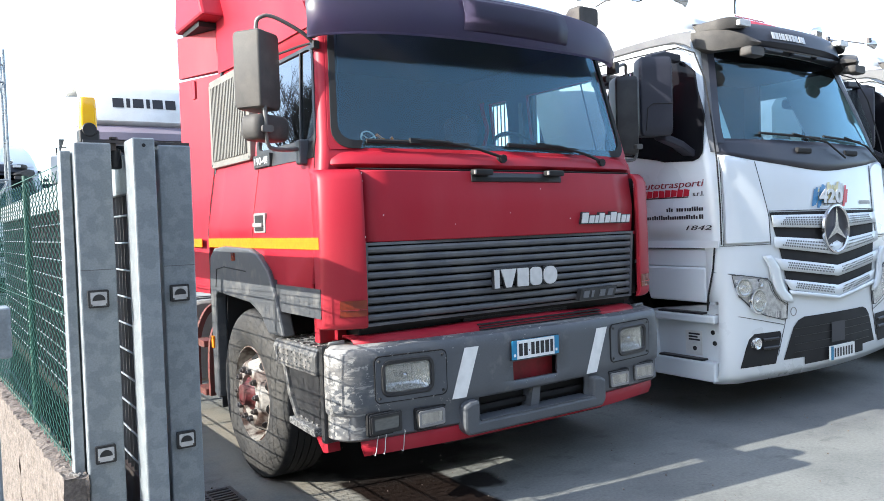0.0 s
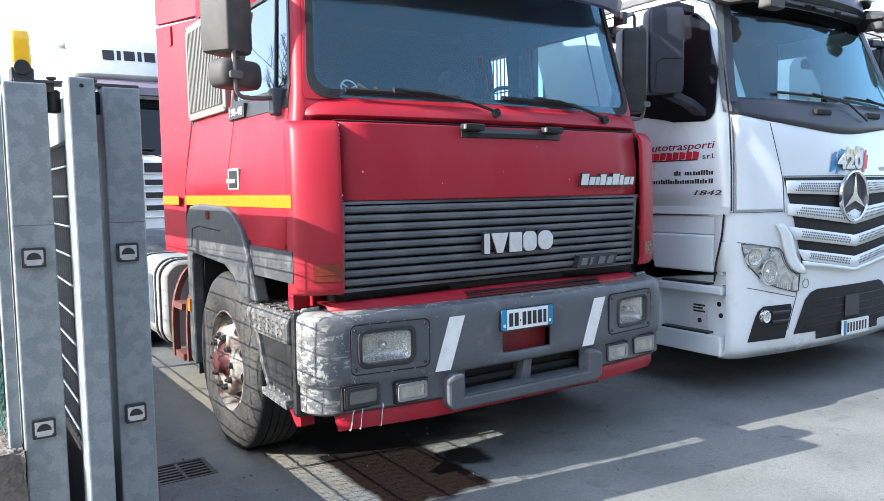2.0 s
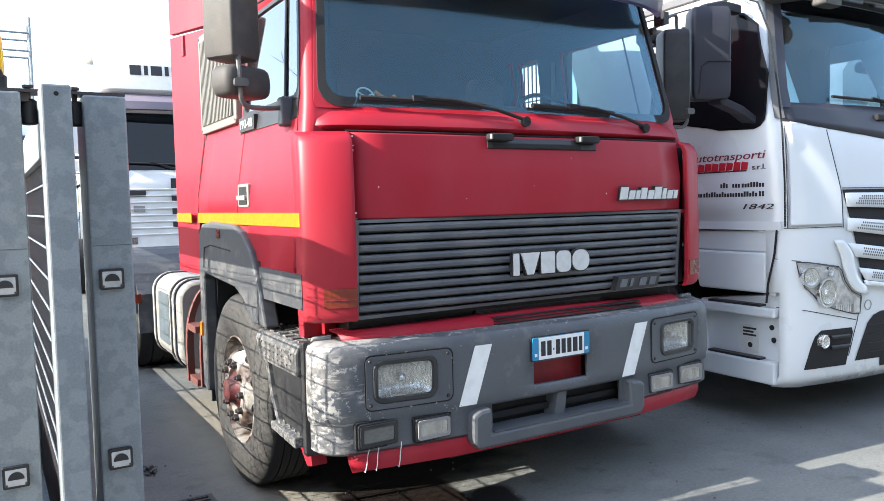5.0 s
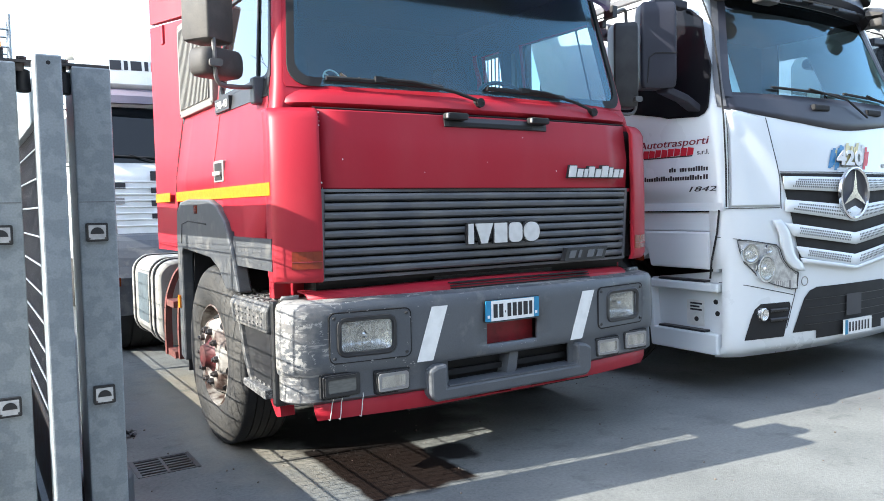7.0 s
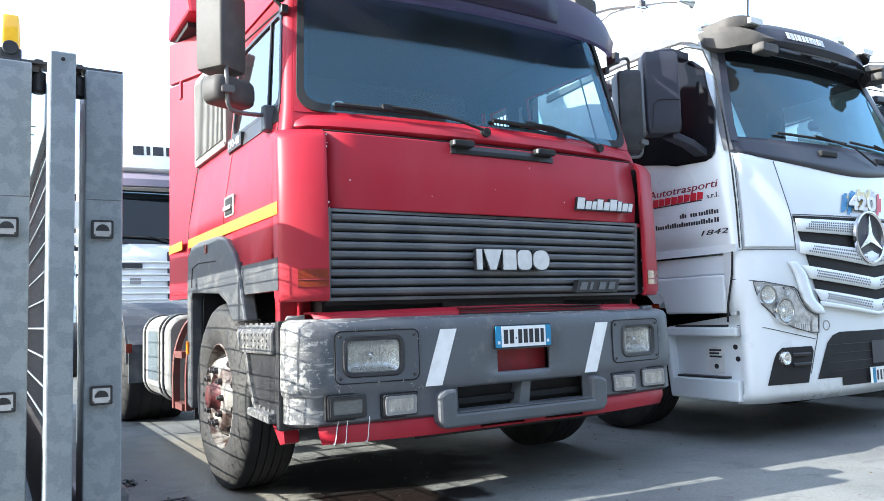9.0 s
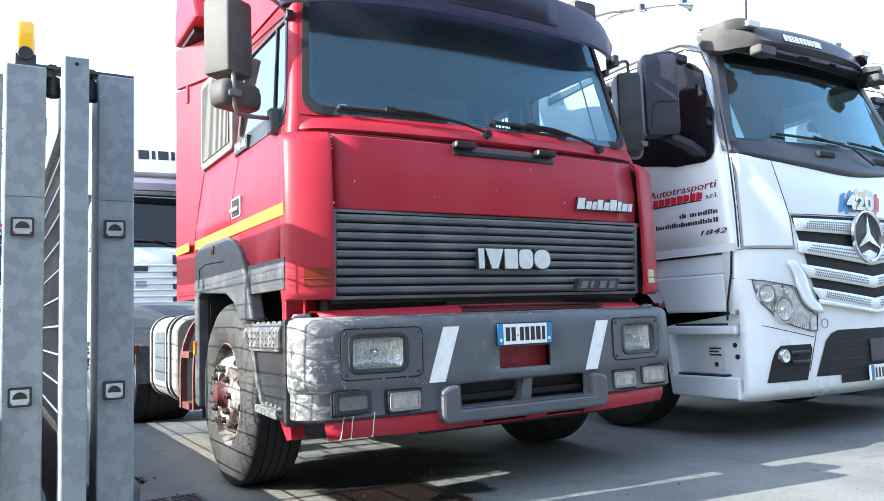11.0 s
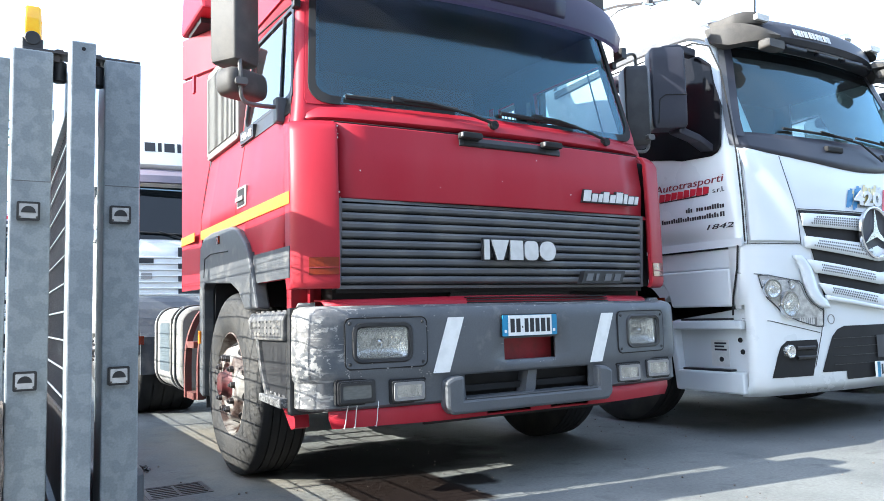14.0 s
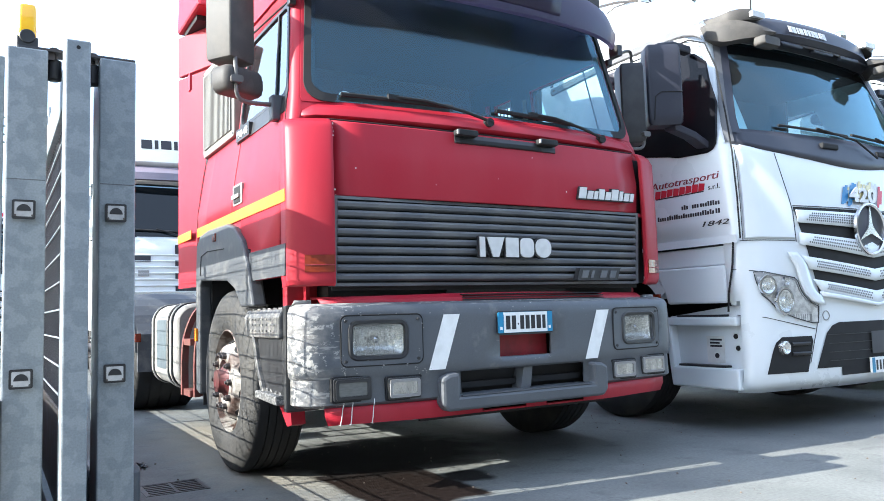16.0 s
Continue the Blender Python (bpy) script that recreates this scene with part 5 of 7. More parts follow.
# roof deflector, rear fairings, antenna
prof = [(0.52, 2.80), (0.70, 2.90), (1.10, 3.10), (1.60, 3.27), (2.0, 3.33), (2.0, 2.80)]
rows = []
for u in np.linspace(-1, 1, 15):
    k = 1 - 0.22 * abs(u) ** 3
    rows.append([(u * 1.08, 0.52 + (v - 0.52) * 1.0 + 0.25 * abs(u) ** 3 * (1 if v < 1.9 else 0), 2.80 + (z - 2.80) * k) for v, z in prof])
part("roof_deflector", sheet(rows), RED, red, "red roof wind deflector", smooth=True, thick=0.02)
for s in (-1, 1):
    part("deflector_side", a_prism([(0.42, 2.62), (0.52, 2.77), (0.78, 2.88), (1.1, 3.0), (1.6, 3.13), (1.97, 3.18), (1.97, 2.64), (1.2, 2.62)], "x", *sorted((s * 1.02, s * 1.085))), RED, red)
    for levels, nm in (((1.10, 1.7, 1.97, 2.3, 2.64), "rear_fairing"), ((2.665, 2.8, 2.96), "fairing_upper")):
        f = part(nm, loft([[(s * u, v, z) for u, v in ((red_plan(z)[0] + 0.004, 1.945), (1.236, 2.41), (1.205, 2.42), (red_plan(z)[0] - 0.06, 1.945))] for z in levels]), RED, red, "red side fairing behind the cab", smooth=True)
    part("fairing_grip", a_box(s * 1.23, s * 1.245, 2.0, 2.05, 2.46, 2.58), RED, red)
    part("fairing_top", a_prism([(1.80, 3.0), (2.46, 3.0), (2.47, 3.05), (2.40, 3.36), (2.0, 3.36)], "x", s * 0.9, s * 1.235), RED, red, bevel=0.02)
    part("fairing_stripe", a_box(s * 1.2345, s * 1.239, 2.0, 2.42, 1.425, 1.485), YELLOW, red)
    part("fairing_foot", a_box(*sorted((s * 0.75, s * 1.20)), 1.99, 2.38, 2.963, 2.999), DARK, red)
part("antenna", a_tube([(-1.02, 0.62, 2.64), (-1.04, 0.66, 2.82), (-1.06, 0.72, 3.5)], 0.005, 6), BLACK, red, "thin whip antenna")
part("antenna_foot", a_lathe([(2.62, 0.02), (2.66, 0.02), (2.67, 0.012), (2.70, 0.010)], (-1.02, 0.62, 0), "z", 10), STEEL, red)

# mirrors
for s in (-1, 1):
    slim, drop, shell = (1.0, 0.0, MIRROR_BACK) if s < 0 else (0.85, 0.16, BLACK)
    mr = part("mirror", loft([[(s * (1.385 - (1 - slim) * 0.15 + slim * (p * ca - q * sa) * k), 0.45 + (p * sa + q * ca) * k, z - drop * (2.545 - z) / 0.395) for p, q in rounded(-0.085, 0.085, -0.08, 0.08, 0.014)]
                              for ca, sa in ((math.cos(s * 0.5), -math.sin(s * 0.6) * s),) for z, k in ((2.15, 0.84), (2.158, 0.95), (2.18, 1.0), (2.52, 1.0), (2.538, 0.95), (2.545, 0.84))]), shell, red, "grey wide mirror housing, weathered", smooth=True)
    if s < 0:
        ca, sa = math.cos(0.42), math.sin(0.42)
        part("kerb_mirror", loft([[(-1.35 - (p * ca + q * sa) * k, 0.45 + (q * ca - p * sa) * k, 2.057 + h) for p, q in rounded(-0.125, 0.125, -0.07, 0.07, 0.04)]
                                  for h, k in ((-0.066, 0.70), (-0.062, 0.84), (-0.048, 0.95), (-0.02, 1.0), (0.02, 1.0), (0.048, 0.95), (0.062, 0.84), (0.066, 0.70))]), MIRROR_BACK, red, "rounded grey kerb mirror", smooth=True)
    arm = part("mirror_arm", a_tube(eased([(s * u, v, z) for u, v, z in ((1.085, 0.37, 2.50), (1.17, 0.37, 2.56), (1.30, 0.40, 2.625), (1.36, 0.42, 2.625), (1.385, 0.44, 2.575), (1.385, 0.40, 2.35), (1.385, 0.36, 2.12),
                                    (1.385, 0.355, 2.02), (1.375, 0.36, 1.965), (1.34, 0.37, 1.945), (1.25, 0.385, 1.945), (1.17, 0.40, 1.955))], 4), 0.011, 8), MIRROR_ARM, red, "grey steel mirror arm", smooth=True)
    part("clamp", a_prism(rounded(1.355, 1.415, 2.025, 2.06, 0.012), "y", 0.325, 0.39) if s > 0 else a_prism(rounded(-1.415, -1.355, 2.025, 2.06, 0.012), "y", 0.325, 0.39), MIRROR_ARM, arm)
    part("arm_foot", a_prism(rounded(*sorted((s * 1.14, s * 1.20)), 1.87, 2.0, 0.012), "y", 0.37, 0.43), PLASTIC, arm, bevel=0.008)
    part("arm_head", a_box(*sorted((s * 1.075, s * 1.112)), 0.345, 0.39, 2.475, 2.52), BLACK, arm, bevel=0.006)

# wipers
for u0, u1 in ((-0.92, -0.30), (-0.02, 0.55)):
    blade = part("wiper", a_tube([red_face(u0 + (u1 - u0) * f, 1.982 - 0.012 * f, 0.022) for f in np.linspace(0, 1, 7)], 0.012, 6), DARK, red, "black windscreen wiper")
    part("wiper_arm", a_tube([red_face(u0 + (u1 - u0) * 0.42, 1.990, 0.034), red_face(u0 + (u1 - u0) * 0.72, 1.982, 0.046), red_face(u1 + 0.05, 1.945, 0.052), red_face(u1 + 0.22, 1.895, 0.064)], 0.0085, 6), DARK, blade)
    part("wiper_joint", a_lathe([(-0.012, 0.024), (0.03, 0.024)], Vector(red_face(u1 + 0.20, 1.895, 0.055)), "y", 12), DARK, blade)
    part("wiper_clip", a_box(*sorted((u0 + (u1 - u0) * 0.40, u0 + (u1 - u0) * 0.50)), red_face(u0 + (u1 - u0) * 0.46, 1.99, 0.042)[1], red_face(u0 + (u1 - u0) * 0.46, 1.99, 0.02)[1], 1.974, 2.000), DARK, blade)
plq = part("model_plate", a_prism(rounded(0.86, 1.12, 1.905, 1.978, 0.004), "x", -1.173, -1.14), BLACK, red, "black model number plate")
letters("190-48", 0.062, Matrix.Translation((-1.1745, 1.105, 1.92)) @ Matrix(((0, 0, -1, 0), (-1, 0, 0, 0), (0, 1, 0, 0), (0, 0, 0, 1))), LETTER, plq, "model_number", width=0.22)

# cab interior
part("dashboard", loft([[(u, v, z) for v, z in ((0.24 + 0.10 * (u / 1.05) ** 2, 1.95), (0.62, 1.96), (0.70, 1.90), (0.70, 1.5), (0.2 + 0.1 * (u / 1.05) ** 2, 1.5))] for u in np.linspace(-1.08, 1.08, 9)]), DASH, red, "grey dashboard", smooth=False)
for u in (-0.62, 0.62):
    sb = part("seat", loft([[(u + p * k, 1.35 + q + d, z) for p, q in rounded(-0.25, 0.25, -0.07, 0.07, 0.05)] for z, k, d in ((1.5, 0.95, 0.0), (1.75, 1.0, 0.02), (2.05, 0.95, 0.06), (2.12, 0.75, 0.07))]), SEAT, red, "dark fabric seat", smooth=True)
    part("headrest", loft([[(u + p * k, 1.43 + q, z) for p, q in rounded(-0.14, 0.14, -0.05, 0.05, 0.04)] for z, k in ((2.14, 0.8), (2.18, 1), (2.30, 1), (2.34, 0.8))]), SEAT, sb, smooth=True)
sw = part("steering_wheel", a_tube([(0.60 + 0.22 * math.cos(a), 0.72 + 0.10 * math.sin(a), 2.00 + 0.16 * math.sin(a)) for a in np.linspace(0, math.tau, 33)[:-1]], 0.014, 8, True), BLACK, red, "black steering wheel", smooth=True)
part("steering_hub", a_tube([(0.60, 0.62, 1.88), (0.60, 0.72, 2.0)], 0.05, 10), BLACK, sw)
for a in (0.2, 2.94, 4.71):
    part("spoke", a_tube([(0.60, 0.72, 2.0), (0.60 + 0.21 * math.cos(a), 0.72 + 0.095 * math.sin(a), 2.0 + 0.15 * math.sin(a))], 0.010, 6), BLACK, sw)
part("bunk", a_box(-1.12, 1.12, 1.62, 1.9, 1.9, 2.0), SEAT, red)
part("curtain", sheet([[(1.0 + 0.015 * (k % 2), 1.60 + 0.012 * k + 0.03 * math.cos((z - 2.1) * 16), z) for k in range(6)] for z in np.linspace(2.08, 2.52, 14)]), INK_RED, red, "dull red curtain", thick=0.004)
toy = thing("dash_trinket", 2.265, 3.74, 1.962, "white ring and yellow cable lying on the dashboard", "trinket")
part("ring", a_tube([(0.045 * math.cos(a), 0.02 * math.sin(a), 0.05 + 0.045 * math.sin(a)) for a in np.linspace(0, math.tau, 21)[:-1]], 0.0045, 6, True), STRIPE_WHITE, toy)
for a in (0.4, 2.5, 4.6):
    part("spoke", a_tube([(0, 0, 0.05), (0.044 * math.cos(a), 0.02 * math.sin(a), 0.05 + 0.044 * math.sin(a))], 0.004, 5), STRIPE_WHITE, toy)
part("cable", a_tube([(0.05, 0, 0.075), (0.09, 0.01, 0.055), (0.13, 0, 0.03), (0.19, 0.02, 0.012), (0.21, 0.03, 0.012), (0.16, 0.03, 0.07)], 0.010, 6), YELLOW, toy, "yellow cable")

# chassis, tank, steps, rear axle
for s in (-1, 1):
    part("frame_rail", a_box(*sorted((s * 0.36, s * 0.44)), 0.4, 6.0, 0.62, 0.90), STEEL, red, "dark steel frame rail")
    wheel(red, s * 1.22, 4.90, 0.522, 0.58, s, (RUBBER, RIM, HUB), dished=True)
    fender = [(4.90 + 0.60 * math.cos(a), 0.55 + 0.60 * math.sin(a)) for a in np.linspace(0.35, math.pi - 0.05, 14)]
    fender += [(4.90 + 0.57 * math.cos(a), 0.55 + 0.57 * math.sin(a)) for a in np.linspace(math.pi - 0.05, 0.35, 14)]
    part("rear_mudguard", a_prism(fender, "x", *sorted((s * 0.60, s * 1.24))), FENDER, red, "grey rear mudguard")
    part("mudguard_apron", a_prism([(4.28, 0.40), (4.34, 0.40), (4.36, 0.85), (4.28, 0.75)], "x", *sorted((s * 0.62, s * 1.22))), FENDER, red)
    part("amber_marker", a_box(*sorted((s * 1.20, s * 1.25)), 4.235, 4.275, 0.68, 0.76), ORANGE, red)
part("rear_axle", a_box(-0.8, 0.8, 4.80, 5.0, 0.44, 0.60), STEEL, red)
part("fifth_wheel", a_prism(rounded(-0.45, 0.45, 4.3, 5.3, 0.2), "z", 1.02, 1.10), STEEL, red, "black fifth wheel plate", bevel=0.02)
part("deck_plate", a_box(-0.5, 0.5, 2.6, 4.2, 0.90, 0.93), FENDER, red)
tank = part("fuel_tank", a_prism(rounded(-1.22, -0.55, 0.36, 1.0, 0.14, 6), "y", 2.60, 3.60), CREAM, red, "cream fuel tank with straps", smooth=True, bevel=0.03)
part("tank_panel", a_prism(rounded(2.92, 3.30, 0.50, 0.88, 0.03), "x", -1.2245, -1.20), TANK_PANEL, tank, "pale blue-grey panel on the tank")
for v in (2.70, 2.84, 3.44):
    strap = part("tank_strap", a_prism(rounded(-1.226, -0.55, 0.354, 1.006, 0.14, 6), "y", v - 0.013, v + 0.043), BLACK, tank, "dark rubber-edged strap", smooth=True)
    part("strap_band", a_prism(rounded(-1.231, -0.55, 0.349, 1.011, 0.14, 6), "y", v, v + 0.03), CREAM, strap, smooth=True)
part("air_tank", a_prism(rounded(0.55, 1.18, 0.40, 0.95, 0.14, 6), "y", 2.5, 3.7), STEEL, red, smooth=True)
lad = part("access_step", loft([[(x, v, z) for x, z in eased([(-0.98, 1.02), (-1.12, 0.96), (-1.20, 0.80), (-1.225, 0.62), (-1.225, 0.35)], 4)] + [(x, v, z) for x, z in reversed(eased([(-0.98, 0.975), (-1.10, 0.92), (-1.165, 0.78), (-1.18, 0.62), (-1.18, 0.35)], 4))] for v in (2.34, 2.385)]), RUST, red, "rusty red iron access steps")
part("ladder_side", loft([[(x, v, z) for x, z in eased([(-0.98, 0.99), (-1.10, 0.92), (-1.175, 0.78), (-1.195, 0.60), (-1.195, 0.35)], 4)] + [(x, v, z) for x, z in reversed(eased([(-0.98, 0.95), (-1.08, 0.88), (-1.14, 0.76), (-1.155, 0.60), (-1.155, 0.35)], 4))] for v in (2.09, 2.13)]), RUST, lad)
for z in (0.35, 0.70):
    part("rung", a_prism([(2.13, z), (2.34, z), (2.34, z + 0.045), (2.13, z + 0.045)], "x", -1.215, -1.02), RUST, lad)
# underbody boxes out of sight, added to keep light from under the truck
part("chassis_floor", a_box(-0.9, 0.9, 0.5, 2.3, 0.7, 0.75), DARK, red)
part("underbody_block", a_prism([(0.35, 0.34), (2.2, 0.30), (4.2, 0.42), (4.2, 0.62), (0.35, 0.56)], "x", -0.42, 0.42), DARK, red)
part("offside_block", a_box(0.62, 1.2, 1.9, 3.75, 0.32, 0.95), STEEL, red)


# ---- white tractor units beside it ----
def unroll(p, W, vf, bow, R, lift=0.0):
    """A point of a cab's plan, p metres round from the middle of the front: straight, round the corner, down the flank."""
    a, s, q = W - R, (1 if p >= 0 else -1), abs(p)
    if q <= a:
        u, v, nx, ny = q, vf + bow * (q / a) ** 2, 0, -1
    elif q <= a + R * math.pi / 2:
        th = (q - a) / R
        u, v, nx, ny = a + R * math.sin(th), vf + bow + R - R * math.cos(th), math.sin(th), -math.cos(th)
    else:
        u, v, nx, ny = W, vf + bow + R + (q - a - R * math.pi / 2), 1, 0
    return s * (u + nx * lift), v + ny * lift


def patch(face, zs, left, right, n, lift=0.0):
    """A piece of a cab's skin between two edges given over height."""
    rows = []
    for z in zs:
        a, c = left(z), right(z)
        rows.append([face(a + (c - a) * k / n, z, lift) for k in range(n + 1)])
    return sheet(rows)


def lerp(*pairs):
    return lambda z: float(np.interp(z, [a for a, _ in pairs], [c for _, c in pairs]))


def spread(z0, z1, n):
    return [float(z) for z in np.linspace(z0, z1, n + 1)]


MW = lerp((1.95, 1.25), (2.85, 1.17), (3.3, 1.10))
MV = lerp((0.285, 0.035), (0.355, -0.018), (0.9, -0.02), (1.3, -0.01), (1.55, 0.02), (1.93, 0.075), (2.05, 0.12), (2.85, 0.40), (3.1, 0.55), (3.6, 1.2))
MR = lerp((1.3, 0.22), (2.0, 0.13), (3.0, 0.13))


def mface(p, z, lift=0.0):
    u, v = unroll(p, MW(z), MV(z), 0.10, MR(z), lift)
    return (u, v, z)


def mside(v, z, lift=0.0, s=-1):
    return (s * (MW(z) + lift), v, z)


merc = thing("white_tractor_unit", 6.23, 3.30, 0, "modern white tractor unit with dark visor, parked on concrete", "truck", "white tractor units")
mzs = [0.285, 0.355, 0.44, 0.6, 0.75, 0.9, 1.1, 1.3, 1.5, 1.7, 1.93, 2.08, 2.3, 2.5, 2.7, 2.84, 3.0]
ps = [-2.9, -2.3, -1.75, -1.35, -1.27, -1.2, -1.1, -1.0, -0.75, -0.5, -0.25, 0, 0.25, 0.5, 0.75, 1.0, 1.1, 1.2, 1.27, 1.35, 1.75, 2.2, 2.9]
rows = [[mface(p, z) for p in ps] for z in mzs]
part("cab_shell", sheet(rows, lambda i, j: not (2.07 <= mzs[i] and mzs[i + 1] <= 2.85 and 7 <= j <= 14) and not (mzs[i + 1] <= 1.31 and (j < 3 or j > 18)) and not (mzs[i + 1] <= 0.91 and j in (3, 18)) and not (2.07 <= mzs[i] and mzs[i + 1] <= 2.71 and j == 20)), WHITE, merc, "glossy white cab body", smooth=True, thick=0.02)
for s in (-1, 1):
    part("rear_panel", a_box(*sorted((s * 1.16, s * 1.245)), 1.55, 2.2, 1.0, 1.32), WHITE, merc)
part("back_wall", a_box(-1.16, 1.16, 2.12, 2.16, 1.2, 3.3), CABIN, merc)
b = bmesh.new()
b.faces.new([b.verts.new((u, v, 2.853)) for u, v in contour(1.13, 0.425, 0.12, 0.10, [2.1])])
part("headliner", b, CABIN, merc, thick=0.01)
for s in (-1, 1):
    part("side_lining", a_box(*sorted((s * 1.10, s * 1.13)), 1.33, 2.1, 1.5, 2.86), CABIN, merc)
    part("rear_curtain", a_box(*sorted((s * 0.15, s * 1.12)), 1.50, 1.53, 1.9, 2.86), CABIN, merc)
part("lower_floor", a_box(-1.15, 1.15, 0.25, 2.0, 0.62, 0.70), DARK, merc)
part("cab_floor", a_box(-1.16, 1.16, 0.28, 2.1, 1.45, 1.5), CABIN, merc)
# high roof
rr = []
for z, w, vf2 in ((3.0, 1.15, 0.48), (3.15, 1.12, 0.60), (3.35, 1.06, 0.85), (3.50, 0.98, 1.15), (3.58, 0.85, 1.5)):
    rr.append([(u, v, z) for u, v in contour(w, vf2, 0.18, 0.10, [2.15])])
rb = sheet(rr)
rb.verts.ensure_lookup_table()
rb.faces.new(rb.verts[len(rr[0]) * 4:])
part("high_roof", rb, WHITE, merc, "white high roof", smooth=True, thick=0.02)
# windscreen, dark cowl, pillars
COWL_LOW = lerp((0, 1.868), (0.2, 1.875), (0.8, 1.936), (1.17, 1.986))
part("cowl", sheet([[mface(q, COWL_LOW(abs(q)) * (1 - f) + 2.105 * f, 0.006) for q in np.linspace(-1.19, 1.19, 21)] for f in (0, 0.25, 0.5, 0.75, 1)]), NAVY, merc, "dark navy cowl below the windscreen", smooth=True, thick=0.01)
PILLAR = lerp((2.0, 1.17), (2.216, 1.135), (2.77, 0.955), (2.86, 0.93))
pane = part("windscreen", patch(mface, spread(2.085, 2.845, 8), lambda z: -PILLAR(z), PILLAR, 16, 0.002), SCREEN_WIDE, merc, "wide tinted windscreen", smooth=True)
pane.visible_shadow = False
part("tint_band", patch(mface, spread(2.735, 2.845, 4), lambda z: 0.05 - PILLAR(z), lambda z: PILLAR(z) - 0.05, 16, 0.005), SCREEN_DARK, merc, "dark band along the windscreen's top", smooth=True)
for s in (-1, 1):
    part("pillar_trim", patch(mface, spread(2.0, 2.86, 6), lambda z, s=s: s * PILLAR(z), lambda z, s=s: s * (PILLAR(z) + 0.06), 3, 0.008), TRIM, merc, "grey pillar trim", smooth=True)
    part("screen_edge", patch(mface, spread(2.07, 2.86, 6), lambda z, s=s: s * (PILLAR(z) - 0.07), lambda z, s=s: s * PILLAR(z), 3, 0.007), NAVY, merc, smooth=True)
vis = []
for z, d in ((2.855, 0.06), (2.86, -0.10), (2.895, -0.14), (2.99, -0.115), (3.04, -0.07), (3.06, 0.03), (3.06, 0.2)):
    vis.append([(f * 0.92, 0.36 + d + 0.12 * f * f + 0.08 * f ** 6, z - 0.01 * f ** 4) for f in np.linspace(-1, 1, 19)])
visor = part("sun_visor", sheet(vis), NAVY, merc, "dark navy sun visor", smooth=True, thick=0.012)
x = -0.42
for w in (0.035, 0.04, 0.02, 0.042, 0.032, 0.03, 0.03, 0.042, 0.036, 0.04):
    part("visor_block", sheet([[(xx, 0.36 + d - 0.004 + 0.12 * (xx / 1.19) ** 2, z) for xx in (x, x + w)] for z, d in ((2.915, -0.138), (2.97, -0.122))]), LETTER, visor, thick=0.002)
    x += w + 0.011
for s in (-1, 1):
    wing = eased([(0.70, 0.16, 2.825, 2.845), (0.84, 0.21, 2.80, 2.895), (0.94, 0.28, 2.79, 2.93), (1.01, 0.36, 2.785, 2.94), (1.065, 0.48, 2.83, 2.94)], 4)
    part("visor_wing", loft([[(s * u, v, z0), (s * (u + 0.006), v - 0.012, (z0 + z1) / 2), (s * u, v, z1), (s * (u - 0.05), v + 0.10, z1 + 0.02), (s * (u - 0.05), v + 0.10, z0)] for u, v, z0, z1 in wing]), MIRROR_BACK, merc, "grey visor wing", smooth=True)
    pod = eased([(0.66, 0.285, 2.99, 3.025), (0.74, 0.29, 2.972, 3.045), (0.84, 0.32, 2.965, 3.05), (0.91, 0.38, 2.96, 3.04), (0.935, 0.45, 2.97, 3.025)], 4)
    part("visor_pod", loft([[(s * u, v, z0), (s * (u + 0.004), v - 0.010, (z0 + z1) / 2), (s * u, v, z1), (s * u, v + 0.16, z1), (s * u, v + 0.16, z0)] for u, v, z0, z1 in pod]), MIRROR_BACK, visor, "grey end pod of the visor", smooth=True)
    part("marker_lamp", a_prism(rounded(*sorted((s * 0.66, s * 0.80)), 2.985, 3.03, 0.012), "y", 0.265, 0.34), TAPE, visor)
    part("spot_lamp", loft([[(s * (0.76 + p), 0.165 + d, 2.765 + q) for p, q in rounded(-0.10 * k, 0.10 * k, -0.035 * k, 0.035 * k, 0.02 * k)] for d, k in ((-0.02, 0.85), (0.0, 1), (0.06, 1), (0.09, 0.7))]), MIRROR_BACK, visor, "small spot lamp", smooth=True)
part("lamp_bar", a_tube([(u, 0.265 + 0.10 * u * u, 2.848) for u in np.linspace(-0.72, 0.72, 9)], 0.010, 6), STEEL, visor)
for u in (-0.35, 0.05, 0.40):
    part("lamp_under_visor", a_prism(rounded(u - 0.13, u + 0.13, 2.822, 2.85, 0.012), "y", 0.262, 0.305), NAVY, visor, bevel=0.008)
# roof items: horn, beacon, antenna, sign
rl = part("roof_lamp", a_lathe([(0.40, 0.01), (0.42, 0.055), (0.47, 0.06), (0.50, 0.04)], (0.62, 0.0, 3.12), "y", 18), CHROME, merc, "round chrome roof lamp", smooth=True)
part("lamp_stalk", a_tube([(0.62, 0.46, 3.02), (0.62, 0.46, 3.08)], 0.008, 6), STEEL, rl)
ant = part("antenna", a_tube([(-0.10, 0.78, 3.24), (-0.16, 0.74, 3.34), (-0.30, 0.62, 3.55)], 0.008, 6), BLACK, merc, "short black antenna")
part("antenna_foot", a_lathe([(3.18, 0.04), (3.22, 0.035), (3.26, 0.012)], (-0.10, 0.78, 0), "z", 12), BLACK, ant)
horn = part("air_horn", a_tube([(-1.05, 1.73, 3.52), (-1.05, 1.4, 3.46), (-1.05, 1.13, 3.38)], 0.011, 6), STEEL, merc, "roof horns on thin rods")
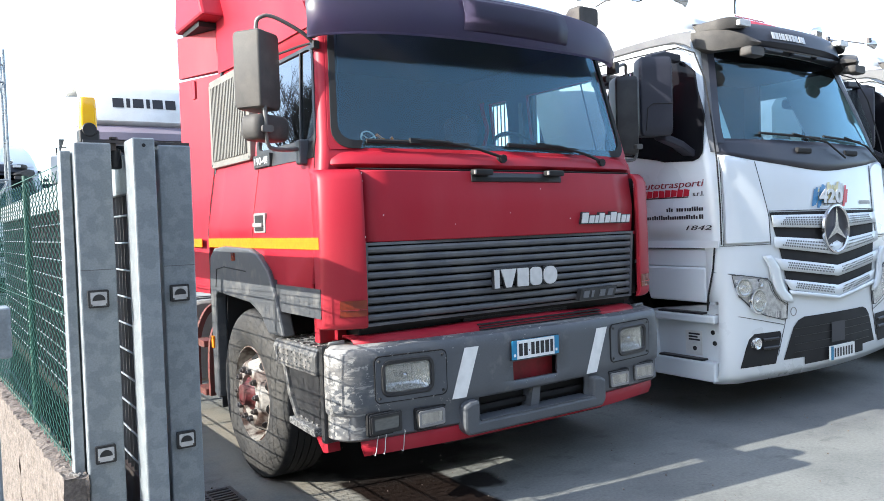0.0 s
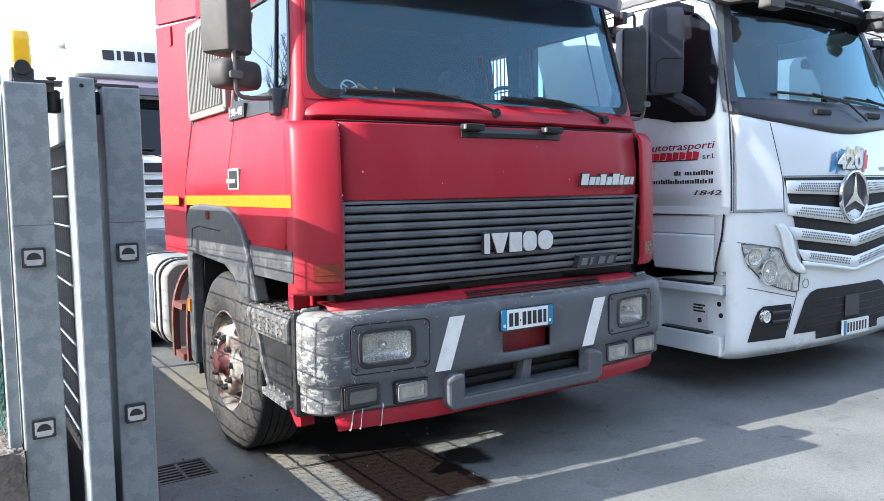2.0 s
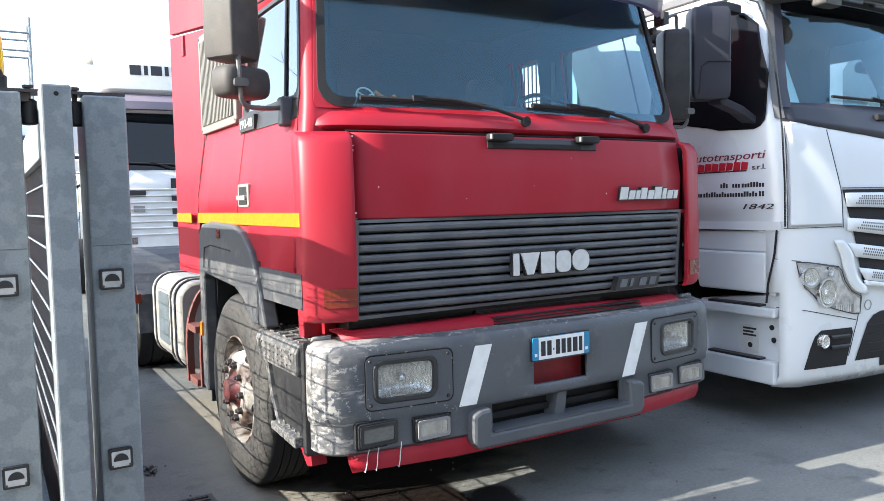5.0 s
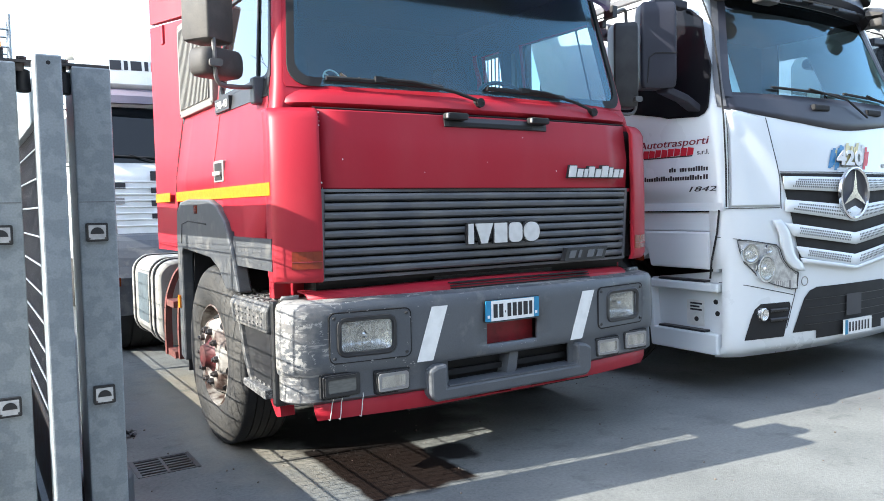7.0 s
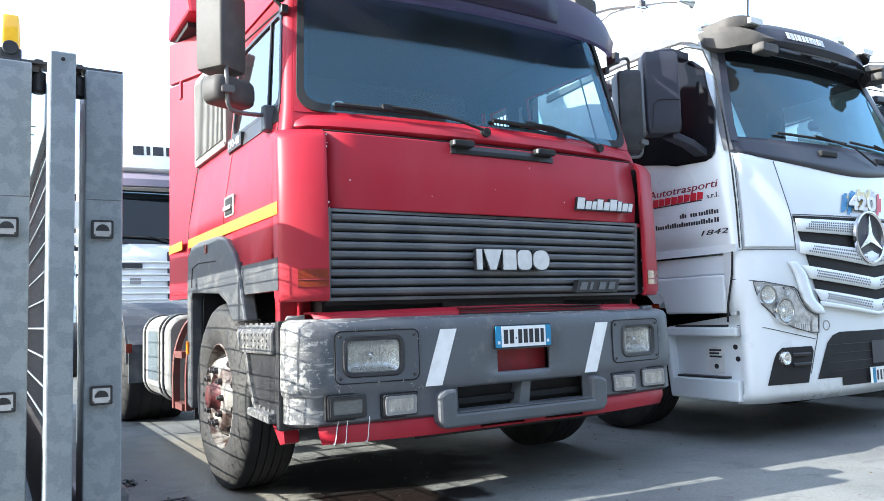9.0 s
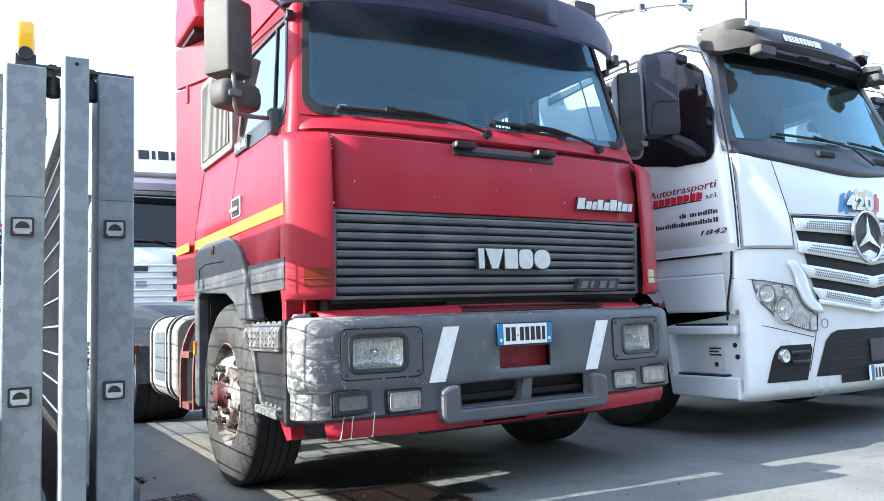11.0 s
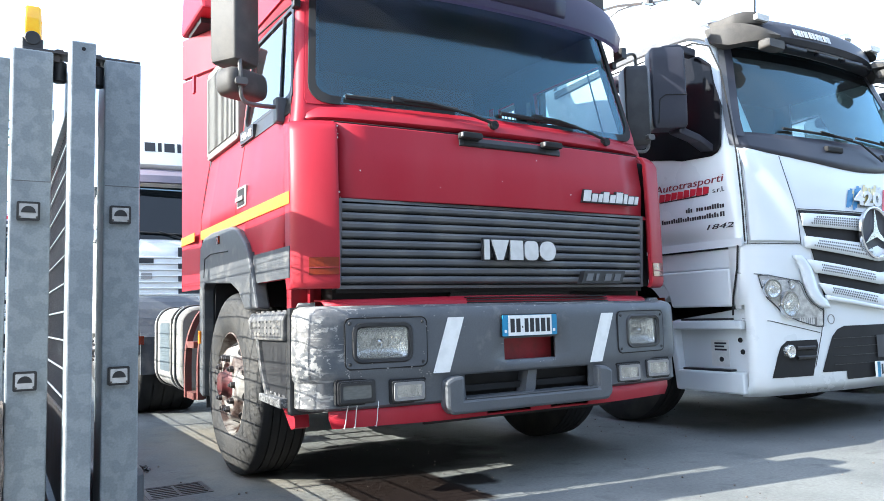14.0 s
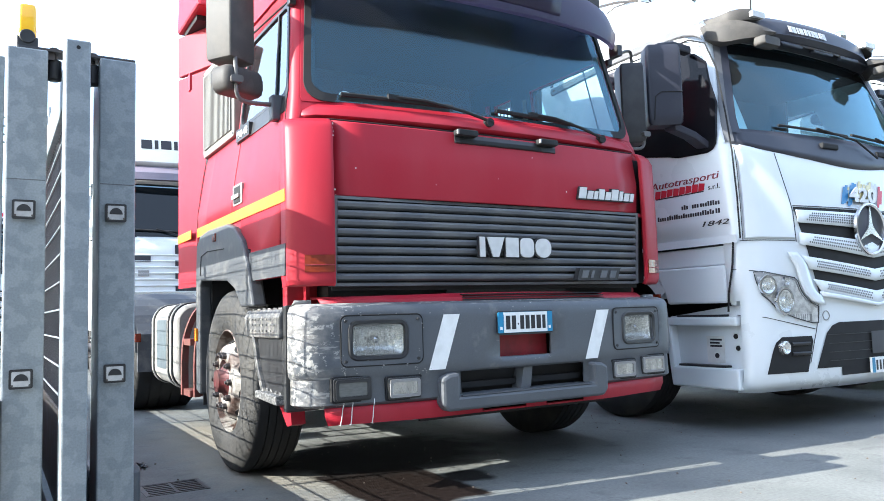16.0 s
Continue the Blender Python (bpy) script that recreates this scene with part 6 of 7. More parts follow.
part("horn_rod", a_tube([(-1.05, 1.51, 3.40), (-1.05, 1.40, 3.42), (-1.05, 1.23, 3.405), (-1.05, 0.84, 3.30), (-1.05, 0.64, 3.23)], 0.006, 6), STEEL, horn)
for v, z in ((1.04, 3.32), (0.62, 3.215)):
    part("horn_bell", a_lathe([(-0.07, 0.012), (-0.02, 0.02), (0.02, 0.03), (0.05, 0.055)], (-1.07, v, z), "x", 14), CHROME, horn, smooth=True)
    part("horn_clamp", a_box(-1.09, -1.04, v - 0.012, v + 0.012, z, z + 0.07), STEEL, horn)
ms = part("roof_sign", sheet([[(u, v + 0.10 * (u / 1.0) ** 2, z) for u in np.linspace(-0.30, 0.30, 7)] for v, z in ((0.565, 3.115), (0.640, 3.195))]), INK_RED, merc, "red painted roof lettering as blocks", thick=0.003)
letters("Autotrasporti", 0.05, Matrix.Translation((-0.28, 0.650, 3.205)) @ Matrix(((1, 0, 0, 0), (0, 0.75, -0.66, 0), (0, 0.66, 0.75, 0), (0, 0, 0, 1))), INK_MAROON, ms, "roof_lettering", width=0.42)
# doors
for s in (-1, 1):
    win = [(0.298, 2.06), (0.303, 2.01), (0.33, 1.972), (0.38, 1.955), (0.64, 1.968), (0.72, 1.99), (1.22, 2.08), (1.26, 2.14), (1.24, 2.62), (1.18, 2.70), (0.62, 2.74), (0.50, 2.70), (0.39, 2.61), (0.36, 2.47), (0.295, 2.29)]
    door = part("door", a_tube([mside(v, z, 0.001, s) for v, z in ((0.145, 1.32), (0.15, 1.6), (0.17, 1.93), (0.22, 2.2), (0.30, 2.55), (0.40, 2.76), (0.55, 2.83), (1.0, 2.84), (1.5, 2.84))], 0.006, 5), DARK, merc, "white door with dark edge gap")
    b = bmesh.new()
    cxv, czv = 0.8, 2.35
    n = len(win)
    ring = [b.verts.new(mside(v, z, 0.012, s)) for v, z in win]
    inner = [b.verts.new(mside(v, z, 0.004, s)) for v, z in [(cxv + (a - cxv) * 1.02, czv + (c - czv) * 1.03) for a, c in win]]
    b.faces.new(ring)
    for k in range(n):
        b.faces.new((ring[k], ring[(k + 1) % n], inner[(k + 1) % n], inner[k]))
    part("side_window", b, TINTED if s < 0 else SIDE_TINT, door, "dark tinted side window", bevel=0.0)
    low, high = lerp((0.42, 2.79), (0.48, 2.83), (0.58, 2.868), (0.8, 2.885), (1.3, 2.88), (2.12, 2.82)), lerp((0.42, 2.93), (0.6, 2.95), (1.0, 2.95), (2.12, 2.89))
    part("roof_gutter", sheet([[mside(v, low(v) + (high(v) - low(v)) * f, l, s) for f, l in ((0, 0.004), (0.1, 0.022), (0.9, 0.028), (1, 0.004))] for v in (0.42, 0.48, 0.58, 0.7, 0.85, 1.05, 1.3, 1.7, 2.12)]), TRIM, merc, "grey roof gutter trim", smooth=True)
    # mirrors
    mir = part("mirror", loft([[(s * (1.535 + (p * 0.86 - q * 0.5) * k), 0.50 + (p * 0.5 + q * 0.86) * k, z) for p, q in rounded(-0.125, 0.125, -0.08, 0.08, 0.026)] for z, k in ((2.13, 0.86), (2.15, 0.97), (2.2, 1), (2.62, 1), (2.68, 0.97), (2.70, 0.86))]), NAVY, merc, "tall dark mirror housing", smooth=True)
    part("mirror_seam", a_tube([(s * (1.535 + p * 0.86 + 0.041), 0.50 + p * 0.5 - 0.071, z) for p, z in ((-0.12, 2.36), (0.03, 2.36), (0.07, 2.33), (0.085, 2.16))], 0.004, 5), DARK, mir)
    part("mirror_face", loft([[(s * (1.465 + (p * 0.86 - q * 0.5) * 1), 0.625 + (p * 0.5 + q * 0.86), z) for p, q in rounded(-0.12, 0.12, -0.012, 0.012, 0.008)] for z in (2.2, 2.62)]), MIRROR, mir)
    arm = part("mirror_arm", loft([[(s * u, 0.52 + q * 0.5, z + h) for q, h in ((-0.07, -0.03), (0.07, -0.03), (0.07, 0.03), (-0.07, 0.03))] for u, z in ((1.22, 2.73), (1.40, 2.74), (1.56, 2.70))]), NAVY, mir, bevel=0.012)
    part("lower_arm", loft([[(s * u, v + q, z + h) for q, h in ((-0.05, -0.035), (0.06, -0.02), (0.06, 0.03), (-0.05, 0.02))] for u, v, z in ((1.24, 0.40, 2.00), (1.36, 0.42, 2.07), (1.50, 0.47, 2.13))]), NAVY, mir, bevel=0.01)
    # kerb mirror above the door
    part("ramp_mirror", a_prism(rounded(1.02, 1.20, 2.60, 2.70, 0.04), "x", *sorted((s * 1.28, s * 1.46))), NAVY, mir, bevel=0.02)
    # corner deflector and its seams
    inner, outer = lerp((1.30, 0.80), (1.53, 0.785), (1.90, 0.855), (1.98, 0.90)), lerp((1.3, 1.213), (1.98, 1.18))
    crown = lerp((0, 1.885), (0.06, 1.915), (0.15, 1.94), (0.5, 1.968), (0.9, 1.98), (1, 1.965))
    rows = []
    for f in (0, 0.03, 0.08, 0.15, 0.3, 0.45, 0.6, 0.66, 0.72, 0.85, 0.97, 1):
        zz = [1.318 + (crown(f) - 1.318) * g for g in (0, 0.02, 0.2, 0.4, 0.6, 0.8, 0.93, 0.98, 1)]
        rows.append([mface(s * (inner(z) + (outer(z) - inner(z)) * f), z, 0.004 + 0.010 * (1 if 0.02 < f < 0.98 and k not in (0, 8) else 0.0)) for k, z in enumerate(zz)])
    part("corner_panel", sheet(rows), WHITE, merc, "white corner wind deflector", smooth=True, thick=0.012)
    part("corner_seam", a_tube([mface(s * (outer(z) + 0.006), z, 0.003) for z in spread(1.31, 1.96, 6)], 0.0026, 5), SEAM, merc)
    part("corner_base_seam", a_tube([mface(s * q, 1.308, 0.003) for q in np.linspace(0.80, 1.24, 9)], 0.0026, 5), SEAM, merc)
    # lower flank: fairing box, steps, wheel
    part("door_fairing", a_prism([(0.28, 0.89), (0.80, 0.89), (0.83, 0.99), (0.918, 1.15), (0.28, 1.15)], "x", *sorted((s * 1.10, s * 1.256))), WHITE, merc, "white fairing below the door", bevel=0.014)
    part("upper_fairing", a_prism([(0.28, 1.152), (0.92, 1.152), (0.975, 1.285), (0.28, 1.285)], "x", *sorted((s * 1.10, s * 1.234))), WHITE, merc, bevel=0.012)
    part("fairing_filler", a_box(*sorted((s * 1.10, s * 1.225)), 0.228, 0.276, 0.87, 1.285), WHITE, merc, bevel=0.01)
    part("fairing_gap", a_tube([mside(v, z, 0.006, s) for v, z in ((0.20, 1.30), (0.215, 1.15), (0.26, 0.95), (0.27, 0.83))], 0.007, 5), DARK, merc)
    part("door_base_trim", a_box(*sorted((s * 1.248, s * 1.256)), 0.17, 1.6, 1.295, 1.35), WHITE, merc, "white door base trim")
    sp = part("step_panel", loft([[(s * u, v, z) for v, z in ((0.22, 0.88), (0.85, 0.80), (0.88, 0.55), (0.82, 0.31), (0.22, 0.31))] for u in (1.02, 1.175)]), WHITE, merc, "white step panel")
    part("step_end", a_prism([(0.80, 0.79), (0.86, 0.79), (0.80, 0.30), (0.76, 0.30)], "x", *sorted((s * 1.17, s * 1.25))), WHITE, sp, bevel=0.012)
    for z0, z1, v1 in ((0.733, 0.795, 0.855), (0.30, 0.445, 0.79)):
        stp = part("step", a_prism([(0.218, z0), (v1, z0), (v1 - 0.01, z1), (0.218, z1)], "x", *sorted((s * 1.168, s * 1.252))), WHITE, sp, bevel=0.012)
        part("tread", a_box(*sorted((s * 1.172, s * 1.24)), 0.33, 0.74, z1 + 0.001, z1 + 0.016), BLACK, stp, "black step tread", bevel=0.004)
    for v, z in ((0.285, 0.66), (0.27, 0.58)):
        part("hole", a_lathe([(s * 1.174, 0.018), (s * 1.179, 0.018)], (0, v, z), "x", 10), DARK, sp)
    stick = part("sticker", a_box(*sorted((s * 1.174, s * 1.178)), 0.38, 0.53, 0.475, 0.66), TAPE, sp, "white sticker with dark bars")
    for k in range(3):
        part("sticker_bar", a_box(*sorted((s * 1.177, s * 1.180)), 0.40 + 0.02 * (k % 2), 0.50, 0.585 + k * 0.022, 0.598 + k * 0.022), INK, stick)
    part("sticker_dot", a_lathe([(s * 1.177, 0.018), (s * 1.181, 0.018)], (0, 0.445, 0.525), "x", 12), INK, stick)
    wheel(merc, s * 1.20, 1.44, 0.50, 0.30, s, (RUBBER, SILVER, STEEL))
    fen = [(1.44 + 0.79 * math.cos(a), 0.50 + 0.79 * math.sin(a)) for a in np.linspace(0.1, 2.47, 16)] + [(1.44 + 0.70 * math.cos(a), 0.50 + 0.70 * math.sin(a)) for a in np.linspace(2.47, 0.1, 16)]
    part("wheel_arch", a_prism(fen, "x", *sorted((s * 0.7, s * 1.245))), WHITE, merc, "white wheel arch")
    part("arch_marker", a_box(*sorted((s * 1.24, s * 1.262)), 0.875, 0.935, 0.925, 0.97), ORANGE, merc)
    part("wheelhouse", a_box(*sorted((s * 0.68, s * 0.72)), 0.8, 2.1, 0.5, 1.3), DARK, merc)
    # headlight
    L = lerp((0.735, s * 0.70), (0.777, s * 0.869), (0.827, s * 1.0), (0.942, s * 1.132), (1.012, s * 1.157), (1.095, s * 1.173))
    Rr = lerp((0.735, s * 0.656), (0.85, s * 0.642), (0.882, s * 0.727), (0.947, s * 0.789), (1.045, s * 0.829), (1.095, s * 1.12))
    hz = spread(0.737, 1.093, 16)
    hl = part("headlight", patch(mface, hz, L, Rr, 8, 0.003), REFLECTOR, merc, "clear almond-shaped headlight", smooth=True)
    part("reflector_tray", patch(mface, spread(0.80, 1.06, 8), lambda z, s=s: L(z) * 0.985, lambda z, s=s: Rr(z) * 1.02, 8, 0.005), LAMP_SILVER, hl, smooth=True)
    for q, z, r in ((0.955, 0.893, 0.094), (1.090, 1.000, 0.068), (0.93, 1.025, 0.032)):
        c = Vector(mface(s * q, z, 0.0))
        nrm = (Vector(mface(s * q, z, 0.1)) - c).normalized()
        turn = Matrix.Translation(c) @ nrm.to_track_quat("Z", "Y").to_matrix().to_4x4()
        b = a_lathe([(0.004, r), (0.026, r * 1.0), (0.026, r * 0.86), (0.014, r * 0.80)], (0, 0, 0), "z", 26, caps=False)
        bmesh.ops.transform(b, matrix=turn, verts=b.verts)
        ring = part("lamp_ring", b, CHROME, hl, smooth=True)
        b = a_lathe([(0.0265, r * 0.80), (0.020, r * 0.62), (0.017, r * 0.40), (0.017, r * 0.30), (0.030, r * 0.24), (0.032, 0.004)], (0, 0, 0), "z", 26, caps=False)
        bmesh.ops.transform(b, matrix=turn, verts=b.verts)
        part("reflector", b, BOWL, ring, smooth=True)
    for k in range(7):
        part("lens_rib", patch(mface, spread(0.755, 0.86 - 0.004 * k, 2), lambda z, k=k: s * (0.735 + 0.02 * k), lambda z, k=k: s * (0.749 + 0.02 * k), 2, 0.010), LAMP_SILVER, hl)
    part("turn_lamp", patch(mface, spread(0.745, 0.84, 2), lambda z: s * 0.66, lambda z: s * 0.715, 2, 0.012), LAMP_SILVER, hl)
    gl = part("lamp_cover", patch(mface, hz, L, Rr, 8, 0.034), LAMP_COVER, hl, smooth=True)
    gl.visible_shadow = False
    edge = [(L(z), z) for z in hz] + [(Rr(z), z) for z in hz[::-1]]
    part("lamp_seam", a_tube([mface(q, z, 0.012) for q, z in edge], 0.0035, 5, True), SEAM, hl)
    part("brow_seam", a_tube([mface(s * q, z, 0.003) for q, z in ((1.30, 1.115), (1.175, 1.102), (1.0, 1.078), (0.835, 1.052))], 0.0026, 5), SEAM, merc)
    part("bumper_seam", a_tube([mface(s * p, z, 0.002) for p, z in ((0.784, 0.287), (0.736, 0.477), (0.69, 0.62), (0.665, 0.69), (0.64, 0.80), (0.632, 0.90))], 0.0026, 5), SEAM, merc)
    part("bumper_side_seam", a_tube([mface(s * p, z, 0.002) for p, z in ((1.29, 0.806), (1.107, 0.786), (0.87, 0.736), (0.68, 0.696))], 0.0026, 5), SEAM, merc)
    # fog lamp recess: a flush sheet, its near-black standing for the shade inside
    fr = part("fog_recess", patch(mface, spread(0.408, 0.65, 7), lerp((0.408, s * 1.122), (0.43, s * 1.115), (0.565, s * 1.069), (0.62, s * 1.035), (0.65, s * 0.985)), lerp((0.408, s * 0.77), (0.63, s * 0.703), (0.65, s * 0.72)), 6, 0.005), DARK, merc, "black fog lamp recess", smooth=True)
    c = Vector(mface(s * 0.977, 0.58, 0))
    b = a_lathe([(0.0, 0.046), (0.03, 0.045), (0.035, 0.038), (0.02, 0.012)], (0, 0, 0), "z", 18)
    bmesh.ops.transform(b, matrix=Matrix.Translation(c) @ (Vector(mface(s * 0.977, 0.58, 0.1)) - c).normalized().to_track_quat("Z", "Y").to_matrix().to_4x4(), verts=b.verts)
    part("fog_lamp", b, BOWL, fr, smooth=True)
    for z in (0.535, 0.60):
        part("recess_vane", a_tube([mface(s * p, z, 0.012) for p in (0.75, 0.83, 0.91)], 0.013, 6), BLACK, fr)
    # interior
    sb = part("seat", loft([[(s * 0.62 + p * k, 1.30 + q + d, z) for p, q in rounded(-0.25, 0.25, -0.07, 0.07, 0.05)] for z, k, d in ((1.5, 0.95, 0.0), (1.9, 1.0, 0.02), (2.25, 0.95, 0.06), (2.35, 0.7, 0.07))]), SEAT, merc, "dark fabric seat", smooth=True)
part("dashboard", loft([[(u, v, z) for v, z in ((0.26 + 0.11 * (u / 1.05) ** 2, 2.05), (0.66, 2.06), (0.72, 2.0), (0.72, 1.5), (0.2 + 0.11 * (u / 1.05) ** 2, 1.5))] for u in np.linspace(-1.12, 1.12, 9)]), DASH, merc, "grey dashboard")
sw = part("steering_wheel", a_tube([(0.60 + 0.21 * math.cos(a), 0.74 + 0.10 * math.sin(a), 2.08 + 0.15 * math.sin(a)) for a in np.linspace(0, math.tau, 33)[:-1]], 0.014, 8, True), BLACK, merc, smooth=True)
part("dash_sign", a_box(0.10, 0.26, 0.40, 0.41, 2.06, 2.20), TAPE, merc, "white card on the dashboard")
# front flap, grille, star disc
part("flap_top_seam", a_tube([mface(p, 1.555, 0.003) for p in np.linspace(-0.77, 0.77, 15)], 0.0026, 5), SEAM, merc)
for s in (-1, 1):
    part("flap_side_seam", a_tube([mface(s * lerp((1.28, 0.792), (1.53, 0.776), (1.93, 0.85))(z), z, 0.003) for z in spread(1.30, 1.93, 6)], 0.0026, 5), SEAM, merc)


def vee(p, k):
    return -k * (1 - min(1, abs(p) / 0.80)) ** 1.0


def band(za, zb, wa, wb, ka, kb, lift, n=18):
    rows = []
    for f in (0, 0.5, 1):
        w, z, k = wa + (wb - wa) * f, za + (zb - za) * f, ka + (kb - ka) * f
        rows.append([mface(w * t, z + vee(w * t, k), lift) for t in np.linspace(-1, 1, n + 1)])
    return sheet(rows)


# flush sheet behind the louvres, coloured as the shade between them
part("grille_back", band(0.95, 1.545, 0.62, 0.775, 0.11, 0.0, 0.006), DARK, merc, "black grille opening")
for za, zb, wa, wb, ka, kb in ((1.436, 1.524, 0.765, 0.768, 0.030, 0.006), (1.284, 1.365, 0.780, 0.768, 0.092, 0.056), (1.120, 1.205, 0.71, 0.78, 0.097, 0.096), (0.985, 1.054, 0.62, 0.68, 0.124, 0.104)):
    gb = part("grille_band", band(za, zb, wa, wb, ka, kb, 0.024), WHITE, merc, "white grille louvre with perforated inlay", smooth=True, thick=0.008)
    h = bmesh.new()
    nz = max(3, int((zb - za - 0.030) / 0.0145))
    for r in range(nz):
        f = (r + 0.5) / nz
        z0 = za + 0.016 + (zb - za - 0.030) * f
        w, k = wa + (wb - wa) * f, ka + (kb - ka) * f
        edge = 0.90 * w - 0.07 * f
        q = -edge + (0.010 if r % 2 else 0)
        while q < edge:
            if abs(q) > 0.06:
                c = [mface(q + 0.0074 * math.cos(a), z0 + vee(q, k) + 0.0074 * math.sin(a), 0.0255) for a in np.linspace(0, math.tau, 7)[:-1]]
                h.faces.new([h.verts.new(x) for x in c])
            q += 0.020
    part("perforation", h, TRIM, gb, kind="stuff")
for s in (-1, 1):
    part("grille_frame", patch(mface, spread(0.86, 1.225, 12), lerp((0.86, s * 0.60), (0.92, s * 0.635), (0.96, s * 0.695), (1.024, s * 0.72), (1.145, s * 0.752), (1.225, s * 0.83)), lerp((0.86, s * 0.64), (0.885, s * 0.72), (0.947, s * 0.782), (1.045, s * 0.825), (1.12, s * 0.835), (1.225, s * 0.90)), 3, 0.034), WHITE, merc, "white grille surround", smooth=True, thick=0.02)
part("grille_bottom", band(0.943, 0.978, 0.625, 0.63, 0.104, 0.115, 0.034), WHITE, merc, smooth=True, thick=0.02)
disc = part("emblem_ring", a_lathe([(-0.075, 0.17), (-0.095, 0.172), (-0.105, 0.182), (-0.10, 0.192), (-0.08, 0.194)], (-0.035, 0.045, 1.40), "y", 40, closed=True), CHROME, merc, "chrome ring emblem on the grille", smooth=True)
part("emblem_disc", a_lathe([(-0.07, 0.172), (-0.078, 0.172)], (-0.035, 0.045, 1.40), "y", 36), NAVY, disc)
for a in (90, 210, 330):
    c, sn = math.cos(radians(a)), math.sin(radians(a))
    part("emblem_spoke", a_prism([(-0.035 + c * 0.172, 1.40 + sn * 0.172), (-0.035 - sn * 0.030, 1.40 + c * 0.030), (-0.035 - c * 0.04, 1.40 - sn * 0.04), (-0.035 + sn * 0.030, 1.40 - c * 0.030)], "y", -0.052, -0.033), CHROME, disc)
# painted graphic with its number
gr = part("painted_graphic", patch(mface, spread(1.615, 1.72, 2), lerp((1.6, -0.20), (1.75, -0.15)), lerp((1.6, 0.17), (1.75, 0.22)), 6, 0.0035), PAINT_YELLOW, merc, "painted brush strokes with the number 420", thick=0.001)
random.seed(3)
for k in range(22):
    p = -0.26 + k * 0.024
    z0, hh = 1.60 + random.uniform(-0.03, 0.03), random.uniform(0.08, 0.18)
    m = PAINT_BLUE if k < 8 else (PAINT_YELLOW if k < 15 else (INK_RED if k > 18 else LETTER))
    part("brush_stroke", patch(mface, spread(z0, z0 + hh, 3), lambda z, p=p, z0=z0: p + (z - z0) * 0.5, lambda z, p=p, z0=z0: p + 0.034 + (z - z0) * 0.5, 2, 0.005 + 0.0004 * (k % 3)), m, gr)
letters("420", 0.15, Matrix.Translation((-0.17, 0.008, 1.612)) @ Matrix(((1, 0, 0, 0), (0, 0.13, -0.99, 0), (0, 0.99, 0.13, 0), (0, 0, 0, 1))), TAPE, gr, "number_lettering", shear=0.15, width=0.36, bold=0.006)
letters("420", 0.15, Matrix.Translation((-0.163, 0.013, 1.606)) @ Matrix(((1, 0, 0, 0), (0, 0.13, -0.99, 0), (0, 0.99, 0.13, 0), (0, 0, 0, 1))), TRIM, gr, "number_shadow", shear=0.15, width=0.36, bold=0.006)
part("script_block", patch(mface, spread(1.595, 1.625, 1), lambda z: 0.52, lambda z: 0.74, 4, 0.004), SILVER, merc)
# lower bumper opening, a flush sheet with its shade put into the colour; plate
lo = part("lower_opening", patch(mface, [0.365, 0.423, 0.425, 0.5, 0.664, 0.714, 0.728, 0.735], lerp((0.424, -0.44), (0.4245, -0.685), (0.664, -0.571), (0.714, -0.512), (0.735, -0.44)), lerp((0.424, 0.44), (0.4245, 0.685), (0.664, 0.571), (0.714, 0.512), (0.735, 0.44)), 14, 0.004), DARK, merc, "black lower air intake", smooth=True)
for k in range(4):
    z = 0.47 + k * 0.06
    part("intake_bar", a_tube([mface(p, z, 0.006) for p in np.linspace(-0.56, 0.56, 13)], 0.003, 4), BLACK, lo)
part("tow_cover", patch(mface, spread(0.50, 0.66, 2), lambda z: -0.10, lambda z: 0.10, 3, 0.016), NAVY, lo)
part("tow_cap", a_tube([mface(-0.565 + 0.032 * math.cos(a), 0.785 + 0.032 * math.sin(a), 0.002) for a in np.linspace(0, math.tau, 17)[:-1]], 0.003, 4, True), SILVER, merc)
plate = part("number_plate", a_prism([(-0.165, 0.365), (0.195, 0.365), (0.195, 0.475), (-0.165, 0.475)], "y", -0.062, -0.045), PLATE, merc, "white number plate with blue ends")
part("plate_band", a_prism([(-0.165, 0.367), (-0.13, 0.367), (-0.13, 0.473), (-0.165, 0.473)], "y", -0.0645, -0.0625), BLUE, plate)
for k in range(7):
    part("plate_bar", a_prism([(-0.115 + k * 0.042, 0.385), (-0.095 + k * 0.042, 0.385), (-0.095 + k * 0.042, 0.455), (-0.115 + k * 0.042, 0.455)], "y", -0.0645, -0.0625), INK, plate)
part("under_shield", a_box(-1.0, 1.0, 0.12, 0.5, 0.36, 0.42), DARK, merc)
# wipers
for u0, u1 in ((-0.72, 0.05), (0.12, 0.80)):
    wp = part("wiper", a_tube([mface(u0 + (u1 - u0) * f, 2.155 - 0.02 * f, 0.024) for f in np.linspace(0, 1, 7)], 0.010, 6), DARK, merc, "black windscreen wiper")
    part("wiper_arm", a_tube([mface(u0 + (u1 - u0) * 0.5, 2.16, 0.04), mface(u1 + 0.05, 2.10, 0.05), mface(u1 + 0.30, 1.98, 0.03)], 0.008, 6), DARK, wp)
    part("washer_bump", a_box(u1 - 0.38, u1 - 0.18, mface(u1 - 0.28, 2.03, 0.03)[1], mface(u1 - 0.28, 2.03, -0.01)[1], 2.005, 2.05), DARK, wp, bevel=0.012)
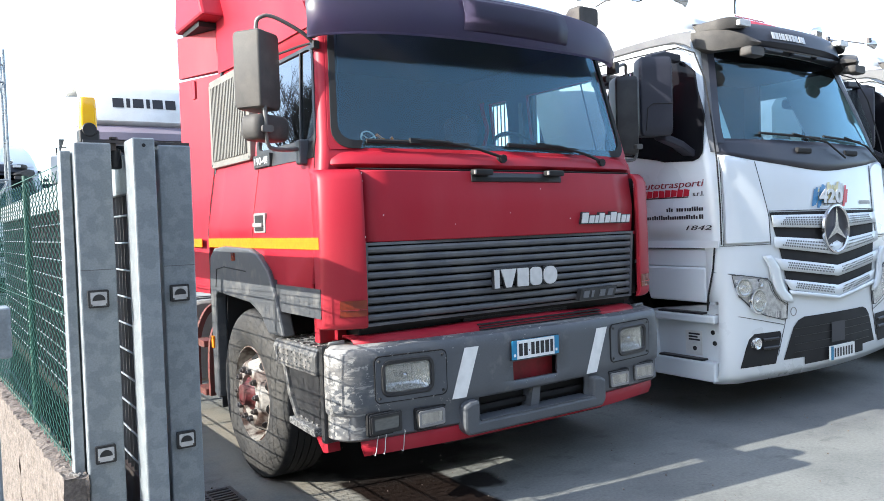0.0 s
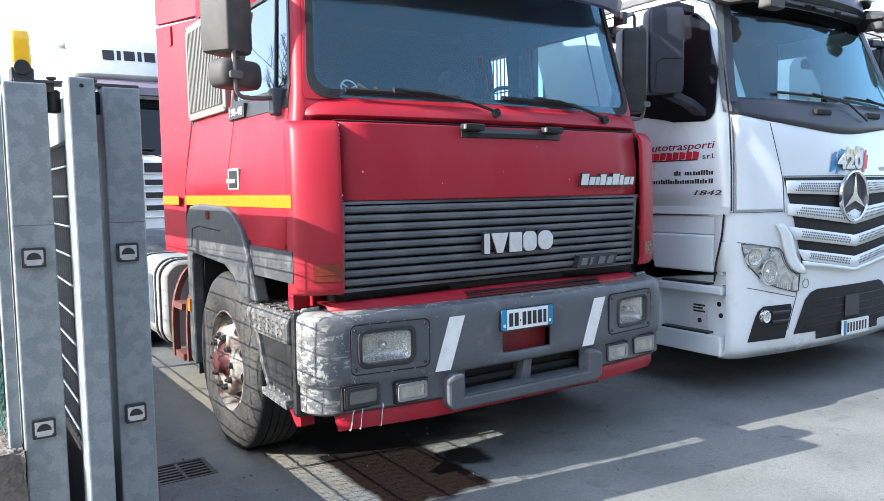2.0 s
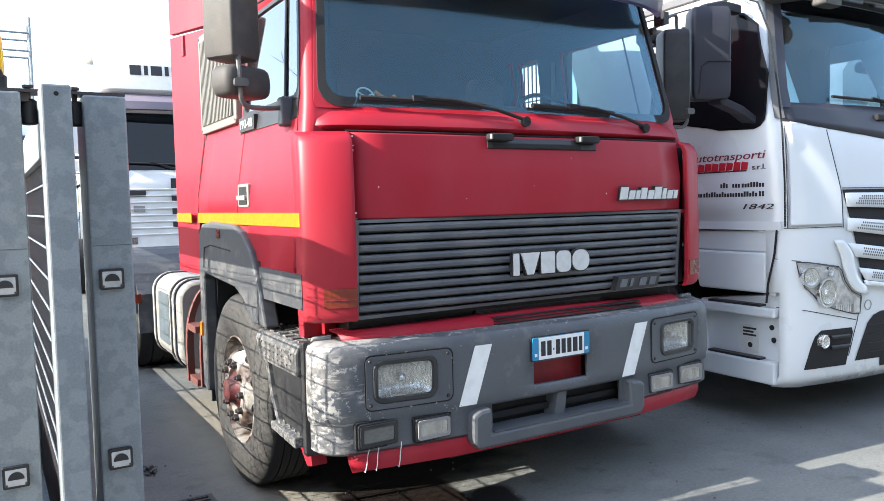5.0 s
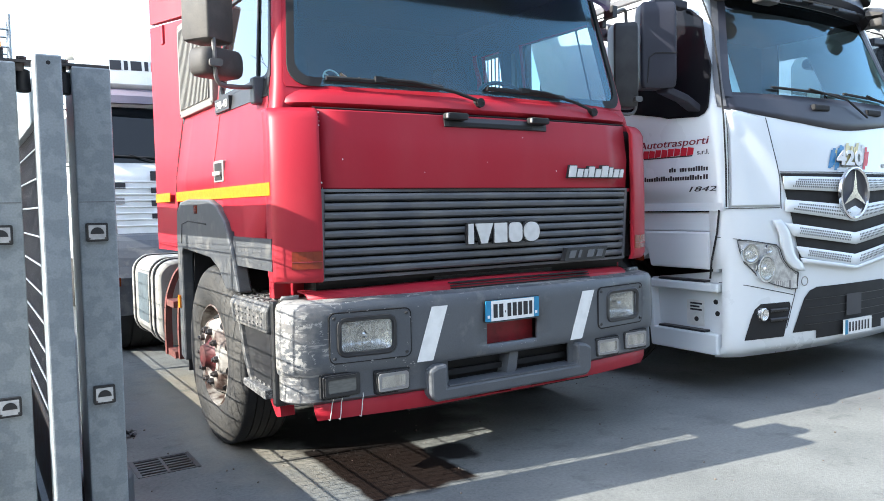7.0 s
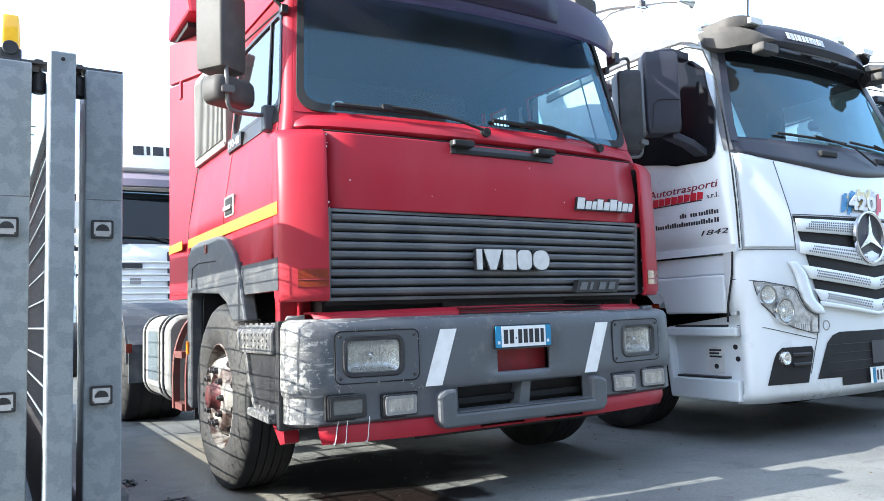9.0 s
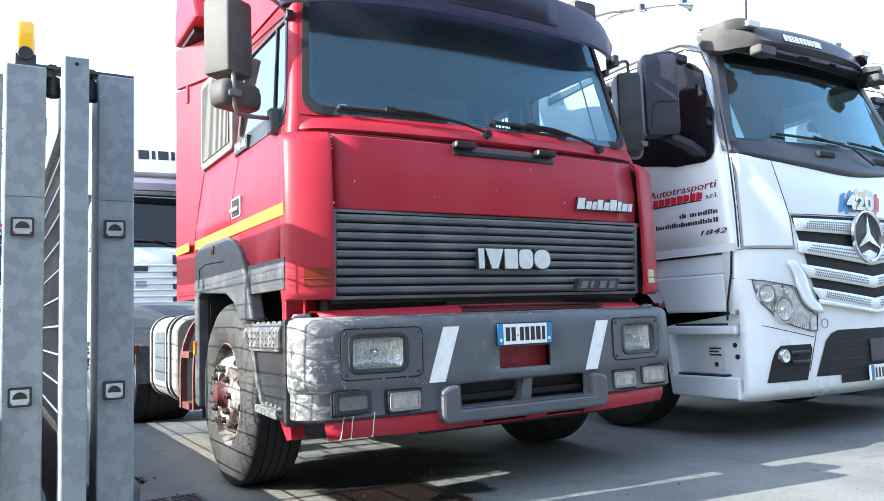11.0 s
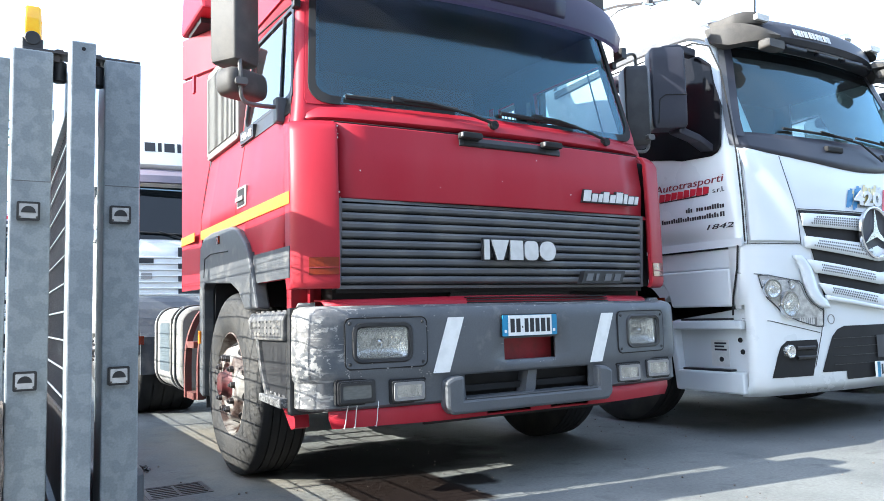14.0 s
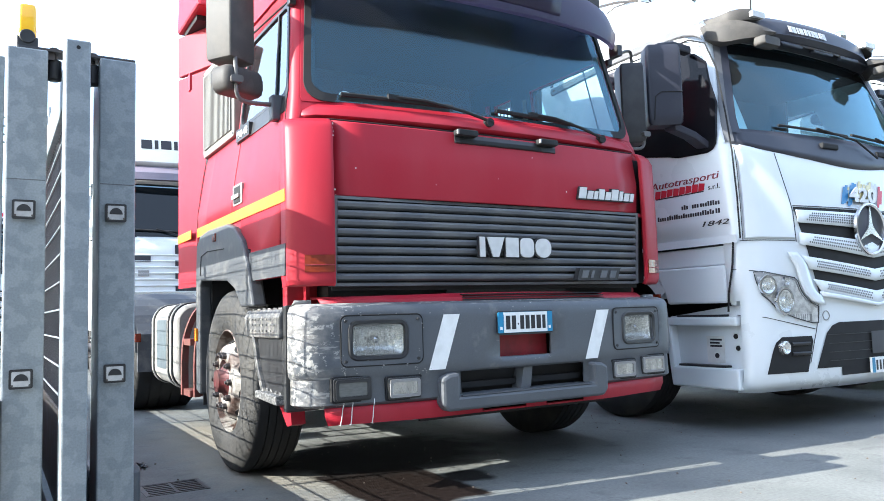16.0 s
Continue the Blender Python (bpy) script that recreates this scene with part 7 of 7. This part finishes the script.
# door writing
WRITE = Matrix(((0, 0, -1, 0), (-1, 0, 0, 0), (0, 1, 0, 0), (0, 0, 0, 1)))
wr = part("door_bar", a_box(-1.2528, -1.2502, 0.425, 0.865, 1.676, 1.684), INK, merc, "red and dark lettering on the white door")
for k in range(8):
    v = 0.825 - k * 0.058
    part("name_block", a_prism([(v, 1.684 + 0.004 * (k % 3)), (v + 0.050, 1.684), (v + 0.040, 1.742), (v - 0.008, 1.738 - 0.004 * (k % 2))], "x", -1.2545, -1.2505), INK_RED, wr)
letters("Autotrasporti", 0.075, Matrix.Translation((-1.252, 0.915, 1.755)) @ WRITE, INK_MAROON, wr, "door_lettering", shear=0.2, width=0.63)
letters("s.r.l.", 0.05, Matrix.Translation((-1.252, 0.385, 1.685)) @ WRITE, INK, wr, "door_lettering", width=0.10)
random.seed(12)
for v0, v1, z0 in ((0.295, 0.455, 1.572), (0.475, 0.545, 1.572), (0.57, 0.63, 1.572), (0.295, 0.325, 1.512), (0.345, 0.765, 1.512), (0.78, 0.865, 1.512)):
    v = v0
    while v < v1 - 0.008:
        part("text_bar", a_box(-1.2535, -1.2505, v, v + 0.014, z0, z0 + random.choice((0.024, 0.026, 0.034))), INK, wr)
        v += 0.0215
letters("1842", 0.05, Matrix.Translation((-1.252, 0.475, 1.43)) @ WRITE, INK, wr, "model_number", shear=0.25, width=0.25)
part("frame_rail", a_box(-0.45, 0.45, 0.8, 5.5, 0.6, 0.9), STEEL, merc)
# hidden underbody and side panels, added to block light beneath
part("underbody_block", a_box(-0.5, 0.5, 0.5, 4.3, 0.28, 0.62), DARK, merc)
for s in (-1, 1):
    part("skirt_block", a_box(*sorted((s * 1.12, s * 1.22)), 2.05, 4.35, 0.24, 1.0), WHITE, merc, "white side panel added to keep light from under the truck", bevel=0.02)
for s in (-1, 1):
    wheel(merc, s * 1.22, 5.0, 0.50, 0.56, s, (RUBBER, SILVER, STEEL), dished=True)
copy_thing(merc, pose(6.23 + 3.05, 3.34, 0))


# ---- distant yard: older white tractor, more trucks, scaffold tower ----
old = thing("old_white_tractor_unit", 3.15, 11.0, 0, "older white tractor unit with plum visor and dark louvres", "truck", "far white trucks")
OW = lerp((1.9, 1.25), (2.8, 1.19), (3.1, 1.1))
OV = lerp((0.3, 0.0), (1.0, 0.0), (2.0, 0.06), (2.8, 0.30), (3.1, 0.5))


def oface(p, z, lift=0.0):
    u, v = unroll(p, OW(z), OV(z), 0.06, 0.14, lift)
    return (u, v, z)


ozs = [0.75, 1.0, 1.4, 1.8, 2.03, 2.3, 2.6, 2.80, 3.0]
ops = [-2.6, -2.0, -1.5, -1.22, -1.15, -1.02, -0.5, 0, 0.5, 1.02, 1.15, 1.22, 1.5, 2.0, 2.6]
part("cab_shell", sheet([[oface(p, z) for p in ops] for z in ozs], lambda i, j: not (2.02 < ozs[i] < 2.7 and 5 <= j <= 8)), WHITE_OLD, old, "white cab body", smooth=True, thick=0.02)
part("cab_floor", a_box(-1.2, 1.2, 0.2, 1.8, 1.4, 1.5), CABIN, old)
part("back_wall", a_box(-1.2, 1.2, 1.75, 1.8, 0.8, 3.0), CABIN, old)
part("windscreen", patch(oface, spread(2.03, 2.80, 5), lambda z: -1.06, lambda z: 1.06, 10, 0.004), SCREEN_DARK, old, "dark windscreen", smooth=True)
ow_in = rounded(-1.04, 1.04, 2.06, 2.78, 0.08)
part("windscreen_seal", frame_ring(ow_in, rect_like(ow_in, -1.10, 1.10, 2.02, 2.82), oface, 0.015), BLACK, old)
rows = [[(f * 1.17, 0.14 + d + 0.14 * f * f, z) for f in np.linspace(-1, 1, 13)] for z, d in ((2.82, -0.05), (2.83, -0.10), (2.93, -0.09), (3.03, 0.02), (3.04, 0.15))]
part("sun_visor", sheet(rows), VISOR_MAUVE, old, "pale mauve sun visor", smooth=True, thick=0.012)
rows = [[(f * w, v + 0.12 * f * f, z) for f in np.linspace(-1, 1, 13)] for v, z, w in ((0.20, 3.03, 1.08), (0.14, 3.10, 1.12), (0.22, 3.53, 1.15), (0.26, 3.60, 1.15), (1.6, 3.66, 1.10))]
sp = part("roof_spoiler", sheet(rows), WHITE_OLD, old, "white roof spoiler with dark block lettering", smooth=True, thick=0.02)
x = -0.72
for w in (0.14, 0.05, 0.14, 0.05, 0.14, 0.14):
    part("spoiler_block", sheet([[(xx, 0.14 + (z - 3.10) * 0.186 - 0.006 + 0.12 * (xx / 1.13) ** 2, z) for xx in (x, x + w)] for z in (3.29, 3.42)]), INK, sp, thick=0.003)
    x += w + 0.035
for k in range(8):
    z = 1.18 + k * 0.085
    part("louvre", a_tube([oface(p, z, 0.006) for p in np.linspace(-1.0, 1.0, 11)], 0.012, 6), WHITE_OLD, old, smooth=True)
for p0, p1, z0, z1, m in ((-0.95, -0.62, 1.68, 1.76, BLACK), (-0.30, 0.3, 1.79, 1.92, BLACK), (-0.30, 0.3, 1.62, 1.70, BLACK), (-0.30, 0.3, 1.44, 1.52, BLACK), (-0.30, 0.3, 1.27, 1.34, BLACK), (-0.78, -0.64, 1.48, 1.56, SILVER),
                          (-1.12, -0.85, 1.06, 1.15, RED_DULL), (-0.84, -0.75, 1.06, 1.15, LENS)):
    part("slot", patch(oface, spread(z0, z1, 1), lambda z, a=p0: a, lambda z, a=p1: a, 4, 0.016), m, old)
    if p0 < -0.4:
        part("slot", patch(oface, spread(z0, z1, 1), lambda z, a=p1: -a, lambda z, a=p0: -a, 4, 0.016), m, old)
part("bumper", sheet([[oface(p, z, l) for p in ops[3:-3]] for z, l in ((0.36, 0.03), (0.40, 0.06), (0.58, 0.06), (0.60, 0.05))]), PLASTIC, old, "dark grey lower bumper", smooth=True, thick=0.02)
part("bumper_upper", sheet([[oface(p, z, 0.05) for p in ops[3:-3]] for z in (0.60, 0.70, 0.95, 0.98)]), WHITE_OLD, old, "white bumper", smooth=True, thick=0.02)
for s in (-1, 1):
    part("headlight", patch(oface, spread(0.66, 0.88, 2), lambda z, s=s: s * 0.72, lambda z, s=s: s * 1.08, 4, 0.056), LENS, old, "rectangular headlight")
    part("mirror", a_prism(rounded(*sorted((s * 1.34, s * 1.52)), 2.25, 2.62, 0.04), "y", 0.35, 0.47), WHITE_OLD, old, "mirror on a bracket", bevel=0.02)
    part("mirror_small", a_prism(rounded(*sorted((s * 1.30, s * 1.50)), 2.02, 2.18, 0.05), "y", 0.33, 0.45), WHITE_OLD, old, bevel=0.02)
    part("mirror_arm", a_tube([(s * 1.2, 0.4, 2.75), (s * 1.42, 0.4, 2.72), (s * 1.42, 0.4, 2.0), (s * 1.2, 0.4, 1.98)], 0.012, 6), BLACK, old)
    part("side_window", sheet([[(s * (OW(z) + 0.008), v, z) for v in (0.5, 1.2)] for z in (2.05, 2.7)]), BLACK, old)
    wheel(old, s * 1.20, 1.35, 0.50, 0.30, s, (RUBBER, SILVER, STEEL))
    wheel(old, s * 1.20, 4.8, 0.50, 0.56, s, (RUBBER, SILVER, STEEL), dished=True)
for u0, u1 in ((-0.95, -0.15), (0.02, 0.85)):
    wp = part("wiper", a_tube([oface(u0 + (u1 - u0) * f, 2.13 - 0.03 * f, 0.03) for f in np.linspace(0, 1, 5)], 0.012, 6), DARK, old, "black windscreen wiper")
    part("wiper_arm", a_tube([oface(u0 + (u1 - u0) * 0.5, 2.14, 0.045), oface(u1 + 0.12, 1.99, 0.05)], 0.010, 6), DARK, wp)
part("chassis", a_box(-0.45, 0.45, 0.6, 5.4, 0.55, 0.95), STEEL, old)
part("undertray", a_box(-1.0, 1.0, 0.2, 1.8, 0.5, 0.75), DARK, old)
copy_thing(merc, pose(1.1, 17.6, 0))

tower = thing("scaffold_tower", 1.0, 16.45, 0, "galvanised mobile scaffold tower on castors", "scaffold")
for x in (-0.54, 0.54):
    for y in (-0.35, 0.35):
        part("upright", a_tube([(x, y, 0.22), (x, y, 5.0)], 0.024, 8), GALV, tower, smooth=True)
        cst = part("castor", a_lathe([(-0.03, 0.08), (-0.02, 0.10), (0.02, 0.10), (0.03, 0.08)], (x, y, 0.10), "x", 18), BLACK, tower, "black castor wheel", smooth=True)
        part("fork", a_box(x - 0.045, x + 0.045, y - 0.02, y + 0.02, 0.10, 0.24), STEEL, cst)
for y in (-0.35, 0.35):
    for z in (0.45, 1.05, 2.6, 4.4, 4.72):
        part("ledger", a_tube([(-0.54, y, z), (0.54, y, z)], 0.018, 6), GALV, tower)
    part("brace", a_tube([(-0.54, y, 0.45), (0.54, y, 2.6)], 0.015, 6), GALV, tower)
for x in (-0.54, 0.54):
    for k in range(4):
        part("side_brace", a_tube([(x, -0.35 if k % 2 else 0.35, 0.6 + k * 1.05), (x, 0.35 if k % 2 else -0.35, 1.6 + k * 1.05)], 0.013, 6), GALV, tower)
    for k in range(8):
        z = 0.6 + k * 0.55
        part("rung", a_tube([(x, -0.35, z), (x, 0.35, z)], 0.014, 6), GALV, tower)

# tall thin pole beyond the fence
pole = thing("street_pole", -0.9, 10.5, 0, "tall thin grey steel pole", "pole")
part("shaft", a_tube([(0, 0, 0), (0, 0, 7.0)], 0.045, 10), GALV, pole, smooth=True)
part("foot", a_lathe([(0, 0.12), (0.02, 0.12), (0.04, 0.06)], (0, 0, 0), "z", 14), GALV, pole)


# ---- bare tree across the street ----
def bare_tree(name, x, y, height, seed):
    rnd = random.Random(seed)
    tree = thing(name, x, y, 0, "bare leafless tree with many thin branches", "tree", "bare trees")
    trunk, twigs = bmesh.new(), bmesh.new()

    def grow(bm, base, way, length, r, depth):
        pts, d = [base], way.copy()
        for k in range(4):
            d = (d + Vector((rnd.uniform(-1, 1), rnd.uniform(-1, 1), rnd.uniform(-0.3, 0.7))) * 0.14).normalized()
            pts.append(pts[-1] + d * length / 4)
        tube(bm, pts, r, 6 if depth < 2 else 4)
        if depth < 6:
            for k in range(4 if depth else 6):
                f = rnd.choice((2, 3, 4)) if k else 4
                side = Vector((rnd.uniform(-1, 1), rnd.uniform(-1, 1), rnd.uniform(-0.1, 0.9))).normalized()
                grow(twigs, pts[f], (d * 0.7 + side * 0.8).normalized(), length * rnd.uniform(0.55, 0.78), r * 0.60, depth + 1)
    grow(trunk, Vector((0, 0, 0)), Vector((0, 0, 1)), height * 0.32, height * 0.012, 0)
    part("trunk", trunk, BARK, tree, smooth=True)
    part("crown", twigs, BARK, tree, "tangle of bare branches", kind="stuff")


bare_tree("bare_tree", -5.6, 20.0, 9.0, 2)
bare_tree("bare_tree", -10.0, 27.0, 10.0, 5)
